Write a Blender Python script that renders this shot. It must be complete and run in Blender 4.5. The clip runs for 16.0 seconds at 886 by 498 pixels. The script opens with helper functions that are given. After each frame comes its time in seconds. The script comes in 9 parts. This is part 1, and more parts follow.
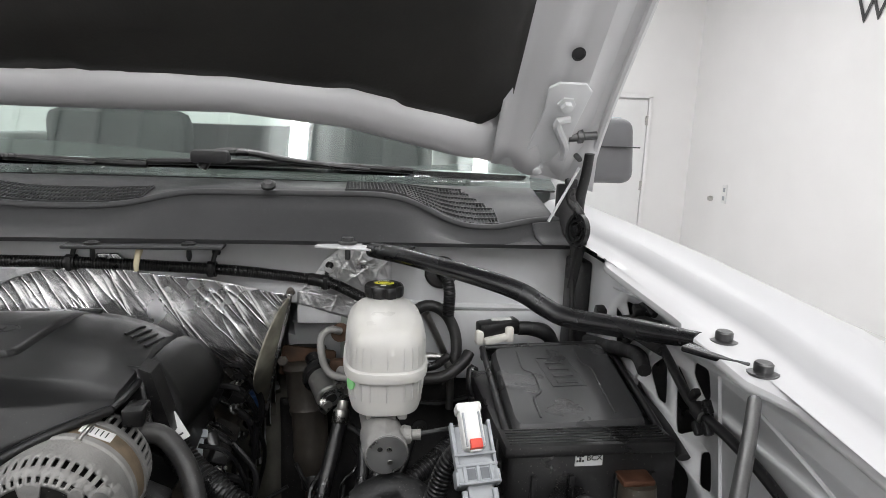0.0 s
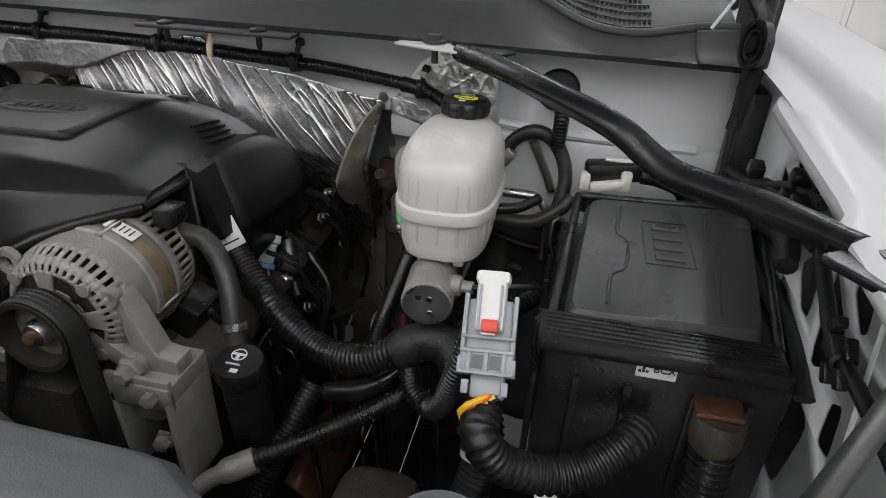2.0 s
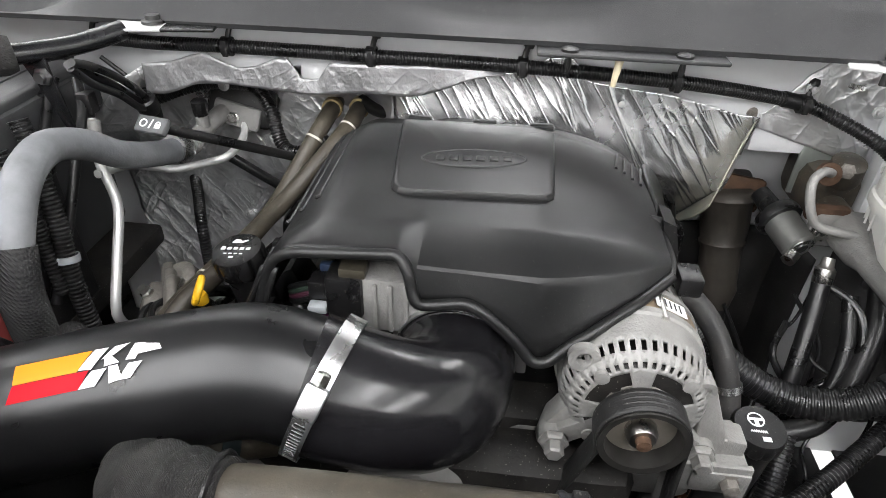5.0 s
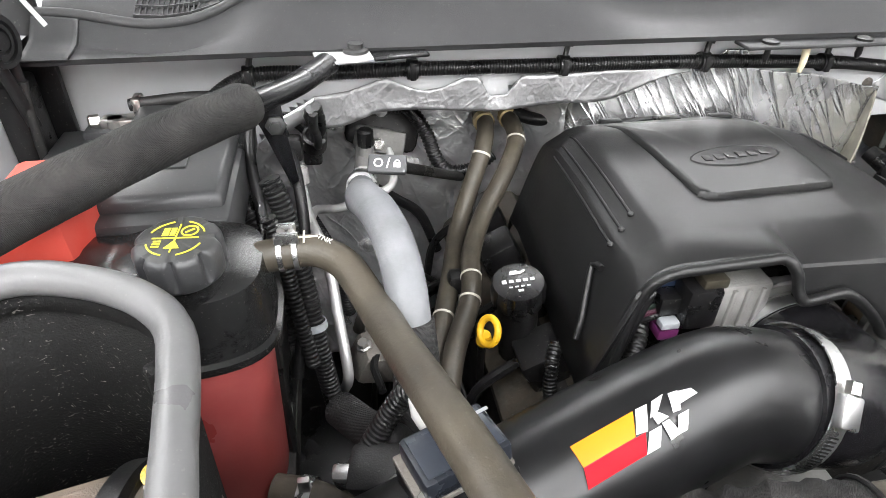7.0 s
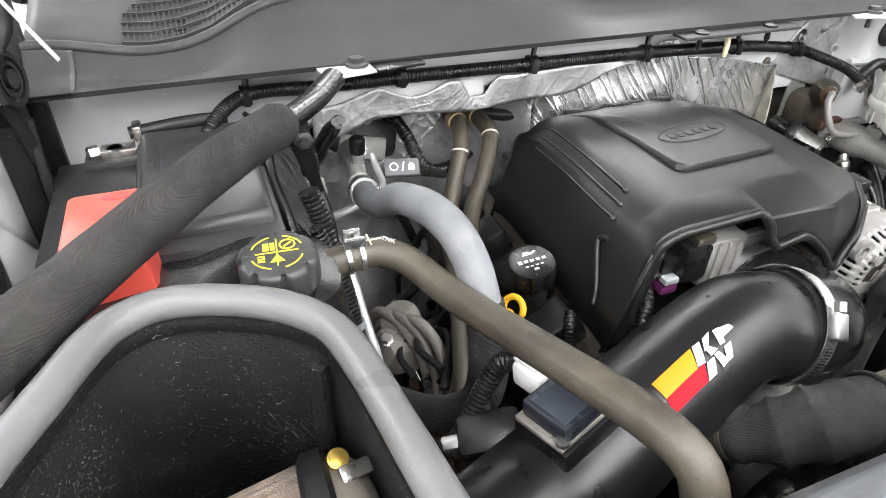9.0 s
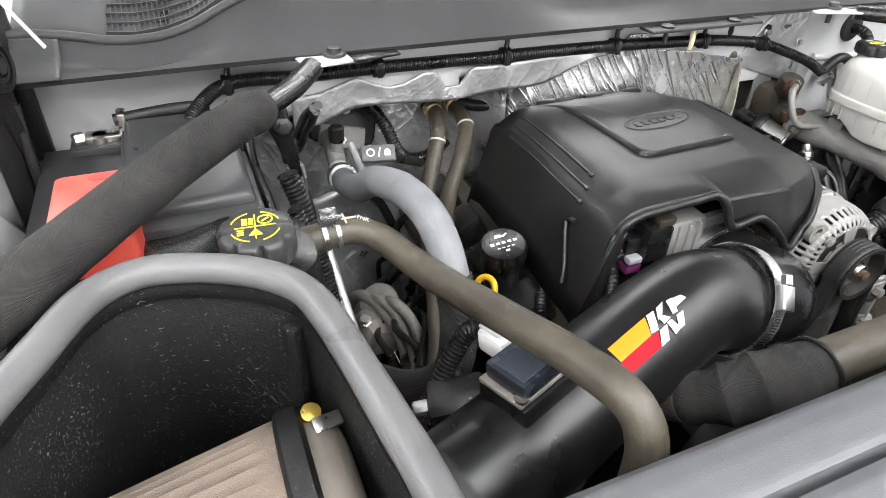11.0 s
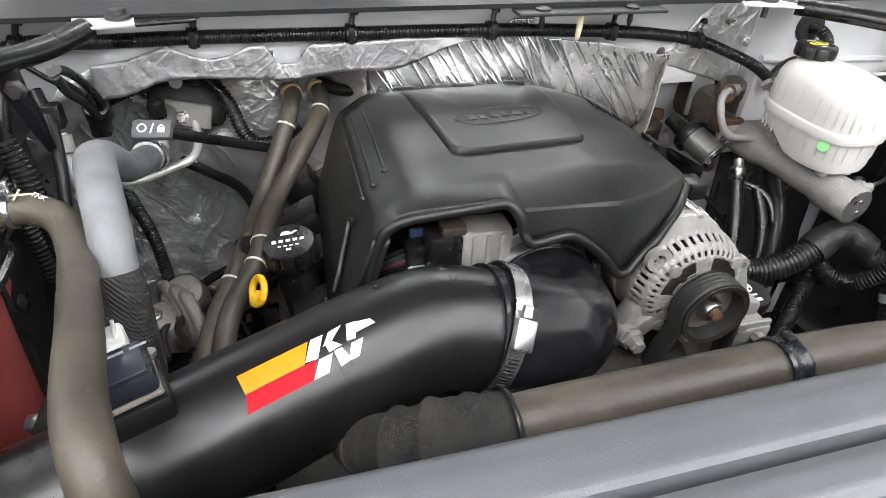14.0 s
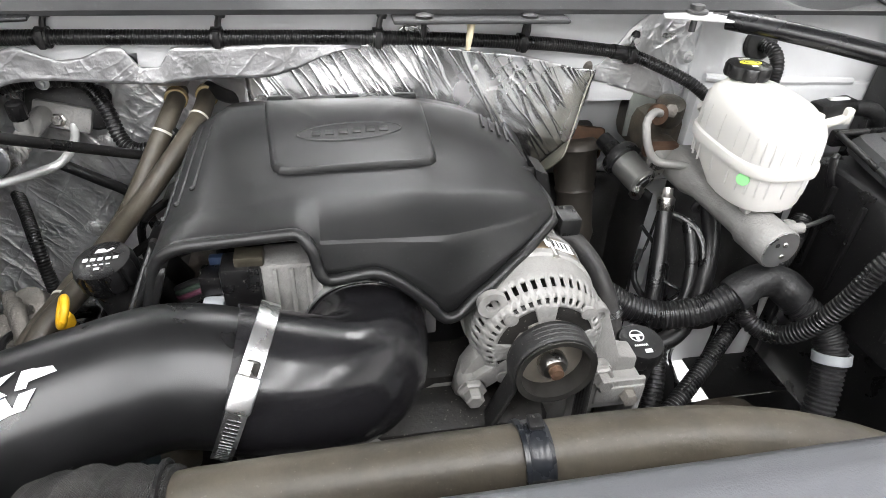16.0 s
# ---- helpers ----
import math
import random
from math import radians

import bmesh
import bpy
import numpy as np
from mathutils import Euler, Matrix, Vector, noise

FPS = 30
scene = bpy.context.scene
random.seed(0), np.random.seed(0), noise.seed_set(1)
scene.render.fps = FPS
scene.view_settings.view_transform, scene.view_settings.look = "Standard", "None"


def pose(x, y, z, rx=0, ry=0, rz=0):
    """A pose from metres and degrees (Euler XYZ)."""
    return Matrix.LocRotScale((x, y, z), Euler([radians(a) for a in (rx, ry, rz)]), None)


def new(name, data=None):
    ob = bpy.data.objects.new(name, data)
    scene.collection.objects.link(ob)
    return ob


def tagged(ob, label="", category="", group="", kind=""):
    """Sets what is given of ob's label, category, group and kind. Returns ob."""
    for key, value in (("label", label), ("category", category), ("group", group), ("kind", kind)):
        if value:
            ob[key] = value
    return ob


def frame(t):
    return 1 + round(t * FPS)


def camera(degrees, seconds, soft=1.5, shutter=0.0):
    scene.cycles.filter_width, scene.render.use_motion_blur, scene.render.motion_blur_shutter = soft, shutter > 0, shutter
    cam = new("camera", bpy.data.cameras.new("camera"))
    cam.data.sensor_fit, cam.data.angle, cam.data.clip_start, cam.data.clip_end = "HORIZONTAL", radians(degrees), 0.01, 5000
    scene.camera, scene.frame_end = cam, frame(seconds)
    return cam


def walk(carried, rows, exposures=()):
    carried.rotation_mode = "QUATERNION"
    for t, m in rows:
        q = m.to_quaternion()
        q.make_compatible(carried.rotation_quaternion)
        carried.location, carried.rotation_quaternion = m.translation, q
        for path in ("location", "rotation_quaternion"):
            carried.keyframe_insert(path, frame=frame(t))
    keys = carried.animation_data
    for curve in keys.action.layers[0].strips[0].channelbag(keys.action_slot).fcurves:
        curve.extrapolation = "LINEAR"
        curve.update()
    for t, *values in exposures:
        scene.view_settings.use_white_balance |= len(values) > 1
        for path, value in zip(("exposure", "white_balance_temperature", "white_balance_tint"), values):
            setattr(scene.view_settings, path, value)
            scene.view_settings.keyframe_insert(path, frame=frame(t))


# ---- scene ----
cam = camera(71.99, 16.0, soft=0.6)
# seconds, eye, yaw to the left, pitch up, roll
PATH = [
    (0, 0.4167, -0.8688, 1.4662, -8.27, -11.08, 2.16),
    (0.5, 0.4430, -0.8418, 1.4533, -7.97, -13.89, 2.46),
    (1, 0.5403, -0.7711, 1.4329, -1.12, -19.94, 3.02),
    (1.5, 0.5804, -0.7403, 1.4281, 7.66, -25.66, 2.70),
    (2, 0.5668, -0.7050, 1.4404, 11.51, -29.60, 2.48),
    (2.5, 0.5279, -0.7034, 1.4683, 12.75, -31.53, 2.42),
    (3, 0.4323, -0.7247, 1.5003, 12.84, -32.40, 2.28),
    (3.5, 0.3199, -0.7247, 1.5017, 12.98, -33.11, 2.14),
    (4, 0.2407, -0.7173, 1.4935, 12.36, -34.24, 1.98),
    (4.5, 0.1334, -0.7057, 1.4944, 9.65, -34.61, 1.92),
    (5, -0.0004, -0.6965, 1.4958, 5.36, -34.60, 1.72),
    (5.2, -0.0643, -0.6937, 1.4873, 3.31, -34.50, 1.74),
    (7.3, -0.4667, -0.6463, 1.5142, -13.68, -35.44, 1.66),
    (7.5, -0.4869, -0.6425, 1.5211, -15.92, -35.31, 1.75),
    (8, -0.5328, -0.6499, 1.5380, -20.10, -35.22, 1.80),
    (8.5, -0.5573, -0.6576, 1.5365, -22.04, -35.23, 1.99),
    (8.7, -0.5714, -0.6597, 1.5315, -22.44, -35.24, 1.80),
    (10.8, -0.5817, -0.7080, 1.5242, -24.06, -35.21, 2.41),
    (11, -0.5749, -0.7033, 1.5301, -24.16, -35.24, 2.35),
    (11.5, -0.5300, -0.6922, 1.5148, -24.46, -35.21, 2.30),
    (12, -0.4583, -0.6834, 1.4899, -24.95, -35.32, 2.52),
    (12.5, -0.4037, -0.7277, 1.4857, -25.33, -35.36, 2.84),
    (13, -0.3493, -0.7525, 1.4846, -24.04, -35.43, 3.03),
    (13.5, -0.3033, -0.7429, 1.4948, -21.42, -35.50, 3.14),
    (14, -0.2670, -0.7294, 1.4912, -17.30, -35.57, 3.10),
    (14.5, -0.2196, -0.7134, 1.4874, -13.38, -35.79, 2.90),
    (15, -0.1630, -0.7050, 1.4850, -11.78, -35.85, 2.87),
    (15.5, -0.1015, -0.7038, 1.4854, -11.72, -35.80, 2.95),
    (16, -0.0453, -0.7089, 1.4836, -12.11, -35.37, 3.08),
]

# seconds, stops
EXPOSURES = [(0, -0.6), (1, -0.82), (2, -0.92), (3, -0.36), (4, 0.12), (5, 0.44), (8, 0.86), (11, 0.66), (12.0, 0.60), (12.5, 0.68), (13.5, 0.52), (14.5, 0.48), (16, 0.70)]


def gaze(x, y, z, yaw, pitch, roll):
    return pose(x, y, z, 0, 0, yaw) @ pose(0, 0, 0, 90 + pitch) @ pose(0, 0, 0, 0, 0, roll)


walk(cam, [(t, gaze(*p)) for t, *p in PATH], EXPOSURES)
from mathutils import geometry

# ---------------------------------------------------------------- world and light
FLOOR = -0.12
world = bpy.data.worlds.new("studio")
scene.world = world
world.use_nodes = True
world.node_tree.nodes["Background"].inputs[0].default_value = (1.0, 0.98, 0.96, 1)
world.node_tree.nodes["Background"].inputs[1].default_value = 0.3

LAMPS = [(x, -3.2) for x in (-3.73, -2.39, -1.05, 0.29, 1.63, 2.97)] + [(x, 3.2) for x in (-3.73, -2.39, 0.29, 1.63, 2.97)]
LAMP_POWER = 50


def ceiling_lamp(x, y):
    """A hung tube light: most of its light goes down, some up to the ceiling."""
    for turn, z, power in ((0, 3.70, LAMP_POWER), (180, 3.79, 0.8 * LAMP_POWER)):
        data = bpy.data.lights.new("tube_light", "AREA")
        data.shape, data.size, data.size_y, data.energy = "RECTANGLE", 0.12, 4.6, power
        data.color = (0.985, 0.985, 1.0)
        ob = new("tube_light", data)
        ob.matrix_world = pose(x, y, z, turn)


# ---------------------------------------------------------------- mesh helpers
def catmull(pts, step):
    """Evenly spaced points on a smooth curve through pts."""
    P = [Vector(p) for p in pts]
    P = [P[0] * 2 - P[1]] + P + [P[-1] * 2 - P[-2]]
    out = []
    for i in range(1, len(P) - 2):
        a, b, c, d = P[i - 1:i + 3]
        n = max(2, int((c - b).length / 0.002))
        for k in range(n):
            t = k / n
            out.append(0.5 * (2 * b + (c - a) * t + (2 * a - 5 * b + 4 * c - d) * t * t + (3 * b - a - 3 * c + d) * t ** 3))
    out.append(P[-2].copy())
    lens = [0.0]
    for p, q in zip(out, out[1:]):
        lens.append(lens[-1] + (q - p).length)
    total = lens[-1]
    n = max(1, round(total / step))
    res, j = [], 0
    for k in range(n + 1):
        s = total * k / n
        while j < len(lens) - 2 and lens[j + 1] < s:
            j += 1
        f = (s - lens[j]) / max(1e-9, lens[j + 1] - lens[j])
        res.append(out[j].lerp(out[j + 1], min(1, f)))
    return res


def frames_along(path):
    n = len(path)
    tans = [(path[min(i + 1, n - 1)] - path[max(i - 1, 0)]).normalized() for i in range(n)]
    up = Vector((0, 0, 1)) if abs(tans[0].z) < 0.9 else Vector((0, 1, 0))
    side = tans[0].cross(up).normalized()
    res = []
    for t in tans:
        side = (side - t * side.dot(t)).normalized()
        res.append((t, side, side.cross(t)))
    return res


def rings(bm, loops, closed=True, caps=True):
    """Skins rows of points."""
    rows = [[bm.verts.new(p) for p in row] for row in loops]
    m = len(rows[0])
    for a, b in zip(rows, rows[1:]):
        for i in range(m if closed else m - 1):
            j = (i + 1) % m
            bm.faces.new((a[i], a[j], b[j], b[i]))
    if caps and closed:
        bm.faces.new(list(reversed(rows[0])))
        bm.faces.new(rows[-1])
    return rows


def tube(pts, r, seg=14, step=0.008, ribs=None, caps=True, flat=1.0, bm=None, wobble=0.0):
    """A pipe along a curve. r: a radius, or a function of the part of the way. ribs: (pitch, depth) of a ribbed hose."""
    bm = bm or bmesh.new()
    if ribs:
        step = ribs[0] / 4
    path = catmull(pts, step)
    n = len(path)
    loops = []
    for i, (p, (t, s, u)) in enumerate(zip(path, frames_along(path))):
        rad = r(i / max(1, n - 1)) if callable(r) else r
        if ribs and i % 4 in (2, 3):
            rad -= ribs[1]
        if wobble:
            rad *= 1 + wobble * noise.noise(p * 40)
        loops.append([p + s * (rad * math.cos(2 * math.pi * k / seg)) + u * (rad * flat * math.sin(2 * math.pi * k / seg)) for k in range(seg)])
    rings(bm, loops, caps=caps)
    return bm


def basis(origin, axis, hint=(0, 0, 1)):
    """A matrix whose z runs along axis."""
    z = Vector(axis).normalized()
    h = Vector(hint)
    if abs(z.dot(h.normalized())) > 0.95:
        h = Vector((0, 1, 0))
    x = h.cross(z).normalized()
    y = z.cross(x)
    m = Matrix((x, y, z)).transposed().to_4x4()
    m.translation = origin
    return m


def lathe(profile, origin=(0, 0, 0), axis=(0, 0, 1), seg=32, bm=None, lobes=None, caps=True, hint=(0, 0, 1)):
    """Turns (radius, height) pairs round an axis. lobes: (count, depth, lowest height, highest height) of a scalloped rim."""
    bm = bm or bmesh.new()
    m = basis(origin, axis, hint)
    loops = []
    for r, h in profile:
        row = []
        for k in range(seg):
            a = 2 * math.pi * k / seg
            rr = r
            if lobes and lobes[2] <= h <= lobes[3]:
                rr -= lobes[1] * max(0, math.cos(lobes[0] * a)) ** 3
            row.append(m @ Vector((rr * math.cos(a), rr * math.sin(a), h)))
        loops.append(row)
    rings(bm, loops, caps=caps)
    return bm


def rbox(c, s, bevel=0.004, m=None, bm=None, seg=2, taper=(1, 1)):
    """A box with rounded edges. taper: the top's size against the bottom's."""
    b = bmesh.new()
    bmesh.ops.create_cube(b, size=1)
    for v in b.verts:
        k = v.co.z + 0.5
        v.co = Vector((v.co.x * s[0] * (1 + (taper[0] - 1) * k), v.co.y * s[1] * (1 + (taper[1] - 1) * k), v.co.z * s[2]))
    if bevel > 0:
        bmesh.ops.bevel(b, geom=list(b.edges), offset=bevel, segments=seg, profile=0.5, affect="EDGES")
    b.transform(Matrix.Translation(c) @ (m or Matrix()))
    return joined(bm, b)


def joined(bm, b):
    if bm is None:
        return b
    tmp = bpy.data.meshes.new("tmp")
    b.to_mesh(tmp)
    b.free()
    bm.from_mesh(tmp)
    bpy.data.meshes.remove(tmp)
    return bm


def prism(outline, z0, z1, m=None, bevel=0.0, bm=None):
    """Raises a flat outline from z0 to z1, then lays it by m."""
    b = bmesh.new()
    low = [b.verts.new((x, y, z0)) for x, y in outline]
    high = [b.verts.new((x, y, z1)) for x, y in outline]
    n = len(outline)
    b.faces.new(list(reversed(low)))
    b.faces.new(high)
    for i in range(n):
        j = (i + 1) % n
        b.faces.new((low[i], low[j], high[j], high[i]))
    bmesh.ops.recalc_face_normals(b, faces=b.faces)
    if bevel:
        bmesh.ops.bevel(b, geom=[e for e in b.edges if e.calc_face_angle(0) > 0.6], offset=bevel, segments=2, profile=0.5, affect="EDGES")
    if m:
        b.transform(m)
    return joined(bm, b)


def sheet(fn, nu, nv, bm=None):
    """A skin of points fn(u, v)."""
    bm = bm or bmesh.new()
    rings(bm, [[fn(i / nu, j / nv) for i in range(nu + 1)] for j in range(nv + 1)], closed=False, caps=False)
    return bm


def loop_round(hx, hy, power=4.0, n=40):
    """A rounded-oblong outline."""
    pts = []
    for k in range(n):
        a = 2 * math.pi * k / n
        c, s = math.cos(a), math.sin(a)
        pts.append((hx * math.copysign(abs(c) ** (2 / power), c), hy * math.copysign(abs(s) ** (2 / power), s)))
    return pts


def arc(r, a0, a1, n=12):
    return [(r * math.cos(radians(a0 + (a1 - a0) * k / n)), r * math.sin(radians(a0 + (a1 - a0) * k / n))) for k in range(n + 1)]


def band(r0, r1, a0, a1, n=12):
    """The outline of a piece of a ring."""
    return arc(r1, a0, a1, n) + list(reversed(arc(r0, a0, a1, n)))


def interp(x, table):
    if x <= table[0][0]:
        return table[0][1]
    for (a, b), (c, d) in zip(table, table[1:]):
        if x <= c:
            f = (x - a) / (c - a)
            return b + (d - b) * f
    return table[-1][1]


def ease(t):
    t = min(1, max(0, t))
    return t * t * (3 - 2 * t)


def laid(b, m):
    b.transform(m)
    return b


ORIGIN = {}


def thing(name, loc, label, category, group="", kind=""):
    """The Empty of a thing, at its base."""
    ob = new(name)
    ob.empty_display_size = 0.02
    ob.location = loc
    ORIGIN[ob.name] = Vector(loc)
    return tagged(ob, label, category, group, kind)


def part(name, bm, material, parent=None, label="", sharp=38, thick=0.0, flip=True):
    """Links a bmesh as one mesh object under a thing or a part; its points are given in the world."""
    if flip:
        bmesh.ops.recalc_face_normals(bm, faces=bm.faces)
    at = ORIGIN.get(parent.name, Vector()) if parent else Vector()
    bm.transform(Matrix.Translation(-at))
    lim = radians(sharp)
    for e in bm.edges:
        e.smooth = e.calc_face_angle(0) < lim
    for f in bm.faces:
        f.smooth = True
    me = bpy.data.meshes.new(name)
    bm.to_mesh(me)
    bm.free()
    me.materials.append(material)
    ob = new(name, me)
    if parent:
        ob.parent = parent
        ORIGIN[ob.name] = at
    if label:
        tagged(ob, label)
    if thick:
        mod = ob.modifiers.new("thickness", "SOLIDIFY")
        mod.thickness, mod.offset = abs(thick), -1 if thick > 0 else 1
    return ob


def solid(name, bm, material, label, category, group="", kind="", **more):
    """A thing that is one mesh; its points are given in the world."""
    return tagged(part(name, bm, material, None, **more), label, category, group, kind)


def lettering(name, text, size, m, material, parent, depth=0.0006, wide=1.0):
    """Raised letters of the built-in font, centred on m."""
    cu = bpy.data.curves.new("letters", "FONT")
    cu.body, cu.size, cu.extrude, cu.align_x, cu.align_y = text, size, depth, "CENTER", "CENTER"
    tmp = bpy.data.objects.new("letters", cu)
    scene.collection.objects.link(tmp)
    bpy.context.view_layer.update()
    me = bpy.data.meshes.new_from_object(tmp.evaluated_get(bpy.context.evaluated_depsgraph_get()))
    bpy.data.objects.remove(tmp)
    bm = bmesh.new()
    bm.from_mesh(me)
    bpy.data.meshes.remove(me)
    bm.transform(m @ Matrix.Diagonal((wide, 1, 1, 1)))
    return part(name, bm, material, parent, flip=False)


# ---------------------------------------------------------------- materials
def mat(name, colour, rough=0.5, metal=0.0, vary=0.12, scale=30.0, bump=0.15, grain=400.0, dust=None, dust_amount=0.0, dust_scale=9.0,
        coat=0.0, sss=0.0, rough_vary=0.12, each=0.0, spec=0.5, specks=0.0):
    """A surface with variation at two sizes: blotches (scale) and grain, and a film of dust or wear with soft-edged patches."""
    m = bpy.data.materials.new(name)
    m.use_nodes = True
    nt = m.node_tree
    L = nt.links.new
    b = nt.nodes["Principled BSDF"]
    b.inputs["Metallic"].default_value = metal
    b.inputs["Coat Weight"].default_value = coat
    b.inputs["Specular IOR Level"].default_value = spec
    co = nt.nodes.new("ShaderNodeTexCoord")
    n1 = nt.nodes.new("ShaderNodeTexNoise")
    n1.inputs["Scale"].default_value, n1.inputs["Detail"].default_value = scale, 5
    L(co.outputs["Object"], n1.inputs["Vector"])
    n2 = nt.nodes.new("ShaderNodeTexNoise")
    n2.inputs["Scale"].default_value, n2.inputs["Detail"].default_value = grain, 3
    L(co.outputs["Object"], n2.inputs["Vector"])
    ramp = nt.nodes.new("ShaderNodeValToRGB")
    ramp.color_ramp.elements[0].position, ramp.color_ramp.elements[1].position = 0.3, 0.7
    lo = [c * (1 - vary) for c in colour]
    hi = [min(1, c * (1 + vary)) for c in colour]
    ramp.color_ramp.elements[0].color, ramp.color_ramp.elements[1].color = (*lo, 1), (*hi, 1)
    L(n1.outputs["Fac"], ramp.inputs["Fac"])
    col = ramp.outputs["Color"]
    if dust:
        n3 = nt.nodes.new("ShaderNodeTexNoise")
        n3.inputs["Scale"].default_value, n3.inputs["Detail"].default_value, n3.inputs["Roughness"].default_value = dust_scale, 8, 0.7
        L(co.outputs["Object"], n3.inputs["Vector"])
        r3 = nt.nodes.new("ShaderNodeValToRGB")
        r3.color_ramp.elements[0].position, r3.color_ramp.elements[1].position = 0.38, 0.78
        r3.color_ramp.elements[0].color = (0, 0, 0, 1)
        r3.color_ramp.elements[1].color = (dust_amount,) * 3 + (1,)
        L(n3.outputs["Fac"], r3.inputs["Fac"])
        mix = nt.nodes.new("ShaderNodeMix")
        mix.data_type = "RGBA"
        L(r3.outputs["Color"], mix.inputs["Factor"])
        L(col, mix.inputs["A"])
        mix.inputs["B"].default_value = (*dust, 1)
        col = mix.outputs["Result"]
    if specks:
        n4 = nt.nodes.new("ShaderNodeTexNoise")
        n4.inputs["Scale"].default_value, n4.inputs["Detail"].default_value = 420, 1
        L(co.outputs["Object"], n4.inputs["Vector"])
        r4 = nt.nodes.new("ShaderNodeMapRange")
        r4.inputs["From Min"].default_value, r4.inputs["From Max"].default_value, r4.inputs["To Max"].default_value = 0.70, 0.76, specks
        L(n4.outputs["Fac"], r4.inputs["Value"])
        mix4 = nt.nodes.new("ShaderNodeMix")
        mix4.data_type = "RGBA"
        L(r4.outputs["Result"], mix4.inputs["Factor"])
        L(col, mix4.inputs["A"])
        mix4.inputs["B"].default_value = (0.34, 0.32, 0.29, 1)
        col = mix4.outputs["Result"]
    if each:
        info = nt.nodes.new("ShaderNodeObjectInfo")
        mr = nt.nodes.new("ShaderNodeMapRange")
        mr.inputs["To Min"].default_value, mr.inputs["To Max"].default_value = 1 - each, 1 + each
        L(info.outputs["Random"], mr.inputs["Value"])
        hsv = nt.nodes.new("ShaderNodeHueSaturation")
        L(mr.outputs["Result"], hsv.inputs["Value"])
        L(col, hsv.inputs["Color"])
        col = hsv.outputs["Color"]
    L(col, b.inputs["Base Color"])
    rr = nt.nodes.new("ShaderNodeMapRange")
    rr.inputs["From Min"].default_value, rr.inputs["From Max"].default_value = 0.3, 0.7
    rr.inputs["To Min"].default_value, rr.inputs["To Max"].default_value = max(0.03, rough - rough_vary), min(1, rough + rough_vary)
    L(n1.outputs["Fac"], rr.inputs["Value"])
    L(rr.outputs["Result"], b.inputs["Roughness"])
    if bump:
        bp = nt.nodes.new("ShaderNodeBump")
        bp.inputs["Strength"].default_value, bp.inputs["Distance"].default_value = bump, 0.001
        L(n2.outputs["Fac"], bp.inputs["Height"])
        L(bp.outputs["Normal"], b.inputs["Normal"])
    if sss:
        b.inputs["Subsurface Weight"].default_value = sss
        b.inputs["Subsurface Radius"].default_value = (0.02, 0.02, 0.018)
        b.inputs["Subsurface Scale"].default_value = 0.6
    return m


def foil_mat(name, rough=0.38, slants=((0.50, 46.0, 16.0, 1.1, 0.10), (0.62, 60.0, 14.0, 1.0, 0.10), (-0.9, 40.0, 9.0, 0.3, 0.2)), fine_amount=0.22, depth=0.0042, tone=0.74, metal=0.9):
    """Crinkled aluminium foil on felt, with dull scuffed patches."""
    m = mat(name, (tone, tone, tone * 1.01), rough, metal, vary=0.1, scale=14, bump=0, rough_vary=0.1)
    nt = m.node_tree
    L = nt.links.new
    b = nt.nodes["Principled BSDF"]
    co = nt.nodes["Texture Coordinate"]
    sums = None
    # sparse sharp creases in three slants, over a fine all-over crumple
    for turn, scale, power, weight, squeeze in slants:
        mp = nt.nodes.new("ShaderNodeMapping")
        mp.inputs["Rotation"].default_value = (0.0, turn, 0.0)
        L(co.outputs["Object"], mp.inputs["Vector"])
        sq = nt.nodes.new("ShaderNodeVectorMath")
        sq.operation = "MULTIPLY"
        sq.inputs[1].default_value = (1.0, squeeze, squeeze)
        L(mp.outputs["Vector"], sq.inputs[0])
        ns = nt.nodes.new("ShaderNodeTexNoise")
        ns.inputs["Scale"].default_value, ns.inputs["Detail"].default_value, ns.inputs["Distortion"].default_value = scale, 2.5, 0.6
        L(sq.outputs["Vector"], ns.inputs["Vector"])
        last = ns.outputs["Fac"]
        for op, val in (("SUBTRACT", 0.5), ("ABSOLUTE", None), ("MULTIPLY_ADD", -2.0), ("POWER", power), ("MULTIPLY", weight)):
            nd = nt.nodes.new("ShaderNodeMath")
            nd.operation = op
            L(last, nd.inputs[0])
            if val is not None:
                nd.inputs[1].default_value = val
            if op == "MULTIPLY_ADD":
                nd.inputs[2].default_value = 1.0
            last = nd.outputs["Value"]
        if sums is None:
            sums = last
        else:
            nd = nt.nodes.new("ShaderNodeMath")
            L(sums, nd.inputs[0])
            L(last, nd.inputs[1])
            sums = nd.outputs["Value"]
    fine = nt.nodes.new("ShaderNodeTexNoise")
    fine.inputs["Scale"].default_value, fine.inputs["Detail"].default_value = 150, 4
    L(co.outputs["Object"], fine.inputs["Vector"])
    mx = nt.nodes.new("ShaderNodeMath")
    mx.operation = "MULTIPLY_ADD"
    mx.inputs[1].default_value = fine_amount
    L(fine.outputs["Fac"], mx.inputs[0])
    L(sums, mx.inputs[2])
    bp = nt.nodes.new("ShaderNodeBump")
    bp.inputs["Strength"].default_value, bp.inputs["Distance"].default_value = 0.85, depth
    L(mx.outputs["Value"], bp.inputs["Height"])
    L(bp.outputs["Normal"], b.inputs["Normal"])
    return m


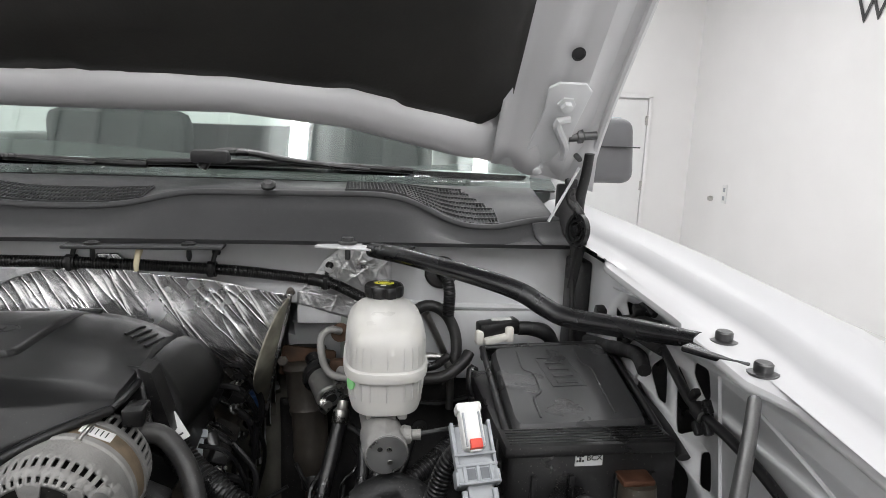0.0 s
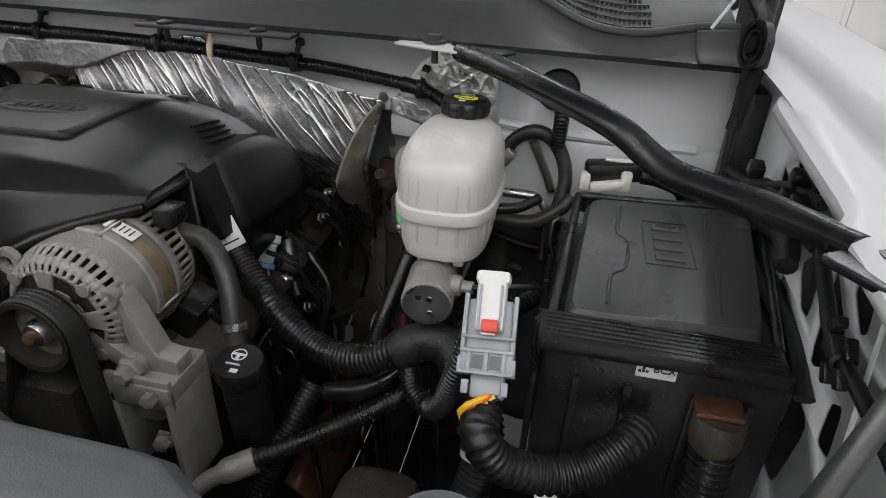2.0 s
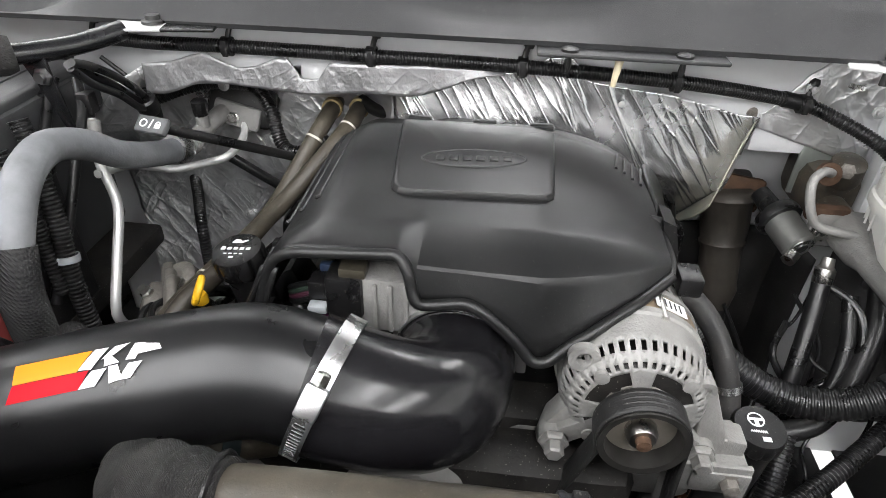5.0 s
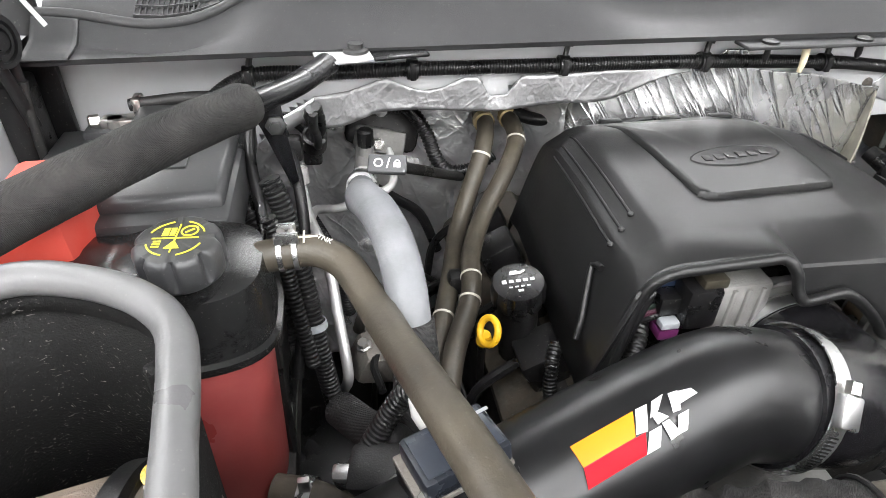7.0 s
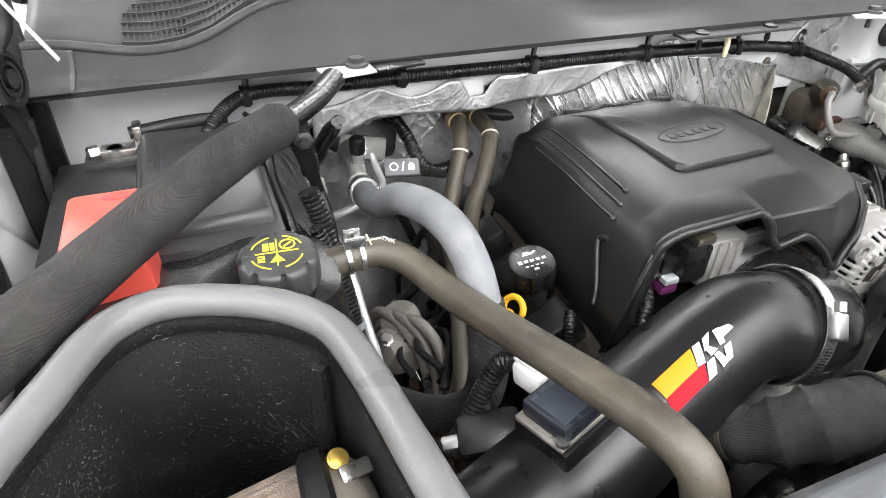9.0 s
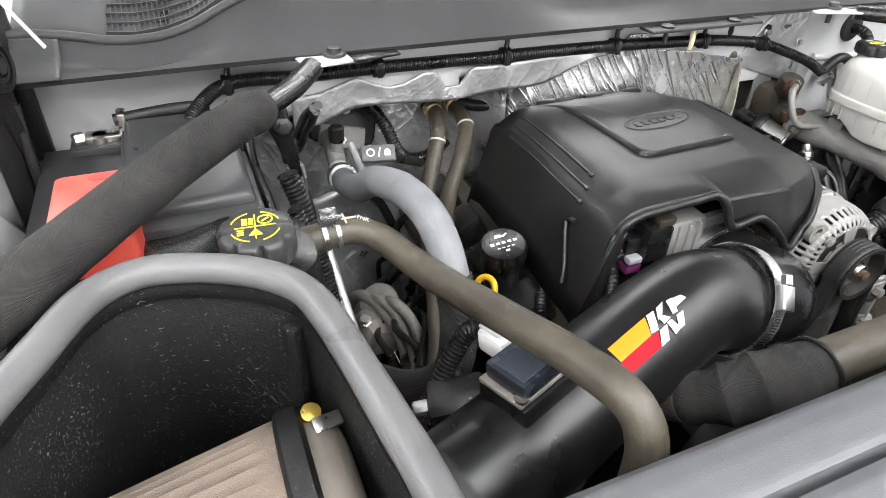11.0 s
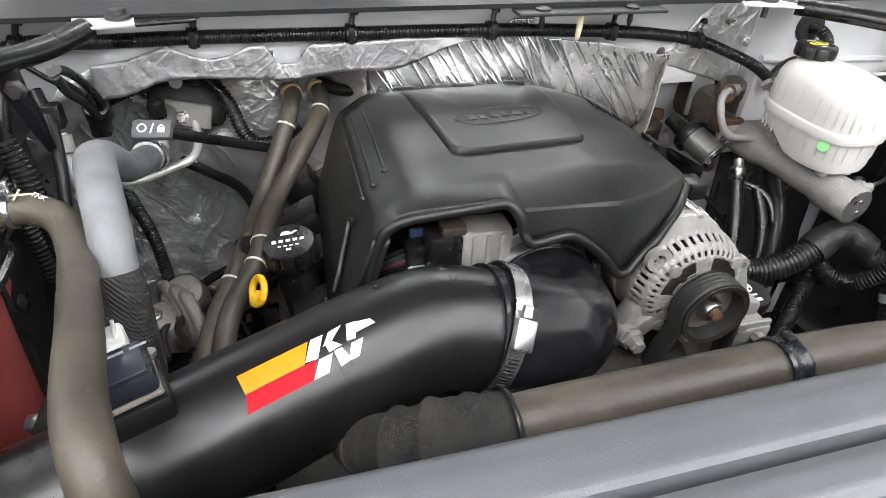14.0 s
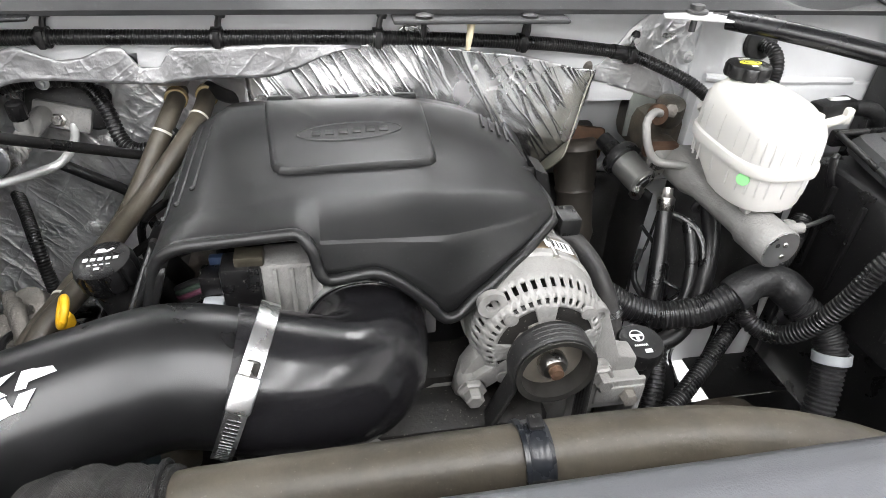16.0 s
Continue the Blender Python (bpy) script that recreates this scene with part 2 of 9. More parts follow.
def lint_mat(name):
    """Black crackle-coated sheet with short pale fibres caught on it, thicker in patches."""
    m = mat(name, (0.006, 0.0058, 0.0056), 0.7, vary=0.2, scale=30, bump=0.8, grain=520, spec=0.25)
    nt = m.node_tree
    L = nt.links.new
    b = nt.nodes["Principled BSDF"]
    co = nt.nodes["Texture Coordinate"]
    base = b.inputs["Base Color"].links[0].from_socket
    patch = nt.nodes.new("ShaderNodeTexNoise")
    patch.inputs["Scale"].default_value, patch.inputs["Detail"].default_value = 9, 3
    L(co.outputs["Object"], patch.inputs["Vector"])
    total = None
    for turn in (0.3, 1.1, 2.0, 2.7):
        mp = nt.nodes.new("ShaderNodeMapping")
        mp.inputs["Rotation"].default_value = (turn, turn * 1.7, 0.4)
        L(co.outputs["Object"], mp.inputs["Vector"])
        sq = nt.nodes.new("ShaderNodeVectorMath")
        sq.operation = "MULTIPLY"
        sq.inputs[1].default_value = (1.0, 1.0, 0.16)
        L(mp.outputs["Vector"], sq.inputs[0])
        ns = nt.nodes.new("ShaderNodeTexNoise")
        ns.inputs["Scale"].default_value, ns.inputs["Detail"].default_value, ns.inputs["Distortion"].default_value = 620, 1, 0.8
        L(sq.outputs["Vector"], ns.inputs["Vector"])
        ad = nt.nodes.new("ShaderNodeMath")
        ad.operation = "MULTIPLY_ADD"
        ad.inputs[1].default_value = 0.30
        L(patch.outputs["Fac"], ad.inputs[0])
        L(ns.outputs["Fac"], ad.inputs[2])
        mr = nt.nodes.new("ShaderNodeMapRange")
        mr.inputs["From Min"].default_value, mr.inputs["From Max"].default_value = 0.884, 0.925
        L(ad.outputs["Value"], mr.inputs["Value"])
        if total is None:
            total = mr.outputs["Result"]
        else:
            mx = nt.nodes.new("ShaderNodeMath")
            mx.operation = "MAXIMUM"
            L(total, mx.inputs[0])
            L(mr.outputs["Result"], mx.inputs[1])
            total = mx.outputs["Value"]
    mix = nt.nodes.new("ShaderNodeMix")
    mix.data_type = "RGBA"
    L(total, mix.inputs["Factor"])
    L(base, mix.inputs["A"])
    mix.inputs["B"].default_value = (0.15, 0.142, 0.13, 1)
    L(mix.outputs["Result"], b.inputs["Base Color"])
    return m


def weave_mat(name, colour, scale=700.0, rough=0.8):
    """Woven sleeve: crossing ridges."""
    m = mat(name, colour, rough, vary=0.2, bump=0, dust=(0.2, 0.19, 0.18), dust_amount=0.25, dust_scale=30)
    nt = m.node_tree
    L = nt.links.new
    co = nt.nodes["Texture Coordinate"]
    vals = []
    for rot in (0.8, -0.8):
        mp = nt.nodes.new("ShaderNodeMapping")
        mp.inputs["Rotation"].default_value = (rot, rot * 0.6, rot)
        L(co.outputs["Object"], mp.inputs["Vector"])
        wv = nt.nodes.new("ShaderNodeTexWave")
        wv.inputs["Scale"].default_value = scale / 6.3
        L(mp.outputs["Vector"], wv.inputs["Vector"])
        vals.append(wv)
    mm = nt.nodes.new("ShaderNodeMath")
    mm.operation = "MULTIPLY"
    L(vals[0].outputs["Fac"], mm.inputs[0])
    L(vals[1].outputs["Fac"], mm.inputs[1])
    bp = nt.nodes.new("ShaderNodeBump")
    bp.inputs["Strength"].default_value, bp.inputs["Distance"].default_value = 0.8, 0.001
    L(mm.outputs["Value"], bp.inputs["Height"])
    L(bp.outputs["Normal"], nt.nodes["Principled BSDF"].inputs["Normal"])
    return m


def glass_mat(name, colour=(0.74, 0.9, 0.83)):
    m = bpy.data.materials.new(name)
    m.use_nodes = True
    b = m.node_tree.nodes["Principled BSDF"]
    b.inputs["Base Color"].default_value = (*colour, 1)
    b.inputs["Roughness"].default_value = 0.02
    b.inputs["Transmission Weight"].default_value = 1.0
    b.inputs["IOR"].default_value = 1.7
    return m


WALL_WHITE = mat("painted_wall", (0.82, 0.81, 0.80), 0.6, vary=0.02, scale=2, bump=0.1, grain=120)
RIB_WHITE = mat("ribbed_sheet", (0.8, 0.8, 0.8), 0.3, vary=0.03, scale=3, bump=0.05)
FLOOR_MAT = mat("sealed_floor", (0.72, 0.72, 0.71), 0.25, vary=0.06, scale=1.5, bump=0.05, grain=60)
DOOR_WHITE = mat("door_paint", (0.78, 0.78, 0.77), 0.45, vary=0.03, scale=4, bump=0.05)
PAINT = mat("body_white", (0.55, 0.55, 0.557), 0.42, vary=0.02, scale=6, bump=0.02, grain=900, coat=0.12, rough_vary=0.04, dust=(0.5, 0.48, 0.45), dust_amount=0.1)
PAINT_IN = mat("inner_white", (0.66, 0.67, 0.68), 0.42, vary=0.04, scale=8, bump=0.1, grain=500, dust=(0.42, 0.4, 0.37), dust_amount=0.3, dust_scale=6)
COWL = mat("cowl_plastic", (0.024, 0.0245, 0.0255), 0.5, vary=0.08, scale=12, bump=0.25, grain=1100, dust=(0.10, 0.10, 0.10), dust_amount=0.2, dust_scale=7, specks=0.1)
COVER = mat("cover_plastic", (0.009, 0.0092, 0.0095), 0.33, spec=0.40, rough_vary=0.03, vary=0.1, scale=10, bump=0.16, grain=1400, dust=(0.05, 0.048, 0.046), dust_amount=0.18, dust_scale=11, specks=0.05)
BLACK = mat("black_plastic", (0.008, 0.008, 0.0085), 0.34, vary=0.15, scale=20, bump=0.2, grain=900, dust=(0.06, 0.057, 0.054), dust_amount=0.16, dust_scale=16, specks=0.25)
DARK = mat("dirty_iron", (0.008, 0.0075, 0.007), 0.62, vary=0.3, scale=25, bump=0.5, grain=250, dust=(0.07, 0.06, 0.05), dust_amount=0.3, dust_scale=18, specks=0.4)
LOOM = mat("loom_plastic", (0.008, 0.008, 0.0085), 0.33, vary=0.15, scale=30, bump=0.1, dust=(0.05, 0.048, 0.045), dust_amount=0.15, dust_scale=25, specks=0.2)
RUBBER = mat("rubber", (0.014, 0.014, 0.014), 0.55, vary=0.15, scale=25, bump=0.2, dust=(0.08, 0.075, 0.07), dust_amount=0.25, dust_scale=14, specks=0.3)
TRIM_RUBBER = mat("trim_rubber", (0.135, 0.135, 0.136), 0.36, vary=0.12, scale=12, bump=0.2, grain=300, dust=(0.2, 0.2, 0.2), dust_amount=0.3, dust_scale=12, specks=0.15)
HOSE_BROWN = mat("dusty_hose", (0.054, 0.047, 0.037), 0.46, vary=0.32, scale=18, bump=0.25, grain=350, dust=(0.17, 0.145, 0.10), dust_amount=0.45, dust_scale=13, specks=0.1)
HOSE_GREY = mat("chalky_hose", (0.15, 0.156, 0.166), 0.6, vary=0.35, scale=22, bump=0.3, grain=300, dust=(0.32, 0.325, 0.335), dust_amount=0.5, dust_scale=14)
HOSE_BLACK = mat("black_hose", (0.015, 0.0155, 0.016), 0.45, vary=0.15, scale=20, bump=0.2, grain=300, dust=(0.14, 0.13, 0.12), dust_amount=0.4, dust_scale=12, specks=0.15)
TUBE_BLACK = mat("powder_coat", (0.008, 0.008, 0.0085), 0.30, vary=0.08, scale=30, bump=0.06, grain=1500, rough_vary=0.04, spec=0.58)
SILICONE = mat("glossy_silicone", (0.010, 0.0095, 0.011), 0.20, vary=0.1, scale=12, bump=0.15, grain=160, rough_vary=0.06, dust=(0.05, 0.05, 0.05), dust_amount=0.2)
ALU = mat("cast_aluminium", (0.31, 0.306, 0.296), 0.58, 0.35, vary=0.14, scale=45, bump=0.8, grain=420, dust=(0.27, 0.25, 0.225), dust_amount=0.4, dust_scale=20)
ALU_CLEAN = mat("bright_aluminium", (0.68, 0.68, 0.68), 0.3, 0.95, vary=0.06, scale=30, bump=0.2, grain=700)
STEEL = mat("zinc_steel", (0.55, 0.54, 0.52), 0.32, 1.0, vary=0.12, scale=40, bump=0.15, dust=(0.3, 0.25, 0.18), dust_amount=0.25, dust_scale=40)
STEEL_DARK = mat("dark_steel", (0.13, 0.13, 0.13), 0.38, 0.9, vary=0.15, scale=40, bump=0.2)
BRACE_BLACK = mat("satin_black", (0.007, 0.007, 0.008), 0.25, vary=0.1, scale=20, bump=0.1, rough_vary=0.06, dust=(0.08, 0.08, 0.08), dust_amount=0.15)
RUST = mat("rusty_steel", (0.09, 0.05, 0.03), 0.75, 0.3, vary=0.4, scale=45, bump=0.5, grain=400)
COPPER = mat("worn_copper", (0.14, 0.065, 0.04), 0.5, 0.7, vary=0.3, scale=60, bump=0.3)
GREASE = mat("greasy_metal", (0.07, 0.065, 0.055), 0.5, 0.5, vary=0.35, scale=40, bump=0.4, grain=300, dust=(0.16, 0.11, 0.07), dust_amount=0.5, dust_scale=30, specks=0.4)
TANK_WHITE = mat("translucent_plastic", (0.68, 0.67, 0.635), 0.38, vary=0.03, scale=12, bump=0.08, grain=300, sss=0.5)
TANK_BLACK = mat("tank_black", (0.042, 0.043, 0.045), 0.36, vary=0.1, scale=10, bump=0.15, grain=900, dust=(0.10, 0.098, 0.095), dust_amount=0.25, dust_scale=9, specks=0.15)
BARE_PIPE = mat("bare_pipe", (0.72, 0.72, 0.71), 0.42, 0.5, vary=0.08, scale=40, bump=0.1)
DUSTY_CAST = mat("dusty_casting", (0.24, 0.225, 0.205), 0.62, 0.45, vary=0.25, scale=40, bump=0.9, grain=380, dust=(0.15, 0.125, 0.10), dust_amount=0.5, dust_scale=18)
TANK_GLOSS = mat("glossy_tank", (0.012, 0.0122, 0.0126), 0.22, vary=0.12, scale=10, bump=0.1, grain=900, dust=(0.07, 0.068, 0.066), dust_amount=0.2, dust_scale=9, specks=0.12, rough_vary=0.08)
TANK_RED = mat("coolant_plastic", (0.46, 0.085, 0.08), 0.38, vary=0.18, scale=9, bump=0.06, grain=300, sss=0.25, dust=(0.4, 0.22, 0.2), dust_amount=0.25)
RED_PLASTIC = mat("red_plastic", (0.72, 0.075, 0.05), 0.42, vary=0.08, scale=14, bump=0.1, dust=(0.75, 0.3, 0.25), dust_amount=0.3)
RED_TAB = mat("red_tab", (0.75, 0.07, 0.04), 0.4, vary=0.05, bump=0.05)
GREY_PLASTIC = mat("grey_plastic", (0.36, 0.38, 0.40), 0.45, vary=0.06, scale=30, bump=0.1, dust=(0.25, 0.24, 0.22), dust_amount=0.25)
WHITE_PLASTIC = mat("white_plastic", (0.78, 0.78, 0.76), 0.42, vary=0.04, scale=30, bump=0.08)
COVER_GREY = mat("radiator_cover_plastic", (0.122, 0.126, 0.136), 0.45, vary=0.06, scale=5, bump=0.2, grain=900, dust=(0.2, 0.2, 0.205), dust_amount=0.25)
INSULATOR = mat("hood_liner", (0.009, 0.0085, 0.008), 0.55, vary=0.25, scale=5, bump=0.4, grain=260, dust=(0.06, 0.052, 0.045), dust_amount=0.3, dust_scale=3)
FELT = mat("dull_foil", (0.60, 0.60, 0.60), 0.45, 0.85, vary=0.25, scale=60, bump=1.0, grain=300, dust=(0.2, 0.195, 0.19), dust_amount=0.4, dust_scale=60)
YELLOW = mat("yellow_plastic", (0.85, 0.48, 0.02), 0.4, vary=0.05, bump=0.05)
YELLOW_INK = mat("yellow_print", (0.72, 0.66, 0.06), 0.5, vary=0.04, bump=0.0)
WHITE_INK = mat("white_print", (0.78, 0.78, 0.78), 0.5, vary=0.03, bump=0.0)
BLACK_INK = mat("black_print", (0.02, 0.02, 0.02), 0.5, vary=0.03, bump=0.0)
DARK_INK = mat("wall_letter", (0.05, 0.05, 0.05), 0.5, vary=0.03, bump=0.0)
AMBER = mat("amber_print", (0.85, 0.25, 0.006), 0.5, spec=0.3, vary=0.03, bump=0.0)
CRIMSON = mat("crimson_print", (0.56, 0.004, 0.014), 0.5, spec=0.15, vary=0.03, bump=0.0)
GREEN_DOT = mat("green_paint_dot", (0.30, 0.72, 0.30), 0.5, vary=0.1, bump=0.05)
BLUE_REFLECTION = mat("painted_blue_reflection", (0.10, 0.22, 0.5), 0.5, vary=0.2, bump=0.05)
PAPER = mat("label_paper", (0.78, 0.78, 0.76), 0.6, vary=0.03, bump=0.05)
BRASS = mat("brass", (0.75, 0.52, 0.12), 0.35, 0.9, vary=0.1, bump=0.1)
FILTER = mat("filter_gauze", (0.19, 0.15, 0.12), 0.85, vary=0.15, scale=50, bump=0.8, grain=1200, dust=(0.17, 0.13, 0.10), dust_amount=0.5, dust_scale=25)
CLEAR_RUBBER = mat("filter_rubber", (0.19, 0.17, 0.145), 0.45, vary=0.2, scale=20, bump=0.1)
BOX_INSIDE = lint_mat("linty_black")
DASH = mat("dashboard", (0.035, 0.037, 0.036), 0.7, vary=0.1, scale=6, bump=0.2)
SEAT = mat("seat_cloth", (0.05, 0.05, 0.052), 0.85, vary=0.1, scale=12, bump=0.4)
TAPE = mat("cloth_tape", (0.010, 0.010, 0.0105), 0.55, vary=0.25, scale=40, bump=0.6, grain=200, specks=0.25)
FOIL = foil_mat("creased_foil", 0.24, ((0.50, 22.0, 26.0, 1.0, 0.06), (0.64, 34.0, 28.0, 0.8, 0.06)), 0.20, 0.0019, 0.78, 0.9)
FOIL_DULL = foil_mat("crumpled_foil", 0.36, ((0.5, 26.0, 7.0, 0.55, 0.35), (-0.6, 22.0, 8.0, 0.5, 0.4), (1.3, 60.0, 5.0, 0.2, 0.6)), 0.25, 0.0030, 0.88, 0.85)
FOIL_FLANGE = foil_mat("stamped_foil", 0.48, ((0.5, 26.0, 8.0, 0.4, 0.5), (-0.9, 30.0, 8.0, 0.4, 0.4)), 0.8, 0.0016, 0.33, 0.85)
SLEEVE = weave_mat("woven_sleeve", (0.016, 0.0155, 0.015), 2000.0)
BRAID = weave_mat("braided_hose", (0.018, 0.018, 0.019), 800)
GLASS = glass_mat("windscreen_glass")


# ---------------------------------------------------------------- the studio
def slab(name, lo, hi, material, label, category):
    c = [(a + b) / 2 for a, b in zip(lo, hi)]
    s = [b - a for a, b in zip(lo, hi)]
    return solid(name, rbox(c, s, 0), material, label, category, kind="structure")


X0, X1, Y0, Y1, TOP = -5.2, 4.85, -6.0, 6.9, 4.0
slab("floor", (X0 - 0.1, Y0 - 0.1, FLOOR - 0.1), (X1 + 0.1, Y1 + 0.1, FLOOR), FLOOR_MAT, "pale sealed concrete floor of the photo bay", "floor")
slab("wall_east", (X1, Y0, FLOOR), (X1 + 0.12, Y1, TOP), WALL_WHITE, "plain white painted side wall", "wall")
slab("wall_west", (X0 - 0.12, Y0, FLOOR), (X0, Y1, TOP), WALL_WHITE, "plain white painted side wall", "wall")
slab("wall_north", (X0 - 0.12, Y1, FLOOR), (X1 + 0.12, Y1 + 0.12, TOP), WALL_WHITE, "plain white painted end wall with a door", "wall")
slab("wall_south", (X0 - 0.12, Y0 - 0.12, FLOOR), (X1 + 0.12, Y0, TOP), WALL_WHITE, "plain white painted end wall", "wall")
bm = rbox(((X0 + X1) / 2, (Y0 + Y1) / 2, TOP + 0.05), (X1 - X0 + 0.3, Y1 - Y0 + 0.3, 0.1), 0)
x = X0 + 0.15
while x < X1:
    rbox((x, (Y0 + Y1) / 2, TOP - 0.045), (0.07, Y1 - Y0, 0.09), 0.02, bm=bm)
    x += 0.3
solid("ceiling", bm, RIB_WHITE, "white ribbed sheet-metal ceiling", "ceiling", kind="structure")
for lx, ly in LAMPS:
    ceiling_lamp(lx, ly)
    fx = thing("ceiling_light", (lx, ly, 3.95), "long white tube light fixture under the ribbed ceiling", "light", "ceiling lights")
    for dy in (-1.8, 1.8):
        part("hanger", rbox((lx, ly + dy, 3.86), (0.012, 0.012, 0.19), 0.002), STEEL, fx)
    part("housing", rbox((lx, ly, 3.745), (0.05, 4.7, 0.06), 0.01), RIB_WHITE, fx)

# the service door in the end wall, with frame, leaf, window and hinges
door = thing("door_1", (3.72, Y1 - 0.02, FLOOR), "closed white service door with a small window in the end wall", "door", kind="structure")
part("leaf", rbox((3.72, Y1 - 0.025, FLOOR + 1.03), (0.90, 0.045, 2.05), 0.003), DOOR_WHITE, door)
for dx in (-0.485, 0.485):
    part("door_frame", rbox((3.72 + dx, Y1 - 0.03, FLOOR + 1.05), (0.05, 0.06, 2.1), 0.004), WALL_WHITE, door)
part("door_frame", rbox((3.72, Y1 - 0.03, FLOOR + 2.105), (1.02, 0.06, 0.05), 0.004), WALL_WHITE, door)
part("pane", rbox((3.60, Y1 - 0.051, FLOOR + 1.52), (0.42, 0.01, 0.62), 0.002), mat("frosted_pane", (0.62, 0.68, 0.70), 0.2, vary=0.02, bump=0), door, "frosted window pane")
for hz in (0.25, 0.95, 1.80):
    part("hinge", rbox((4.165, Y1 - 0.052, FLOOR + hz), (0.035, 0.02, 0.12), 0.003), STEEL, door, "steel hinge")
part("door_handle", tube([(3.33, Y1 - 0.04, 0.88), (3.33, Y1 - 0.09, 0.88), (3.43, Y1 - 0.09, 0.88)], 0.011), STEEL, door, "steel lever handle")

sock = thing("wall_socket", (X1, 6.0, 0.72), "white double wall socket on the side wall", "socket")
part("plate", rbox((X1 - 0.006, 6.0, 0.82), (0.012, 0.09, 0.22), 0.003), DOOR_WHITE, sock)
for dz in (-0.05, 0.05):
    part("outlet", rbox((X1 - 0.014, 6.0, 0.82 + dz), (0.006, 0.04, 0.05), 0.002), GREY_PLASTIC, sock)
part("stopper", lathe([(0.03, 0), (0.035, 0.02), (0.025, 0.05)], (X1, 6.26, 0.74), (-1, 0, 0), 20), STEEL,
     thing("door_stop", (X1, 6.26, 0.70), "round steel door stop on the side wall", "door stop"))
sign = thing("wall_sign", (X1 - 0.01, 3.4, 2.5), "dark painted letters of a web address on the white wall", "sign")
lettering("lettering", "WWW", 0.30, basis((X1 - 0.012, 3.83, 2.62), (-1, 0, 0)) @ pose(0, 0, 0), DARK_INK, sign, 0.002, 1.1)

# ---------------------------------------------------------------- the truck's shell
HOOD_A = radians(55)


def hood_at(x, s, lift=0.0):
    """A place on the open hood's underside: x across, s up from its rear edge, lift towards the outer skin."""
    drop = interp(abs(x), [(0, 0.0), (0.25, 0.002), (0.40, -0.012), (0.55, -0.045), (0.67, -0.068), (0.80, -0.085)])
    crown = -0.05 * (x / 0.8) ** 2
    z0, y0 = 1.478 + drop * math.exp(-s * 4), 0.002 + 0.02 * ease(abs(x) / 0.8)
    y = y0 - s * math.cos(HOOD_A) + (lift + crown * ease(s * 3)) * math.sin(HOOD_A)
    z = z0 + s * math.sin(HOOD_A) + (lift + crown * ease(s * 3)) * math.cos(HOOD_A)
    return Vector((x, y, z))


hood = thing("hood", (0, 0.1, 1.40), "open white truck hood with a black liner underneath", "hood")
HW, HL = 0.765, 1.15
part("outer_skin", sheet(lambda u, v: hood_at(-HW + 2 * HW * u, HL * v, 0.035 - 0.03 * (abs(2 * u - 1) ** 12) - 0.03 * (1 - min(1, v * 20))), 48, 24), PAINT, hood, thick=0.002)


def rim_fn(side):
    def fn(u, v):
        s = 0.0 + HL * v
        a, b = 0.612, HW
        x = side * (a + (b - a) * u)
        return hood_at(x, s, 0.012 * math.sin(u * 9) ** 2 - 0.010 * math.sin(math.pi * u))
    return fn


for side in (1, -1):
    part("side_frame", sheet(rim_fn(side), 16, 40), PAINT, hood, "white inner hood rail", thick=0.002)
    part("edge_flange", tube([hood_at(side * (HW - 0.002), HL * k / 20, 0.002) for k in range(21)], 0.006, 8, 0.02), PAINT, hood)


def rear_bar(u, v):
    """The white inner panel along the hood's rear edge: a rolled bead that fades into the side rails."""
    x = -0.70 + 1.40 * u
    s = 0.16 * v ** 1.3
    wide = 0.056 + 0.002 * math.sin(x * 18)
    fade = 1 - ease((abs(x) - 0.56) / 0.07)
    bead = -0.013 * math.sin(math.pi * min(1, s / wide * 0.92)) ** 0.7 if s < wide else 0.0
    return hood_at(x, s, bead * fade + 0.004 * ease((s - wide * 0.8) / 0.02) + 0.014 * (1 - fade))


part("rear_bar", sheet(rear_bar, 90, 22), PAINT, hood, "white rolled rear edge of the inner hood", thick=0.002)


def liner(u, v):
    x = -0.625 + 1.25 * u
    low = 0.048 + 0.06 - math.sqrt(max(0.0, 0.0036 - max(0.0, abs(x) - 0.5655) ** 2))
    for c in (0.43, -0.43, 0.04):
        low += 0.008 * (ease((abs(x - c) - 0.045) / -0.012) - 0.0) * (abs(x - c) < 0.06)
    s = low + (HL - 0.08 - low) * v
    puff = 0.016 * (min(1, 14 * v) * min(1, 14 * (1 - v))) ** 0.5 * min(1, 20 * u) * min(1, 20 * (1 - u))
    dent = 0.006 * noise.noise(Vector((x * 5, s * 5, 2))) + 0.003 * noise.noise(Vector((x * 15, s * 11, 7)))
    return hood_at(x, s, -0.002 - puff + dent)


part("liner", sheet(liner, 70, 50), INSULATOR, hood, "black quilted sound-deadening liner", thick=-0.004)
for side in (1, -1):
    c = hood_at(side * 0.690, 0.172, -0.012)
    part("drain_hole", lathe([(0.009, 0), (0.009, 0.002), (0.007, 0.002), (0.007, 0.0005)], c, (0, -math.sin(HOOD_A), -math.cos(HOOD_A)), 20), BLACK, hood)

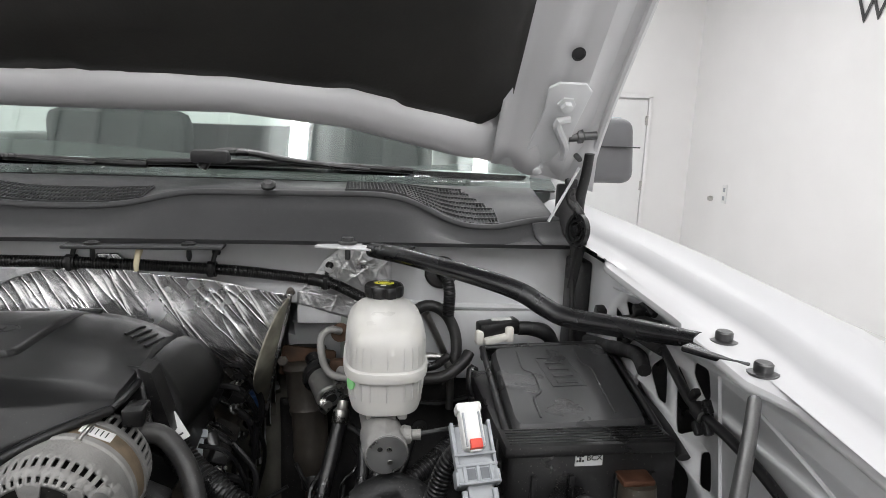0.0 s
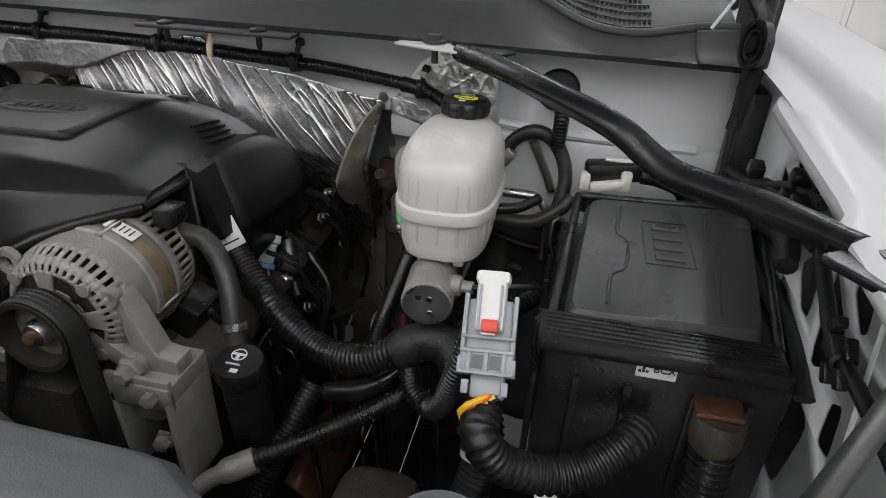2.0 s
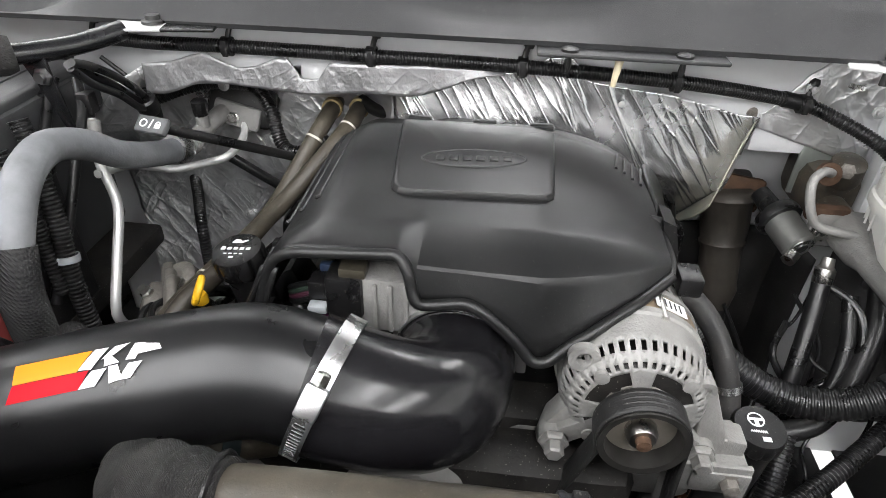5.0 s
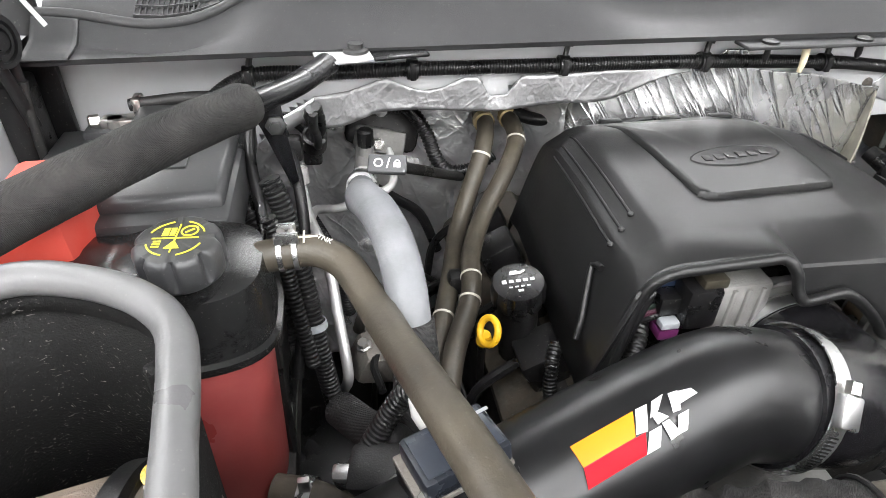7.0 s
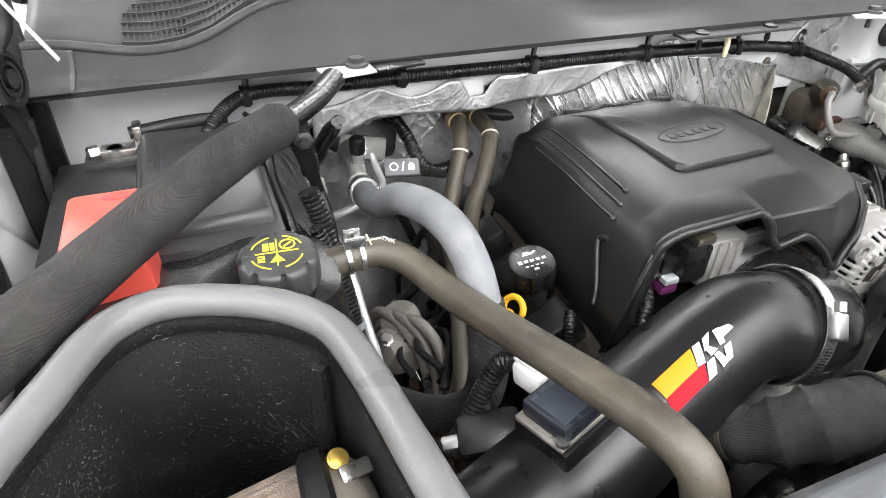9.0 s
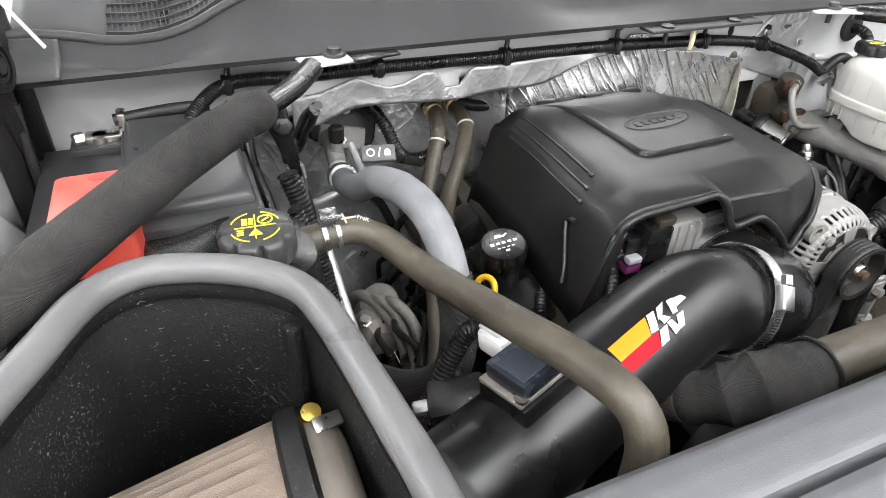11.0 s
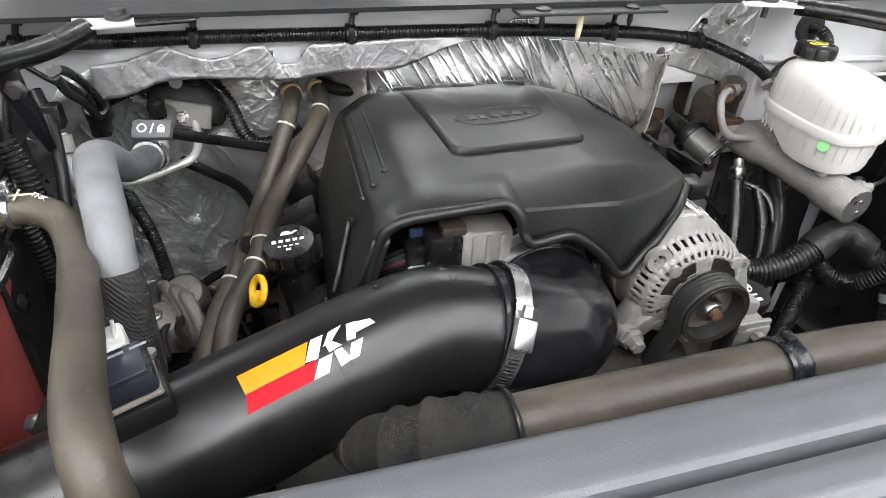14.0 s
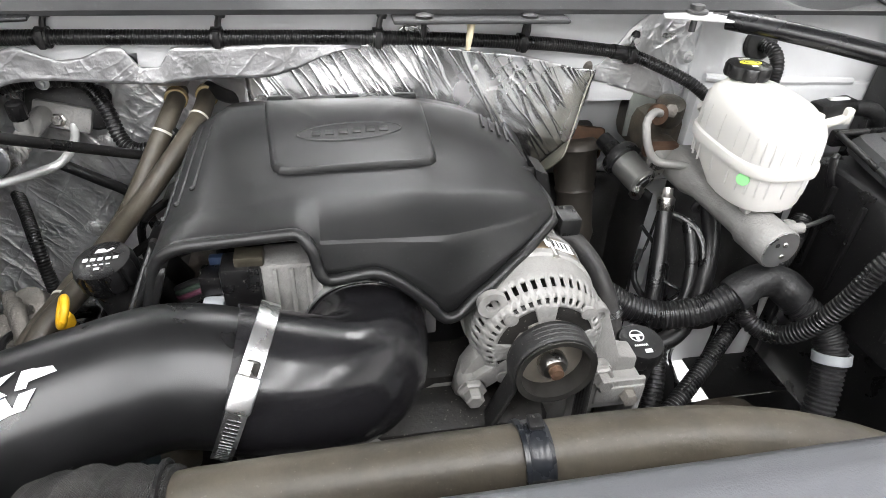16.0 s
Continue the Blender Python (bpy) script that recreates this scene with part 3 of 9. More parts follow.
# hinges, one each side
for side in (1, -1):
    nrm = Vector((0, -0.707, -0.707))
    outline = [(-0.075, -0.028), (-0.05, -0.034), (0.055, -0.026), (0.09, -0.03), (0.10, -0.018), (0.10, 0.018), (0.088, 0.03), (0.02, 0.026), (-0.03, 0.03), (-0.075, 0.022)]
    up = Vector((0, -0.707, 0.707))
    sx = Vector((1, 0, 0))
    o = Vector((side * 0.69, -0.020, 1.462))
    M = Matrix((up, sx, nrm)).transposed().to_4x4()
    M.translation = o
    hg = part("hinge", prism(outline, 0, 0.005, M, 0.002), PAINT_IN, hood, "white stamped hinge plate")
    for du, dv in ((0.066, 0.0), (-0.060, -0.010)):
        at = M @ Vector((du, dv, 0.005))
        part("bolt", lathe([(0.013, 0), (0.013, 0.003), (0.008, 0.004), (0.008, 0.010), (0.006, 0.011)], at, nrm, 6), PAINT_IN, hg, "painted hex bolt")
    part("rib", tube([M @ Vector((0.04, 0.012, 0.006)), M @ Vector((0.035, -0.005, 0.010)), M @ Vector((-0.01, 0.02, 0.008)), M @ Vector((-0.04, 0.024, 0.006))], 0.006, 8), PAINT_IN, hg)
    q = M @ Vector((0.0, 0.024 * side, 0.0))
    part("pivot_pin", lathe([(0.007, 0), (0.007, 0.012), (0.010, 0.013), (0.010, 0.02), (0.006, 0.022), (0.006, 0.04)], q, (side * 1, -0.2, 0.1), 14), STEEL_DARK, hg)
    part("arm", tube([(side * 0.744, -0.030, 1.440), (side * 0.744, -0.020, 1.405), (side * 0.742, -0.010, 1.37), (side * 0.742, -0.01, 1.33), (side * 0.742, -0.012, 1.275)], lambda f: 0.0075 + 0.002 * f, 10, flat=0.45), BLACK, hg, "slender black hinge arm")
    part("lower_arm", tube([(side * 0.722, -0.022, 1.395), (side * 0.724, -0.024, 1.372), (side * 0.738, -0.030, 1.350), (side * 0.745, -0.028, 1.315), (side * 0.742, -0.022, 1.285), (side * 0.738, -0.015, 1.24)], 0.0075, 10, flat=0.5), BLACK, hg, "curved black lower arm")
    part("hook", rbox((side * 0.722, -0.024, 1.397), (0.018, 0.010, 0.014), 0.003), BLACK, hg)
    rax = (side * -0.96, -0.27, 0.08)
    for r0, r1, h in ((0.0195, 0.0245, 0.0045), (0.0125, 0.016, 0.004), (0.0, 0.0085, 0.006)):
        part("pivot_ring", lathe([(r0, -0.003), (r1, -0.003), (r1, h), (r0, h), (r0, -0.003)], (side * 0.734, -0.034, 1.330), rax, 32, caps=False), BLACK, hg, "black pivot ring")
    part("pivot_disc", lathe([(0.0, -0.005), (0.022, -0.005), (0.022, -0.0005), (0.0, -0.0005)], (side * 0.734, -0.034, 1.330), rax, 32), BLACK, hg)
    part("strap", tube([(side * 0.730, -0.030, 1.420), (side * 0.710, -0.030, 1.38), (side * 0.690, -0.030, 1.342)], 0.0040, 8, flat=0.4), PAINT_IN, hg, "white lower strap")
    part("bolt_stem", lathe([(0.004, 0), (0.004, 0.016), (0.003, 0.018)], (side * 0.722, -0.035, 1.437), (0, -1, -0.3), 10), STEEL_DARK, hg)


# fenders, with the inner rail that carries the brace bolts
def fender(side):
    f = thing("fender", (side * 0.95, -0.3, 0.55), "white painted truck fender with its inner rail flange", "fender", "fenders")
    prof = [(0.722, 1.276), (0.724, 1.283), (0.732, 1.286), (0.762, 1.288), (0.776, 1.291), (0.784, 1.298), (0.796, 1.306), (0.800, 1.307), (0.812, 1.309), (0.85, 1.308), (0.856, 1.306), (0.90, 1.290), (0.94, 1.262), (0.972, 1.20), (1.0, 1.10), (1.01, 0.9), (1.012, 0.75)]

    def fn(u, v):
        y = 0.30 - 1.30 * v
        k = u * (len(prof) - 1)
        i = min(int(k), len(prof) - 2)
        a, b = prof[i], prof[i + 1]
        px, pz = a[0] + (b[0] - a[0]) * (k - i), a[1] + (b[1] - a[1]) * (k - i)
        tilt = interp(y, [(-1.0, -0.10), (-0.60, -0.030), (-0.37, 0.002), (-0.1, 0.018), (0.3, 0.03)])
        wave = 0.0
        if px < 0.735:
            wave = interp(y, [(-0.62, 0.028), (-0.53, 0.028), (-0.472, 0.026), (-0.45, 0.008), (-0.36, 0.003), (-0.345, 0.0), (-0.33, 0.012), (-0.15, 0.014), (-0.117, 0.017), (-0.09, 0.035), (0.0, 0.06)])
        return Vector((side * (px + wave), y, pz + tilt))
    part("skin", sheet(fn, (len(prof) - 1) * 2, 70), PAINT, f, thick=0.0015)
    for y in (-0.379, -0.436):
        part("bolt", lathe([(0.0128, 0), (0.0128, 0.002), (0.0078, 0.0028), (0.0078, 0.009), (0.0065, 0.0105), (0.004, 0.0105)], (side * 0.750, y, 1.2865 + interp(y, [(-0.6, -0.03), (-0.37, 0.0)])), (0, 0, 1), 24), STEEL_DARK, f, "dark flanged bolt")
    return f


HOLES = [[(-0.132, 1.255), (-0.21, 1.257), (-0.192, 1.242), (-0.147, 1.234)],
         [(-0.104, 1.238), (-0.127, 1.233), (-0.166, 1.195), (-0.116, 1.161), (-0.113, 1.199)],
         [(-0.212, 1.193), (-0.251, 1.225), (-0.261, 1.166), (-0.239, 1.164)],
         [(-0.186, 1.169), (-0.226, 1.151), (-0.185, 1.145)],
         [(-0.275, 1.223), (-0.326, 1.19), (-0.327, 1.17), (-0.286, 1.142), (-0.273, 1.212)],
         [(-0.306, 1.237), (-0.333, 1.239), (-0.342, 1.212), (-0.332, 1.204), (-0.306, 1.222)],
         [(-0.335, 1.149), (-0.353, 1.16), (-0.362, 1.119), (-0.339, 1.114)],
         [(-0.27, 1.12), (-0.325, 1.115), (-0.31, 1.03), (-0.25, 1.03)],
         [(-0.12, 1.12), (-0.22, 1.12), (-0.21, 1.02), (-0.13, 1.02)]]


def apron_panel(side):
    """The apron's flat sheet with its openings, their corners rounded."""
    soft = []
    for h in HOLES:
        row = []
        for k in range(len(h)):
            p, c, n = Vector(h[k - 1]), Vector(h[k]), Vector(h[(k + 1) % len(h)])
            for f in (0.0, 0.5, 1.0):
                a, b = c.lerp(p, 0.22), c.lerp(n, 0.22)
                row.append(a * (1 - f) ** 2 + c * 2 * f * (1 - f) + b * f ** 2)
        soft.append(row)
    outer = [Vector(p) for p in ((0.12, 1.288), (-0.13, 1.284), (-0.36, 1.275), (-0.60, 1.245), (-0.95, 1.19), (-0.95, 0.75), (-0.56, 0.72), (-0.40, 0.92), (-0.06, 0.95), (0.12, 1.0))]
    loops = [[Vector((p.x, p.y, 0)) for p in row] for row in [outer] + soft]
    flat = [p for row in loops for p in row]
    b = bmesh.new()
    vs = [b.verts.new((side * 0.772, p.x, p.y)) for p in flat]
    for tri in geometry.tessellate_polygon(loops):
        b.faces.new([vs[k] for k in tri])
    return b


for side in (1, -1):
    fender(side)
    well = thing("hinge_well", (side * 0.745, 0.0, 1.0), "dark recess and rubber seal beside the cowl", "recess", "hinge wells")
    part("lining", rbox((side * 0.757, 0.012, 1.13), (0.026, 0.055, 0.30), 0.006), BLACK, well)
    part("rear_wall", rbox((side * 0.752, 0.062, 1.29), (0.044, 0.012, 0.20), 0.004), BLACK, well, "dark rear wall of the recess")
    part("seal", tube([(side * 0.735, -0.014, 1.285), (side * 0.738, -0.020, 1.22), (side * 0.742, -0.022, 1.12), (side * 0.745, -0.02, 1.0)], 0.0045, 10, wobble=0.3), RUBBER, well, "black rubber seal strip")
    # inner apron: white stamped strips over the dark wheel liner
    ap = thing("inner_fender", (side * 0.80, -0.3, 0.62), "white inner fender apron with triangular openings", "inner fender", "inner fenders")
    part("liner", sheet(lambda u, v: Vector((side * (0.815 + 0.015 * math.sin(v * 3)), 0.10 - 1.05 * u, 1.27 - 0.72 * v)), 20, 16), BLACK, ap, "black wheel-arch liner", thick=0.003)
    part("rear_liner", rbox((side * 0.805, 0.40, 0.88), (0.012, 0.66, 0.80), 0.003), BLACK, ap, "black rear liner panel")
    part("panel", apron_panel(side), PAINT_IN, ap, "white pressed panel with weld holes", thick=0.0022)
    for pts in ([(-0.095, 1.262), (-0.20, 1.266), (-0.34, 1.252)], [(-0.352, 1.24), (-0.372, 1.15), (-0.40, 1.02)], [(-0.232, 1.235), (-0.195, 1.185), (-0.172, 1.15)], [(-0.40, 1.235), (-0.50, 1.21), (-0.62, 1.165)]):
        part("pressed_rib", tube([(side * 0.7715, y, z) for y, z in pts], 0.0042, 8, 0.02, flat=0.6), PAINT_IN, ap)
    for y, z in ((-0.52, 1.17), (-0.62, 1.12), (-0.50, 1.09), (-0.70, 1.05)):
        part("rivet", lathe([(0.006, 0), (0.006, 0.002), (0.003, 0.0025)], (side * 0.768, y, z), (-side, 0, 0), 14), PAINT_IN, ap)
    part("seam", tube([(side * 0.766, -0.545, 1.22), (side * 0.766, -0.55, 1.10), (side * 0.765, -0.58, 0.9)], 0.003, 6), PAINT_IN, ap)

solid("apron_cable", tube([(0.762, -0.16, 1.205), (0.758, -0.21, 1.245), (0.756, -0.26, 1.237), (0.755, -0.306, 1.216), (0.752, -0.343, 1.205), (0.755, -0.40, 1.199), (0.760, -0.457, 1.185), (0.762, -0.55, 1.150), (0.764, -0.75, 1.09)], 0.0052, 12), LOOM, "black taped cable along the inner fender", "cable")
clipb = thing("cable_clip", (0.752, -0.355, 1.19), "black plastic cable clip on the apron cable", "clip")
part("collar", lathe([(0.0056, -0.009), (0.0085, -0.008), (0.0085, 0.008), (0.0056, 0.009)], (0.752, -0.356, 1.204), (0, 1, 0.12), 18, caps=False), LOOM, clipb)
for dy, dz in ((-0.012, 0.012), (0.012, 0.014), (0.0, -0.016), (-0.016, -0.008)):
    part("jaw", rbox((0.750, -0.356 + dy, 1.204 + dz), (0.008, 0.008, 0.014), 0.002, pose(0, 0, 0, 40 * (1 if dy > 0 else -1), 0, 0)), LOOM, clipb)

# ---------------------------------------------------------------- cab front: cowl, windscreen, mirror
RIDGE = [(0, 1.332), (0.08, 1.335), (0.17, 1.357), (0.46, 1.360), (0.50, 1.352), (0.565, 1.318), (0.62, 1.312), (0.655, 1.316), (0.685, 1.326), (0.74, 1.330)]


def cowl_fn(u, v):
    x = -0.735 + 1.47 * u
    ridge = interp(abs(x), RIDGE)
    for d in (0.012, -0.012, 0.024, -0.024):
        ridge += interp(abs(x) + d, RIDGE)
    ridge /= 5
    prof = [(0.012, 1.294), (-0.004, 1.296), (-0.006, 1.302), (0.030, ridge - 0.020), (0.048, ridge - 0.006), (0.054, ridge), (0.062, ridge + 0.002), (0.068, ridge - 0.003), (0.074, ridge - 0.006), (0.090, ridge + 0.006), (0.22, 1.366), (0.26, 1.358)]
    k = v * (len(prof) - 1)
    i = min(int(k), len(prof) - 2)
    a, b = prof[i], prof[i + 1]
    f = k - i
    return Vector((x, a[0] + (b[0] - a[0]) * f, a[1] + (b[1] - a[1]) * f + 0.004 * (1 - (x / 0.74) ** 2)))


cowl = thing("cowl_panel", (0, 0.05, 1.29), "dark grey plastic cowl panel with vent grilles below the windscreen", "cowl panel")
part("panel", sheet(cowl_fn, 120, 33), COWL, cowl, thick=0.003)


part("bead", tube([cowl_fn(k / 70, 5.6 / 11) + Vector((0, 0, 0.001)) for k in range(71)], 0.0062, 10, 0.012), COWL, cowl, "rolled bead along the upper edge")


def cowl_top(x, y):
    """Height of the cowl's top face."""
    ridge = interp(abs(x), RIDGE)
    return ridge + 0.006 + (1.366 - ridge - 0.006) * (y - 0.09) / 0.13 + 0.004 * (1 - (x / 0.74) ** 2)


def grille(x0, x1, y1, slant=0.0):
    """Slatted air intake; its outer rear corner may be cut on the slant."""
    bmg = bmesh.new()
    n = int(abs(x1 - x0) / 0.0056)
    y0, rows = 0.082, round((y1 - 0.082) / 0.0165)
    far = lambda x: y1 - max(0.0, (abs(x) - abs(x1) + slant)) * 1.6 if slant else y1
    for i in range(n + 1):
        x = x0 + (x1 - x0) * i / n
        a, b = Vector((x, y0, cowl_top(x, y0) + 0.003)), Vector((x, far(x), cowl_top(x, far(x)) + 0.003))
        d = Vector((0.0007, 0, 0))
        h = Vector((0, 0, 0.004))
        rings(bmg, [[q - d, q + d, q + d - h, q - d - h] for q in (a, a.lerp(b, 0.5), b)])
    for j in range(rows + 1):
        y = y0 + (y1 - y0) * j / rows
        xe = x1 if far(x1) >= y or not slant else (abs(x1) - slant + (y1 - y) / 1.6) * (1 if x1 > 0 else -1)
        run = [Vector((x0 + (xe - x0) * k / 8, y, cowl_top(x0 + (xe - x0) * k / 8, y) + 0.0036)) for k in range(9)]
        w, h = Vector((0, 0.0016, 0)), Vector((0, 0, 0.005))
        rings(bmg, [[q - w, q + w, q + w - h, q - w - h] for q in run])
    part("vent_grille", bmg, COWL, cowl, "grid of the air intake")
    # Black sheet on the unbroken cowl; its colour stands for shade below the slats.
    part("vent_shade_sheet", sheet(lambda u, v: (lambda x: (lambda y: Vector((x, y, cowl_top(x, y) + 0.0008)))(y0 + (far(x) - y0) * v))(x0 + (x1 - x0) * u), 24, 6), BLACK, cowl, "black sheet for the shade under the grid")


for side in (1, -1):
    grille(side * 0.40, side * 0.645, 0.200, 0.045)
grille(-0.395, 0.10, 0.150)
for side in (1, -1):
    part("end_cap", sheet(lambda u, v: cowl_fn(0.5 + side * (0.690 + 0.044 * u) / 1.47, (1.4 + 3.4 * v) / 11) + Vector((0, -0.004, 0.003)), 8, 10), COWL, cowl, "flush end cap of the cowl", thick=0.003)
part("fastener", lathe([(0.011, 0), (0.011, 0.004), (0.006, 0.008)], (0.29, 0.044, 1.376), (0, -0.5, 0.85), 18), BLACK, cowl, "round black fastener")
lip = part("rubber_lip", rbox((0.135, -0.012, 1.297), (0.205, 0.030, 0.005), 0.002), COWL, cowl, "dark plastic lip strip")
for dx in (-0.067, 0.056):
    part("push_pin", lathe([(0.010, 0), (0.010, 0.003), (0.004, 0.005)], (0.135 + dx, -0.014, 1.299), (0, 0, 1), 16), BLACK, cowl)
    part("pin_stem", lathe([(0.003, 0), (0.004, -0.012), (0.002, -0.018)], (0.135 + dx, -0.014, 1.295), (0, 0, 1), 8), BLACK, cowl)
part("glue_drip", tube([(0.125, -0.006, 1.292), (0.122, -0.012, 1.275), (0.121, -0.012, 1.262)], lambda f: 0.005 - 0.002 * f, 10), mat("cream_sealer", (0.62, 0.55, 0.38), 0.5), cowl, "cream drip of sealer")


def screen_at(u, v):
    x = -0.82 + 1.64 * u
    bow = 0.10 * (x / 0.82) ** 2
    return Vector((x * (1 - 0.12 * v), 0.235 + bow + 0.70 * v, 1.375 - 0.02 * (x / 0.82) ** 2 + 0.50 * v))


scr = thing("windscreen", (0, 0.3, 1.36), "raked windscreen glass with a green tint and dark lower border", "windscreen")
ws = part("glass", sheet(screen_at, 40, 20), GLASS, scr, thick=0.005)
ws.visible_shadow = False
part("border", sheet(lambda u, v: screen_at(u, v * 0.05) + Vector((0, 0.004, -0.006)), 40, 2), BLACK, scr, "black printed border", thick=0.002)
bay = thing("cab_interior", (0, 0.9, 0.9), "dark truck cabin seen through the windscreen", "cabin")
part("dashboard", sheet(lambda u, v: Vector((-0.78 + 1.56 * u, 0.36 + 0.5 * v, 1.34 + 0.05 * math.sin(v * 3.1) + 0.02 * math.sin(u * 6.3))), 30, 12), DASH, bay)
part("back_wall", rbox((0, 2.3, 1.175), (1.6, 0.05, 0.55), 0.01), SEAT, bay)
part("back_header", rbox((0, 2.3, 1.95), (1.6, 0.05, 0.30), 0.01), SEAT, bay)
for side in (1, -1):
    part("back_corner", rbox((side * 0.675, 2.3, 1.625), (0.25, 0.05, 0.36), 0.01), SEAT, bay)
part("cab_floor", rbox((0, 1.4, 0.92), (1.6, 1.8, 0.05), 0.01), SEAT, bay)
part("roof", rbox((0, 1.62, 1.915), (1.45, 1.36, 0.05), 0.02), PAINT, bay, "white roof panel")
for side in (1, -1):
    part("side_wall", rbox((side * 0.84, 1.35, 1.15), (0.06, 2.0, 0.5), 0.02), PAINT, bay, "white cab side")
    part("pillar", tube([(side * 0.80, 0.36, 1.37), (side * 0.76, 0.7, 1.62), (side * 0.71, 1.0, 1.87)], 0.035, 10), PAINT, bay, "white windscreen pillar")
for side in (1, -1):
    seat = thing("seat", (side * 0.42, 1.4, 0.95), "dark cloth front seat with a headrest", "seat", "front seats")
    part("backrest", rbox((side * 0.42, 1.5, 1.22), (0.48, 0.14, 0.55), 0.05), SEAT, seat)
    part("cushion", rbox((side * 0.42, 1.25, 1.0), (0.50, 0.5, 0.14), 0.05), SEAT, seat)
    part("headrest", rbox((side * 0.42, 1.53, 1.60), (0.26, 0.10, 0.18), 0.04), SEAT, seat)
wheel = bmesh.new()
mm = basis((0.42, 0.83, 1.38), (0, -0.8, 0.55))
tube([mm @ Vector((0.18 * math.cos(a * math.pi / 12), 0.18 * math.sin(a * math.pi / 12), 0)) for a in range(25)], 0.016, 10, 0.02, bm=wheel)
part("steering_wheel", wheel, DASH, bay, "dark steering wheel")


def wiper(x0, x1):
    w = thing("wiper", (x0, 0.2, 1.37), "black windscreen wiper resting on the lower glass", "wiper", "wipers")
    y = lambda x: 0.245 + 0.10 * (x / 0.82) ** 2
    part("arm", tube([(x0, 0.20, 1.388), (x0 + 0.02, 0.21, 1.412), (x0 + 0.07, 0.225, 1.415), (x0 + 0.14 * (1 if x1 > x0 else -1), y(x0) - 0.01, 1.403), (x1, y(x1) - 0.005, 1.388)], lambda f: 0.013 - 0.007 * f, 10, flat=0.6), BLACK, w)
    part("blade", tube([(x0 - 0.10 * (1 if x1 > x0 else -1), y(x0), 1.394), ((x0 + x1) / 2, y((x0 + x1) / 2), 1.396), (x1 + 0.08, y(x1 + 0.08), 1.388)], 0.006, 8), BLACK, w)
    part("pivot_cover", rbox((x0 + 0.015, 0.205, 1.408), (0.06, 0.04, 0.022), 0.006), COWL, w)


wiper(0.16, 0.44)
wiper(-0.42, -0.02)

mir = thing("side_mirror", (0.98, 0.55, 1.32), "grey plastic door mirror", "mirror")
bm = rbox((1.0, 0.62, 1.43), (0.20, 0.12, 0.16), 0.03, seg=4, taper=(0.9, 0.9))
part("shell", bm, mat("mirror_grey", (0.13, 0.13, 0.135), 0.45, vary=0.05), mir)
part("seam", rbox((1.0, 0.558, 1.44), (0.196, 0.01, 0.003), 0.001), BLACK, mir)
part("stalk", tube([(0.855, 0.66, 1.36), (0.90, 0.64, 1.37), (0.96, 0.63, 1.38)], 0.03, 12), BLACK, mir)

# ---------------------------------------------------------------- firewall
FOIL_TOP = [(-0.60, 1.13), (-0.55, 1.16), (-0.50, 1.215), (-0.46, 1.238), (-0.42, 1.243), (-0.376, 1.257), (-0.355, 1.247), (-0.335, 1.240), (-0.31, 1.243), (-0.285, 1.254), (-0.267, 1.254), (-0.253, 1.231), (-0.231, 1.231), (-0.215, 1.253), (-0.155, 1.254), (-0.10, 1.256), (0.0, 1.254), (0.035, 1.258), (0.05, 1.276), (0.08, 1.276), (0.10, 1.250), (0.20, 1.235), (0.29, 1.212), (0.33, 1.208), (0.345, 1.225), (0.37, 1.262), (0.41, 1.292), (0.47, 1.288), (0.475, 1.23)]
fw = thing("firewall", (0, 0.1, 0.6), "white painted firewall panel below the cowl", "firewall", kind="structure")


def firewall_at(u, v):
    """The panel steps back behind the upper edge of the heat shield."""
    x, z = -0.77 + 1.54 * u, 1.298 - 0.70 * v
    back = 0.22 * (1 - ease((x - 0.317 + 0.235 * max(0.0, 1.202 - z)) / 0.02)) * ease((interp(x, FOIL_TOP) - 0.011 - z) / 0.02)
    nook = ease((x - 0.13) / 0.07) * (1 - ease((x - 0.47) / 0.05))
    pocket = ease((x - 0.22) / 0.02) * (1 - ease((x - 0.46) / 0.03))
    back = max(back, 0.02 * ease((1.198 - z) / 0.05), 0.035 * nook * ease((1.300 - z) / 0.012) + pocket * (0.05 * ease((1.16 - z) / 0.02) + 0.06 * ease((1.14 - z) / 0.14)))
    back = max(back, 0.036 * ease((-0.43 - x) / 0.06))
    return Vector((x, 0.050 + 0.003 * noise.noise(Vector((u * 6, v * 4, 0))) + back, z))


part("panel", sheet(firewall_at, 150, 120), PAINT_IN, fw, thick=0.004)
part("lower_panel", rbox((0.62, 0.055, 1.13), (0.30, 0.03, 0.12), 0.012), PAINT_IN, fw, "white stamped panel")
part("seam", tube([(0.48, 0.05, 1.20), (0.55, 0.046, 1.195), (0.72, 0.046, 1.19)], 0.006, 8), PAINT_IN, fw)


def crinkle(x, z):
    """Soft creases of a loose foil."""
    k = noise.noise(Vector((x * 26 + z * 18, z * 7 - x * 5, 5)))
    return 0.0035 * noise.noise(Vector((x * 12, z * 8, 3))) + 0.0008 * noise.noise(Vector((x * 60, z * 30, 8))) + 0.0016 * max(0, 1 - abs(k) * 4)


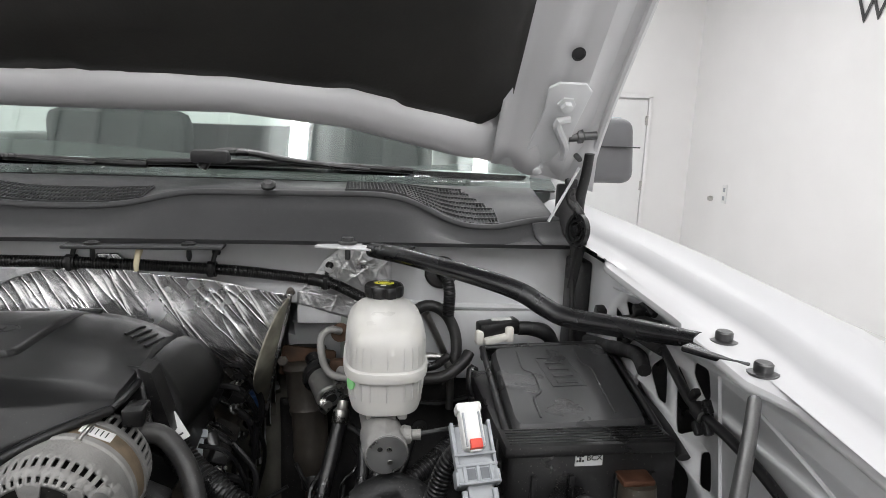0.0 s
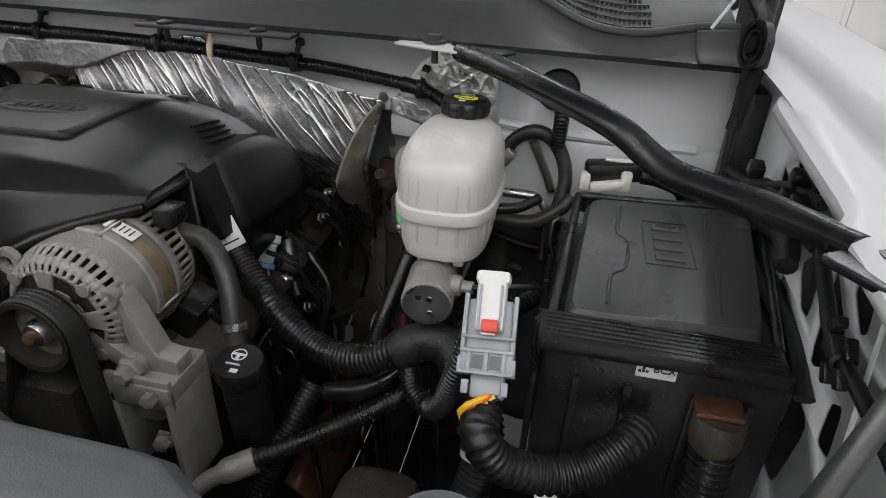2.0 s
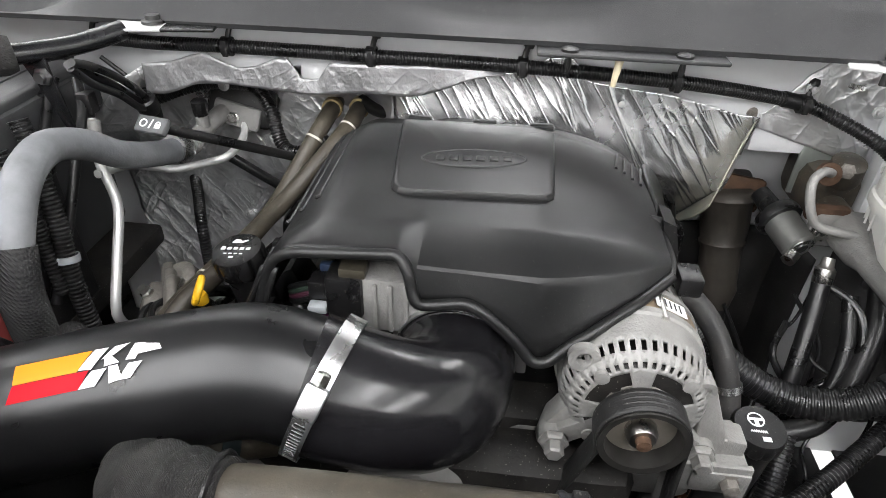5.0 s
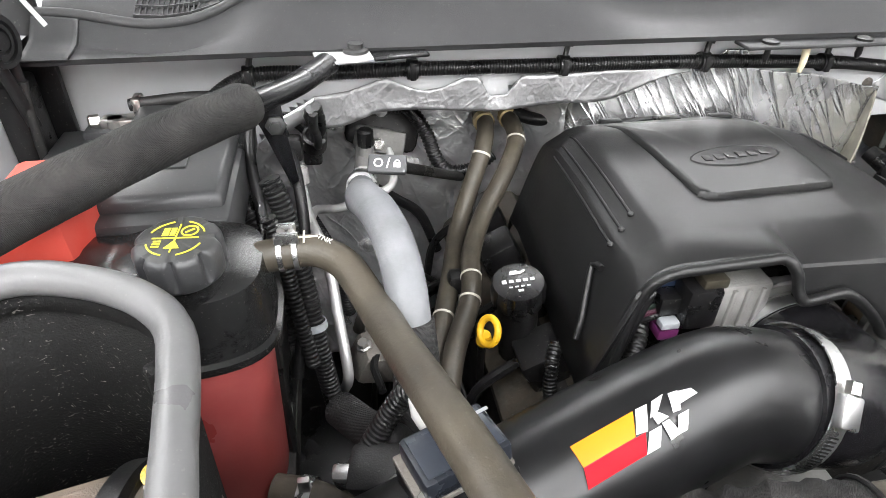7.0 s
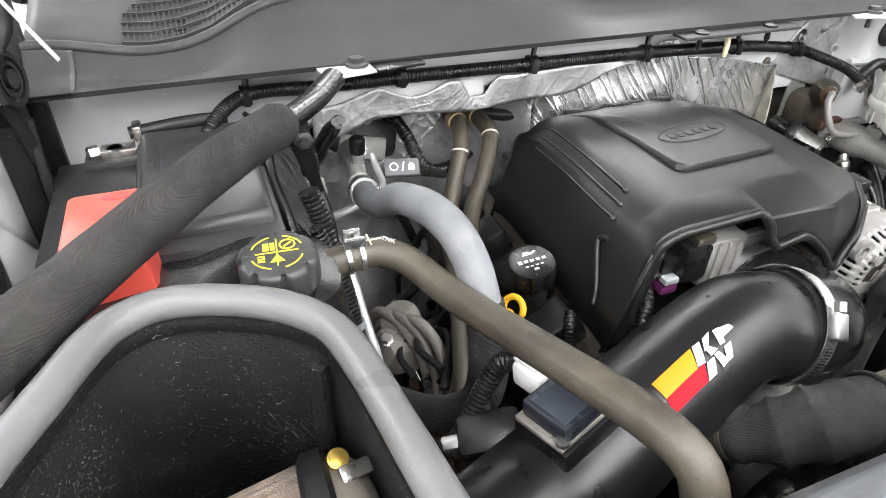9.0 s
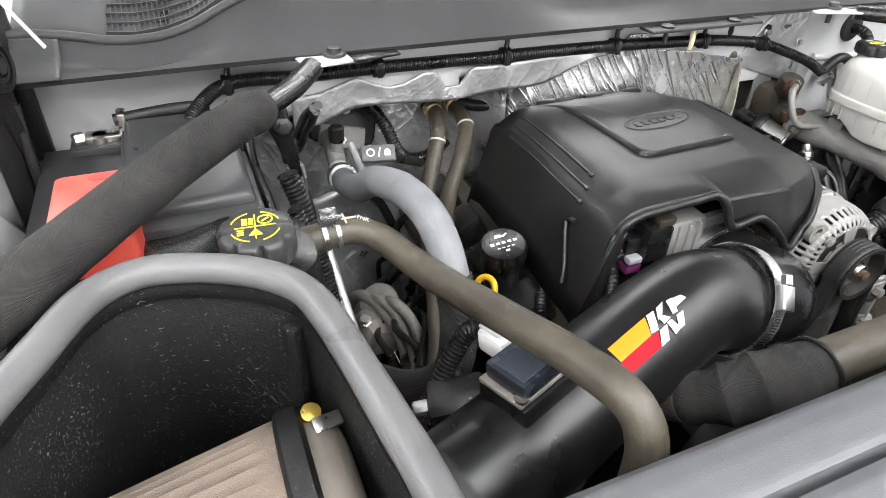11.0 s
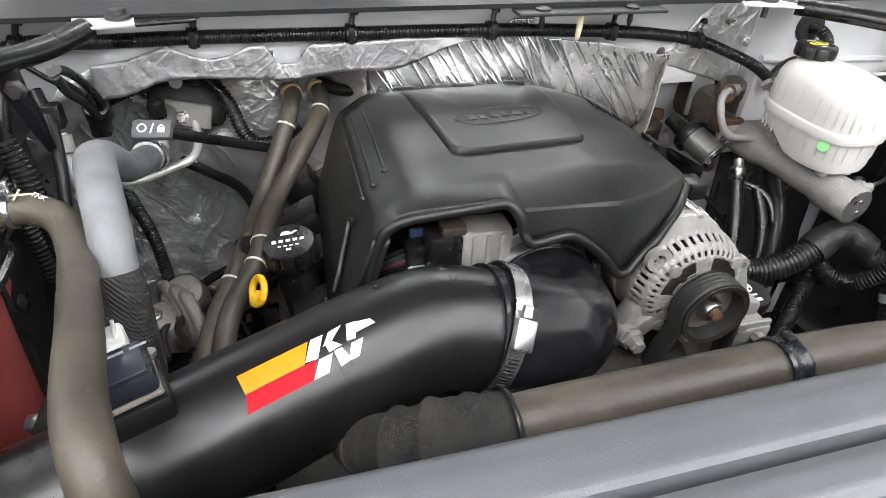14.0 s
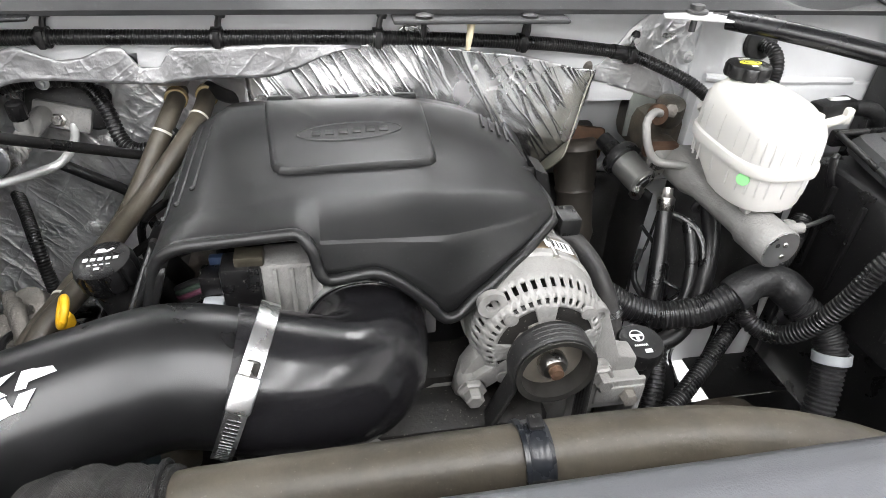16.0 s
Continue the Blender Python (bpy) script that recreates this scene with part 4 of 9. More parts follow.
def foil_y(x, z):
    """Depth of the shield: stepped back on the left, leaning back behind the engine on the right."""
    top = interp(x, FOIL_TOP)
    left = 0.034 + 0.095 * ease((top - 0.012 - z) / 0.05) + (0.018 * ease((1.10 - z) / 0.15) if x < -0.27 else 0.0)
    drop = max(0.0, top - 0.012 - z)
    right = 0.040 + 0.022 * ease((x - 0.1) / 0.2) - 0.008 * ease(drop / 0.08) + 0.82 * max(0.0, drop - 0.09)
    return left + (right - left) * ease((x + 0.20) / 0.09)


def foil_border(z):
    """The shield's right border, which slants towards the engine below."""
    return 0.32 - 0.235 * max(0.0, 1.202 - z)


def foil_fn(u, v):
    x = -0.60 + 0.92 * u
    top = interp(x, FOIL_TOP)
    low = 0.72 + 0.22 * ease((x + 0.20) / 0.09)
    z = top - (top - low) * v ** 1.1
    if x > 0.1:
        x = 0.1 + (x - 0.1) * (foil_border(z) - 0.1) / 0.22
    return Vector((x, foil_y(x, z) + crinkle(x, z) * min(1, 8 * v + 0.1), z))


def foil_patch(u, v):
    x = 0.326 + 0.146 * u
    top, low = interp(x, FOIL_TOP), 1.190 - 0.045 * u
    z = top - (top - low) * v
    return Vector((x, 0.079 + 0.5 * crinkle(x, z), z))


foil = thing("heat_shield", (0, 0.08, 0.72), "crinkled silver foil heat shield over the firewall", "heat shield")
part("foil", sheet(lambda u, v: foil_fn(u * 0.50, v), 92, 90), FOIL_DULL, foil, "crumpled dull foil", thick=0.002)
part("creased_foil", sheet(lambda u, v: foil_fn(0.50 + u * 0.50, v), 86, 90), FOIL, foil, "tightly creased bright foil", thick=0.002)
part("foil_patch", sheet(foil_patch, 30, 30), FOIL_DULL, foil, "upper corner of foil", thick=0.002)
part("flange", sheet(lambda u, v: (lambda x: (lambda t, b: Vector((x, 0.028 - 0.004 * v + 0.6 * crinkle(x, t - (t - b) * v), t - (t - b) * v)))(interp(x, FOIL_TOP) + 0.003, (lambda b0, k: b0 + (interp(x, FOIL_TOP) + 0.001 - b0) * k)(1.2185 + 0.003 * math.sin(x * 31) - 0.012 * ease((-0.38 - x) / 0.06), ease((x + 0.13) / 0.13))))(-0.46 + 0.46 * u), 120, 8), FOIL_FLANGE, foil, "dull stamped foil flange with notches", thick=0.002)
part("lower_panel", sheet(lambda u, v: (lambda x, z: Vector((x, firewall_at((x + 0.77) / 1.54, (1.298 - z) / 0.70).y - 0.012 - 0.004 * math.sin(40 * x), z)))(-0.06 + 0.365 * u, 1.055 - 0.03 * math.sin(9 * u) - 0.40 * v), 40, 20), mat("olive_dust", (0.13, 0.125, 0.105), 0.7, 0.1, vary=0.35, scale=22, bump=0.5, grain=200), foil, "dusty olive lower panel", thick=0.002)
part("toe_foil", sheet(lambda u, v: (lambda x, z: Vector((x, firewall_at((x + 0.77) / 1.54, (1.298 - z) / 0.70).y - 0.012 + 2.0 * crinkle(x, z), z)))(0.30 + 0.17 * u, 1.035 - 0.012 * math.sin(8 * u) - 0.10 * v), 34, 20), FOIL_DULL, foil, "crumpled foil below the booster", thick=0.002)
for x, y, z in ((0.145, 0.046, 1.222), (0.375, 0.074, 1.245), (0.462, 0.074, 1.220), (-0.38, 0.078, 1.20)):
    part("stud_washer", lathe([(0.0, 0.0), (0.008, 0), (0.008, 0.0015), (0.004, 0.002), (0.004, 0.007), (0.0, 0.0075)], (x, y, z), (0, -1, 0.1), 20), FELT, foil, "dull steel stud washer")


def leaf_at(u, v):
    """A loose lip of foil along the right border, straight on one side and bulging on the other."""
    z = 1.204 - 0.219 * v
    x = foil_border(z) - 0.004
    w = (0.004 + 0.046 * math.sin(math.pi * min(1, v * 1.03)) ** 0.8) * u
    return Vector((x - 0.46 * w, foil_y(x, z) - 0.004 - 0.89 * w, z + 0.004 * math.sin(9 * v) * u))


part("edge_strip", sheet(leaf_at, 8, 26), mat("olive_edge", (0.27, 0.26, 0.21), 0.4, 0.1, vary=0.35, scale=40), foil, "loose leaf-shaped edge of the shield", thick=0.002)
# A bluish reflection in the foil, put in as a coloured patch.
part("blue_reflection", sheet(lambda u, v: (lambda x, z: Vector((x, foil_y(x, z) - 0.006, z)))(0.240 + 0.018 * u, 1.010 - 0.034 * v), 4, 4), BLUE_REFLECTION, foil, "bluish reflection painted on the foil", thick=0.002)
part("edge_screw", lathe([(0.007, 0), (0.007, 0.003), (0.004, 0.009)], (0.316, 0.080, 1.206), (0, -0.5, 0.8), 8), DUSTY_CAST, foil)

# ---------------------------------------------------------------- front: radiator cover
def front_fn(u, v):
    x = -0.62 + 1.13 * u
    prof = [(-0.558, 1.16), (-0.558, 1.230), (-0.562, 1.246), (-0.570, 1.2565), (-0.584, 1.2615), (-0.602, 1.2625), (-0.6060, 1.2610), (-0.6080, 1.2470), (-0.6105, 1.2465), (-0.6130, 1.2605), (-0.620, 1.264), (-0.631, 1.264), (-0.6370, 1.2610), (-0.6410, 1.2500), (-0.6460, 1.2495), (-0.80, 1.2500), (-0.95, 1.24), (-0.98, 1.20), (-0.985, 1.0)]
    k = v * (len(prof) - 1)
    i = min(int(k), len(prof) - 2)
    a, b = prof[i], prof[i + 1]
    f = k - i
    y, z = a[0] + (b[0] - a[0]) * f, a[1] + (b[1] - a[1]) * f
    e = ease((x - 0.425) / 0.085)
    return Vector((x, y - 0.05 * e, z - 0.022 * e * e - 0.003 * (x / 0.6) ** 2))


rc = thing("radiator_cover", (0, -0.75, 1.0), "smooth grey plastic radiator cover with shallow ridges", "radiator cover")
part("cover", sheet(front_fn, 60, 72), COVER_GREY, rc, thick=0.004)
for px in (-0.421, -0.080, 0.261):
    part("push_pin", lathe([(0.0135, -0.001), (0.0130, 0.001), (0.0115, 0.0016), (0.0105, 0.0002), (0.0075, 0.0002), (0.007, 0.0022), (0.0055, 0.0028), (0.002, 0.0028)], (px, -0.658, 1.2495), (0, 0, 1), 24), COVER_GREY, rc, "round grey push pin")
solid("radiator", rbox((0.0, -0.60, 0.82), (1.15, 0.07, 0.70), 0.01), DARK, "dark radiator core and fan shroud behind the cover", "radiator")
solid("front_crossmember", rbox((0, -0.88, 0.62), (1.5, 0.12, 0.14), 0.02), BLACK, "black steel front crossmember bar", "crossmember")
cap = thing("washer_cap", (0.546, -0.563, 1.10), "grey washer-fluid cap with a raised windscreen symbol", "cap")
WC, WA = Vector((0.542, -0.568, 1.243)), (0, 0.05, 1)
mm = basis(WC, WA)
part("lid", lathe([(0.0, -0.010), (0.0195, -0.010), (0.0205, -0.006), (0.0205, 0.0), (0.019, 0.002), (0.0, 0.003)], WC, WA, 36), COVER_GREY, cap)
part("hinge_tab", rbox(WC + Vector((-0.024, 0, -0.004)), (0.016, 0.014, 0.008), 0.003), COVER_GREY, cap)
part("neck", lathe([(0.015, -0.16), (0.017, -0.010)], WC, WA, 20), GREY_PLASTIC, cap)
part("symbol", prism(band(0.009, 0.0105, 25, 155), 0.002, 0.0038, mm), BLACK, cap)
for k in range(4):
    part("symbol_bar", prism([(-0.008 + 0.0045 * k, -0.010), (-0.006 + 0.0045 * k, -0.010), (-0.006 + 0.0045 * k, -0.003), (-0.008 + 0.0045 * k, -0.003)], 0.002, 0.0038, mm), BLACK, cap)

mtp = thing("toe_mat", (0.46, 0.05, 0.85), "greasy dark sound mat on the lower firewall", "mat")
part("mat", sheet(lambda u, v: Vector((0.475 + 0.23 * u, 0.058 - 0.05 * v * v + 0.006 * noise.noise(Vector((u * 7, v * 5, 1))), 1.085 - 0.34 * v)), 24, 20), RUBBER, mtp, thick=0.004)
part("low_mat", sheet(lambda u, v: (lambda x, z: Vector((x, firewall_at((x + 0.77) / 1.54, (1.298 - z) / 0.70).y - 0.016 + 0.004 * noise.noise(Vector((u * 7, v * 5, 4))), z)))(0.285 + 0.195 * u, 0.985 - 0.37 * v), 24, 24), RUBBER, mtp, "dark lower mat", thick=0.004)
part("seam", tube([(0.485, 0.050, 1.04), (0.55, 0.045, 1.03), (0.64, 0.045, 1.05)], 0.005, 8), BLACK, mtp)
for x, z in ((0.52, 1.0), (0.61, 0.96)):
    part("fixing", lathe([(0.012, 0), (0.012, 0.002), (0.005, 0.004), (0.005, 0.010)], (x, 0.045 - 0.02, z), (0, -1, 0), 14), STEEL_DARK, mtp)


# ---------------------------------------------------------------- engine cover
ZP = [(-0.186, 1.190), (-0.160, 1.2070), (-0.150, 1.2105), (-0.130, 1.2118), (-0.115, 1.212), (0.04, 1.212), (0.08, 1.206), (0.11, 1.199), (0.135, 1.191), (0.165, 1.176)]
# front lip, the fold above it and the crease where the flat top ends
YF = [(-0.186, -0.288), (-0.074, -0.297), (-0.064, -0.305), (-0.058, -0.312), (-0.017, -0.310), (0.047, -0.317), (0.09, -0.301), (0.13, -0.272), (0.165, -0.233)]
ZF = [(-0.186, 1.186), (-0.176, 1.196), (-0.160, 1.201), (-0.078, 1.211), (-0.070, 1.208), (-0.064, 1.198), (-0.060, 1.180), (-0.054, 1.174), (-0.045, 1.174), (-0.017, 1.178), (0.005, 1.167), (0.030, 1.142), (0.039, 1.130), (0.046, 1.126), (0.056, 1.126), (0.063, 1.131), (0.075, 1.141), (0.1, 1.155), (0.13, 1.164), (0.165, 1.166)]
YL = [(-0.186, -0.284), (-0.075, -0.292), (-0.062, -0.303), (0.0, -0.300), (0.05, -0.294), (0.11, -0.268), (0.145, -0.243), (0.165, -0.226)]
ZL = [(-0.186, 1.189), (-0.176, 1.200), (-0.160, 1.2045), (-0.075, 1.2135), (-0.066, 1.210), (-0.058, 1.203), (0.0, 1.199), (0.05, 1.194), (0.11, 1.186), (0.145, 1.180), (0.165, 1.1735)]
CREASE = [(-0.186, -0.248), (-0.11, -0.250), (-0.05, -0.244), (0.02, -0.246), (0.06, -0.243), (0.11, -0.232), (0.165, -0.204)]
COLS = [-0.186, -0.179, -0.172, -0.160, -0.15, -0.13, -0.115, -0.10, -0.088, -0.078, -0.074, -0.070, -0.067, -0.064, -0.061, -0.058, -0.054, -0.045, -0.03, -0.015, 0.0, 0.015, 0.03, 0.039, 0.046, 0.056, 0.063, 0.075, 0.085, 0.095, 0.11, 0.125, 0.135, 0.145, 0.155, 0.165]


def cover_z(x, y):
    """Height of the cover's flat top, which dips a little towards the rear."""
    return interp(x, ZP) - 0.012 * ease((y + 0.05) / 0.06) + 0.003 * math.sin(math.pi * min(1, max(0, (y + 0.2) / 0.2)))


ecov = thing("engine_cover", (-0.02, -0.15, 1.07), "matte black plastic engine cover with a moulded badge", "engine cover")
bm = bmesh.new()


def cover_column(x):
    """Points of the cover's top at one x, from the front lip to the rear edge."""
    lip = Vector((x, interp(x, YF), interp(x, ZF)))
    fold = Vector((x, interp(x, YL), interp(x, ZL)))
    yc = max(interp(x, CREASE), fold.y + 0.016)
    crest = Vector((x, yc, cover_z(x, yc)))
    yb = 0.002 + 0.010 * ease((x + 0.19) / 0.3)
    out = [lip.lerp(fold, f) for f in (0.0, 0.3, 0.6, 0.85, 0.95)] + [fold.lerp(crest, f) + Vector((0, 0, 0.0016 * math.sin(math.pi * f))) for f in (0.04, 0.12, 0.35, 0.65, 0.88, 0.97)]
    return out + [Vector((x, yc + (yb - yc) * f, cover_z(x, yc + (yb - yc) * f))) for f in [0.012, 0.04] + [k / 20 for k in range(2, 21)]]


columns = [cover_column(x) for x in COLS]
rows_n = len(columns[0])
grid = []
for j in range(rows_n):
    row = []
    p0 = columns[0][j]
    for k, (dx, dz) in enumerate(((-0.054, -0.108), (-0.039, -0.074), (-0.024, -0.040), (-0.011, -0.014), (-0.004, -0.004))):
        v = max(0, (p0.y + 0.284) / 0.284)
        yy = p0.y - (0.02 * (1 - k / 5) * (1 - v) ** 2)
        row.append(Vector((p0.x + dx * (1 - 0.35 * v), yy, p0.z + dz)))
    row += [c[j].copy() for c in columns]
    p1 = columns[-1][j]
    w = ease((p1.y + 0.148) / 0.012)
    for dx, dz in ((0.010, -0.020), (0.026, -0.055), (0.042, -0.090), (0.050, -0.125)):
        row.append(Vector((p1.x + dx * w + 0.001, p1.y, p1.z + dz * w - 0.004)))
    grid.append(row)
# the top narrows towards the rear on the right
for row in grid:
    for p in row:
        if p.x > 0.10:
            p.x -= (min(p.x, 0.165) - 0.10) * 0.08 * ease((p.y + 0.15) / 0.14)
back = [p + Vector((0, 0.012, -0.035)) for p in grid[-1]]
rings(bm, grid + [back], closed=False, caps=False)
part("shell", bm, COVER, ecov, thick=0.0035, sharp=17)
front = [Vector((x, interp(x, YF) - 0.001, interp(x, ZF))) for x in COLS]
left_leg = [Vector((-0.210, -0.300, 1.105)), Vector((-0.203, -0.297, 1.13)), Vector((-0.195, -0.292, 1.165))]
part("front_pillar", sheet(lambda u, v: Vector((-0.242 + 0.046 * v + (0.028 - 0.012 * v) * u, -0.304 + 0.012 * v - 0.002 * u, 1.074 + 0.108 * v + 0.010 * u * (1 - v))), 6, 12), COVER, ecov, "front left pillar of the cover", thick=0.004)
part("front_lip", tube(left_leg + [p + Vector((0, -0.002, 0)) for p in front], 0.0050, 12, 0.004), COVER, ecov, "rolled front edge")
part("right_lip", tube([front[-1], (0.170, -0.205, 1.168), (0.167, -0.15, 1.165), (0.15, -0.10, 1.16)], 0.004, 8, 0.006), COVER, ecov)


def raised(outline, height, m=None):
    """A raised plate that follows the cover's top."""
    b = bmesh.new()
    cx, cy = sum(p[0] for p in outline) / len(outline), sum(p[1] for p in outline) / len(outline)
    loops = []
    for k, (shrink, h) in enumerate(((1.0, -0.001), (0.992, height * 0.25), (0.965, height * 0.85), (0.95, height), (0.9, height), (0.6, height), (0.3, height), (0.02, height))):
        loops.append([Vector((cx + (x - cx) * shrink, cy + (y - cy) * shrink, cover_z(cx + (x - cx) * shrink, cy + (y - cy) * shrink) + h * (1 - 0.75 * ease((cy + (y - cy) * shrink + 0.10) / 0.10)))) for x, y in outline])
    rings(b, loops)
    return b


def dense(poly, n=8):
    out = []
    for (a, b), (c, d) in zip(poly, poly[1:] + poly[:1]):
        out += [(a + (c - a) * k / n, b + (d - b) * k / n) for k in range(n)]
    return out


part("top_panel", raised(dense([(-0.1005, -0.186), (-0.0985, -0.195), (-0.093, -0.201), (-0.084, -0.204), (0.040, -0.198), (0.050, -0.195), (0.0555, -0.188), (0.0570, -0.178), (0.064, -0.004), (-0.117, -0.004)]), 0.0062), COVER, ecov, "raised centre panel")
part("badge_ring", sheet(lambda u, v: (lambda a, k: Vector((-0.024 + 0.054 * k * math.cos(a), -0.134 + 0.020 * k * math.sin(a) + 0.10 * 0.054 * k * math.cos(a), cover_z(-0.024, -0.134) + 0.0060 + 0.0012 * math.sin(math.pi * v))))(u * 2 * math.pi, 0.94 + 0.06 * v), 60, 4), COVER, ecov, "moulded oval badge")
for k in range(6):
    cx = -0.058 + 0.0135 * k
    cy = -0.134 + 0.10 * (cx + 0.024)
    part("badge_bar", rbox((cx, cy, cover_z(cx, cy) + 0.0063), (0.009, 0.011, 0.0018), 0.0008), COVER, ecov)
for x, y, zr in ((-0.193, -0.221, -0.0075), (-0.181, -0.214, 0.0), (-0.168, -0.202, 0.0)):
    part("rib", tube([(x + 0.0002 * j, y + 0.0145 * j, cover_z(max(x, -0.186), y + 0.0145 * j) + zr + 0.0004) for j in range(13)], 0.0017, 8), COVER, ecov)
    part("rib_end", lathe([(0.0, 0.0), (0.0032, 0.0), (0.0032, 0.0016), (0.0022, 0.0028), (0.0, 0.003)], (x, y - 0.001, cover_z(max(x, -0.186), y) + zr - 0.0002), (-0.3, 0, 1), 14), COVER, ecov, "small worn nub")
part("wall_ridge", tube([(-0.2040, -0.236, 1.166), (-0.2055, -0.223, 1.163), (-0.2100, -0.227, 1.153), (-0.2175, -0.242, 1.137), (-0.2245, -0.256, 1.121), (-0.2305, -0.264, 1.107)], 0.0034, 10), COVER, ecov, "raised bent ridge on the side wall")


def leg_at(u, v):
    return Vector((0.146 + 0.036 * v + (0.046 - 0.026 * v) * (u - 0.5), -0.154 - 0.030 * v - 0.004 * u, 1.186 - 0.086 * v - 0.004 * u))


for k in range(4):
    part("louvre", tube([(lambda x, y: Vector((x, y, cover_z(x, y) + 0.0004)))(0.128 + 0.009 * k + 0.0020 * j, -0.084 - 0.004 * k + 0.012 * j) for j in range(5)], 0.0018, 8), COVER, ecov, "thin moulded louvre")
part("side_leg", sheet(leg_at, 6, 14), COVER, ecov, "black side leg of the cover", thick=0.005)
# Solid black block whose colour stands for the shade in the slot.
part("slot_shade_block", prism([(0.168, 1.182), (0.182, 1.176), (0.203, 1.098), (0.188, 1.092)], 0, 0.035, Matrix(((1, 0, 0, 0), (0, 0, -1, -0.128), (0, 1, 0, 0), (0, 0, 0, 1)))), BLACK, ecov, "black block for the shaded slot behind the leg")
SKIRT_A = [(0.170, -0.122, 1.175), (0.171, -0.06, 1.174), (0.178, 0.0, 1.165), (0.205, 0.04, 1.135)]
SKIRT_B = [(0.206, -0.130, 1.085), (0.214, -0.08, 1.085), (0.222, -0.02, 1.087), (0.222, 0.03, 1.090)]
top_row, low_row = catmull(SKIRT_A, 0.02), catmull(SKIRT_B, 0.02)
n_row = min(len(top_row), len(low_row))
part("side_skirt", sheet(lambda u, v: top_row[min(n_row - 1, round(u * (n_row - 1)))].lerp(low_row[min(n_row - 1, round(u * (n_row - 1)))], v) + Vector((0.006 * math.sin(3.1 * v), 0, 0)), n_row - 1, 6), COVER, ecov, "tall side wall of the cover", thick=0.004)
part("rear_shelf", sheet(lambda u, v: Vector((0.06 + (0.075 + 0.031 * u) * v + 0.004 * u, -0.012 + 0.142 * u, 1.190 - 0.112 * u * (0.45 + 0.55 * v) - 0.040 * v * v * (1 - u))), 10, 8), COVER, ecov, "sloping rear corner of the cover", thick=0.003)
for x in (-0.10, -0.02, 0.05):
    part("rear_lug", rbox((x, 0.012, 1.198), (0.03, 0.012, 0.008), 0.003), COVER, ecov)
solid("rear_cover_bar", tube([(-0.11, 0.035, 1.178), (-0.05, 0.04, 1.19), (0.03, 0.04, 1.19), (0.10, 0.035, 1.178)], 0.010, 10, flat=0.6), BLACK, "black bar behind the engine cover", "bar")

# ---------------------------------------------------------------- the engine below
eng = thing("engine", (0, -0.1, 0.55), "dark dusty engine block with heads and brackets", "engine")
part("block", rbox((-0.03, -0.06, 0.80), (0.44, 0.48, 0.46), 0.03), DARK, eng)
part("intake_manifold", rbox((-0.03, -0.08, 1.08), (0.26, 0.34, 0.16), 0.03), BLACK, eng, "black plastic intake manifold")
for side in (1, -1):
    part("valve_cover", rbox((side * 0.19 - 0.03, -0.08, 0.985), (0.13, 0.44, 0.08), 0.02, pose(0, 0, 0, 0, side * 28, 0)), GREASE, eng, "grimy valve cover")
    for k in range(4):
        part("coil", rbox((side * 0.21 - 0.03, -0.22 + 0.095 * k, 1.04), (0.05, 0.05, 0.045), 0.006, pose(0, 0, 0, 0, side * 28, 0)), BLACK, eng)
        part("coil_lead", tube([(side * 0.235 - 0.03, -0.22 + 0.095 * k, 1.04), (side * 0.28 - 0.03, -0.22 + 0.095 * k, 1.0), (side * 0.29 - 0.03, -0.21 + 0.095 * k, 0.93)], 0.006, 8), LOOM, eng)
part("front_case", rbox((0.0, -0.33, 0.86), (0.30, 0.07, 0.34), 0.03), DARK, eng)
part("water_pump", lathe([(0.06, 0), (0.06, 0.04), (0.045, 0.06), (0.03, 0.08)], (-0.06, -0.36, 0.98), (0, -1, 0), 28), ALU, eng, "grey cast water pump")
part("idler_pulley", lathe([(0.045, 0), (0.045, 0.025), (0.03, 0.026), (0.03, 0.01), (0.012, 0.01), (0.012, 0.028)], (0.02, -0.40, 1.00), (0, -1, 0), 32), BLACK, eng)
part("idler_bolt", lathe([(0.012, 0), (0.012, 0.008), (0.009, 0.012)], (0.02, -0.428, 1.00), (0, -1, 0), 6), STEEL, eng)
part("pump_pulley", lathe([(0.062, 0), (0.062, 0.025), (0.045, 0.026), (0.045, 0.008), (0.014, 0.008), (0.014, 0.03)], (-0.10, -0.43, 0.97), (0, -1, 0), 36), STEEL_DARK, eng)
part("pump_bolt", lathe([(0.011, 0), (0.011, 0.008), (0.008, 0.011)], (-0.10, -0.455, 0.97), (0, -1, 0), 6), STEEL, eng)
part("tension_arm", rbox((-0.03, -0.41, 0.92), (0.12, 0.03, 0.035), 0.008, pose(0, 0, 0, 0, 25, 0)), ALU, eng)
part("throttle_body", joined(lathe([(0.046, 0), (0.050, 0.006), (0.050, 0.03), (0.044, 0.034), (0.044, 0.06)], (-0.024, -0.245, 1.098), (0, -1, 0), 40), rbox((-0.085, -0.268, 1.142), (0.055, 0.035, 0.060), 0.006)), ALU, eng, "cast aluminium throttle body with its motor housing")
tb = thing("throttle_motor", (-0.11, -0.27, 1.12), "black throttle plug with a bronze clip and small wires", "plug")
part("plug", rbox((-0.126, -0.275, 1.150), (0.034, 0.03, 0.045), 0.005), BLACK, tb)
part("plug_top", rbox((-0.118, -0.277, 1.176), (0.024, 0.018, 0.010), 0.002), mat("bronze_clip", (0.09, 0.08, 0.06), 0.4, 0.5), tb)
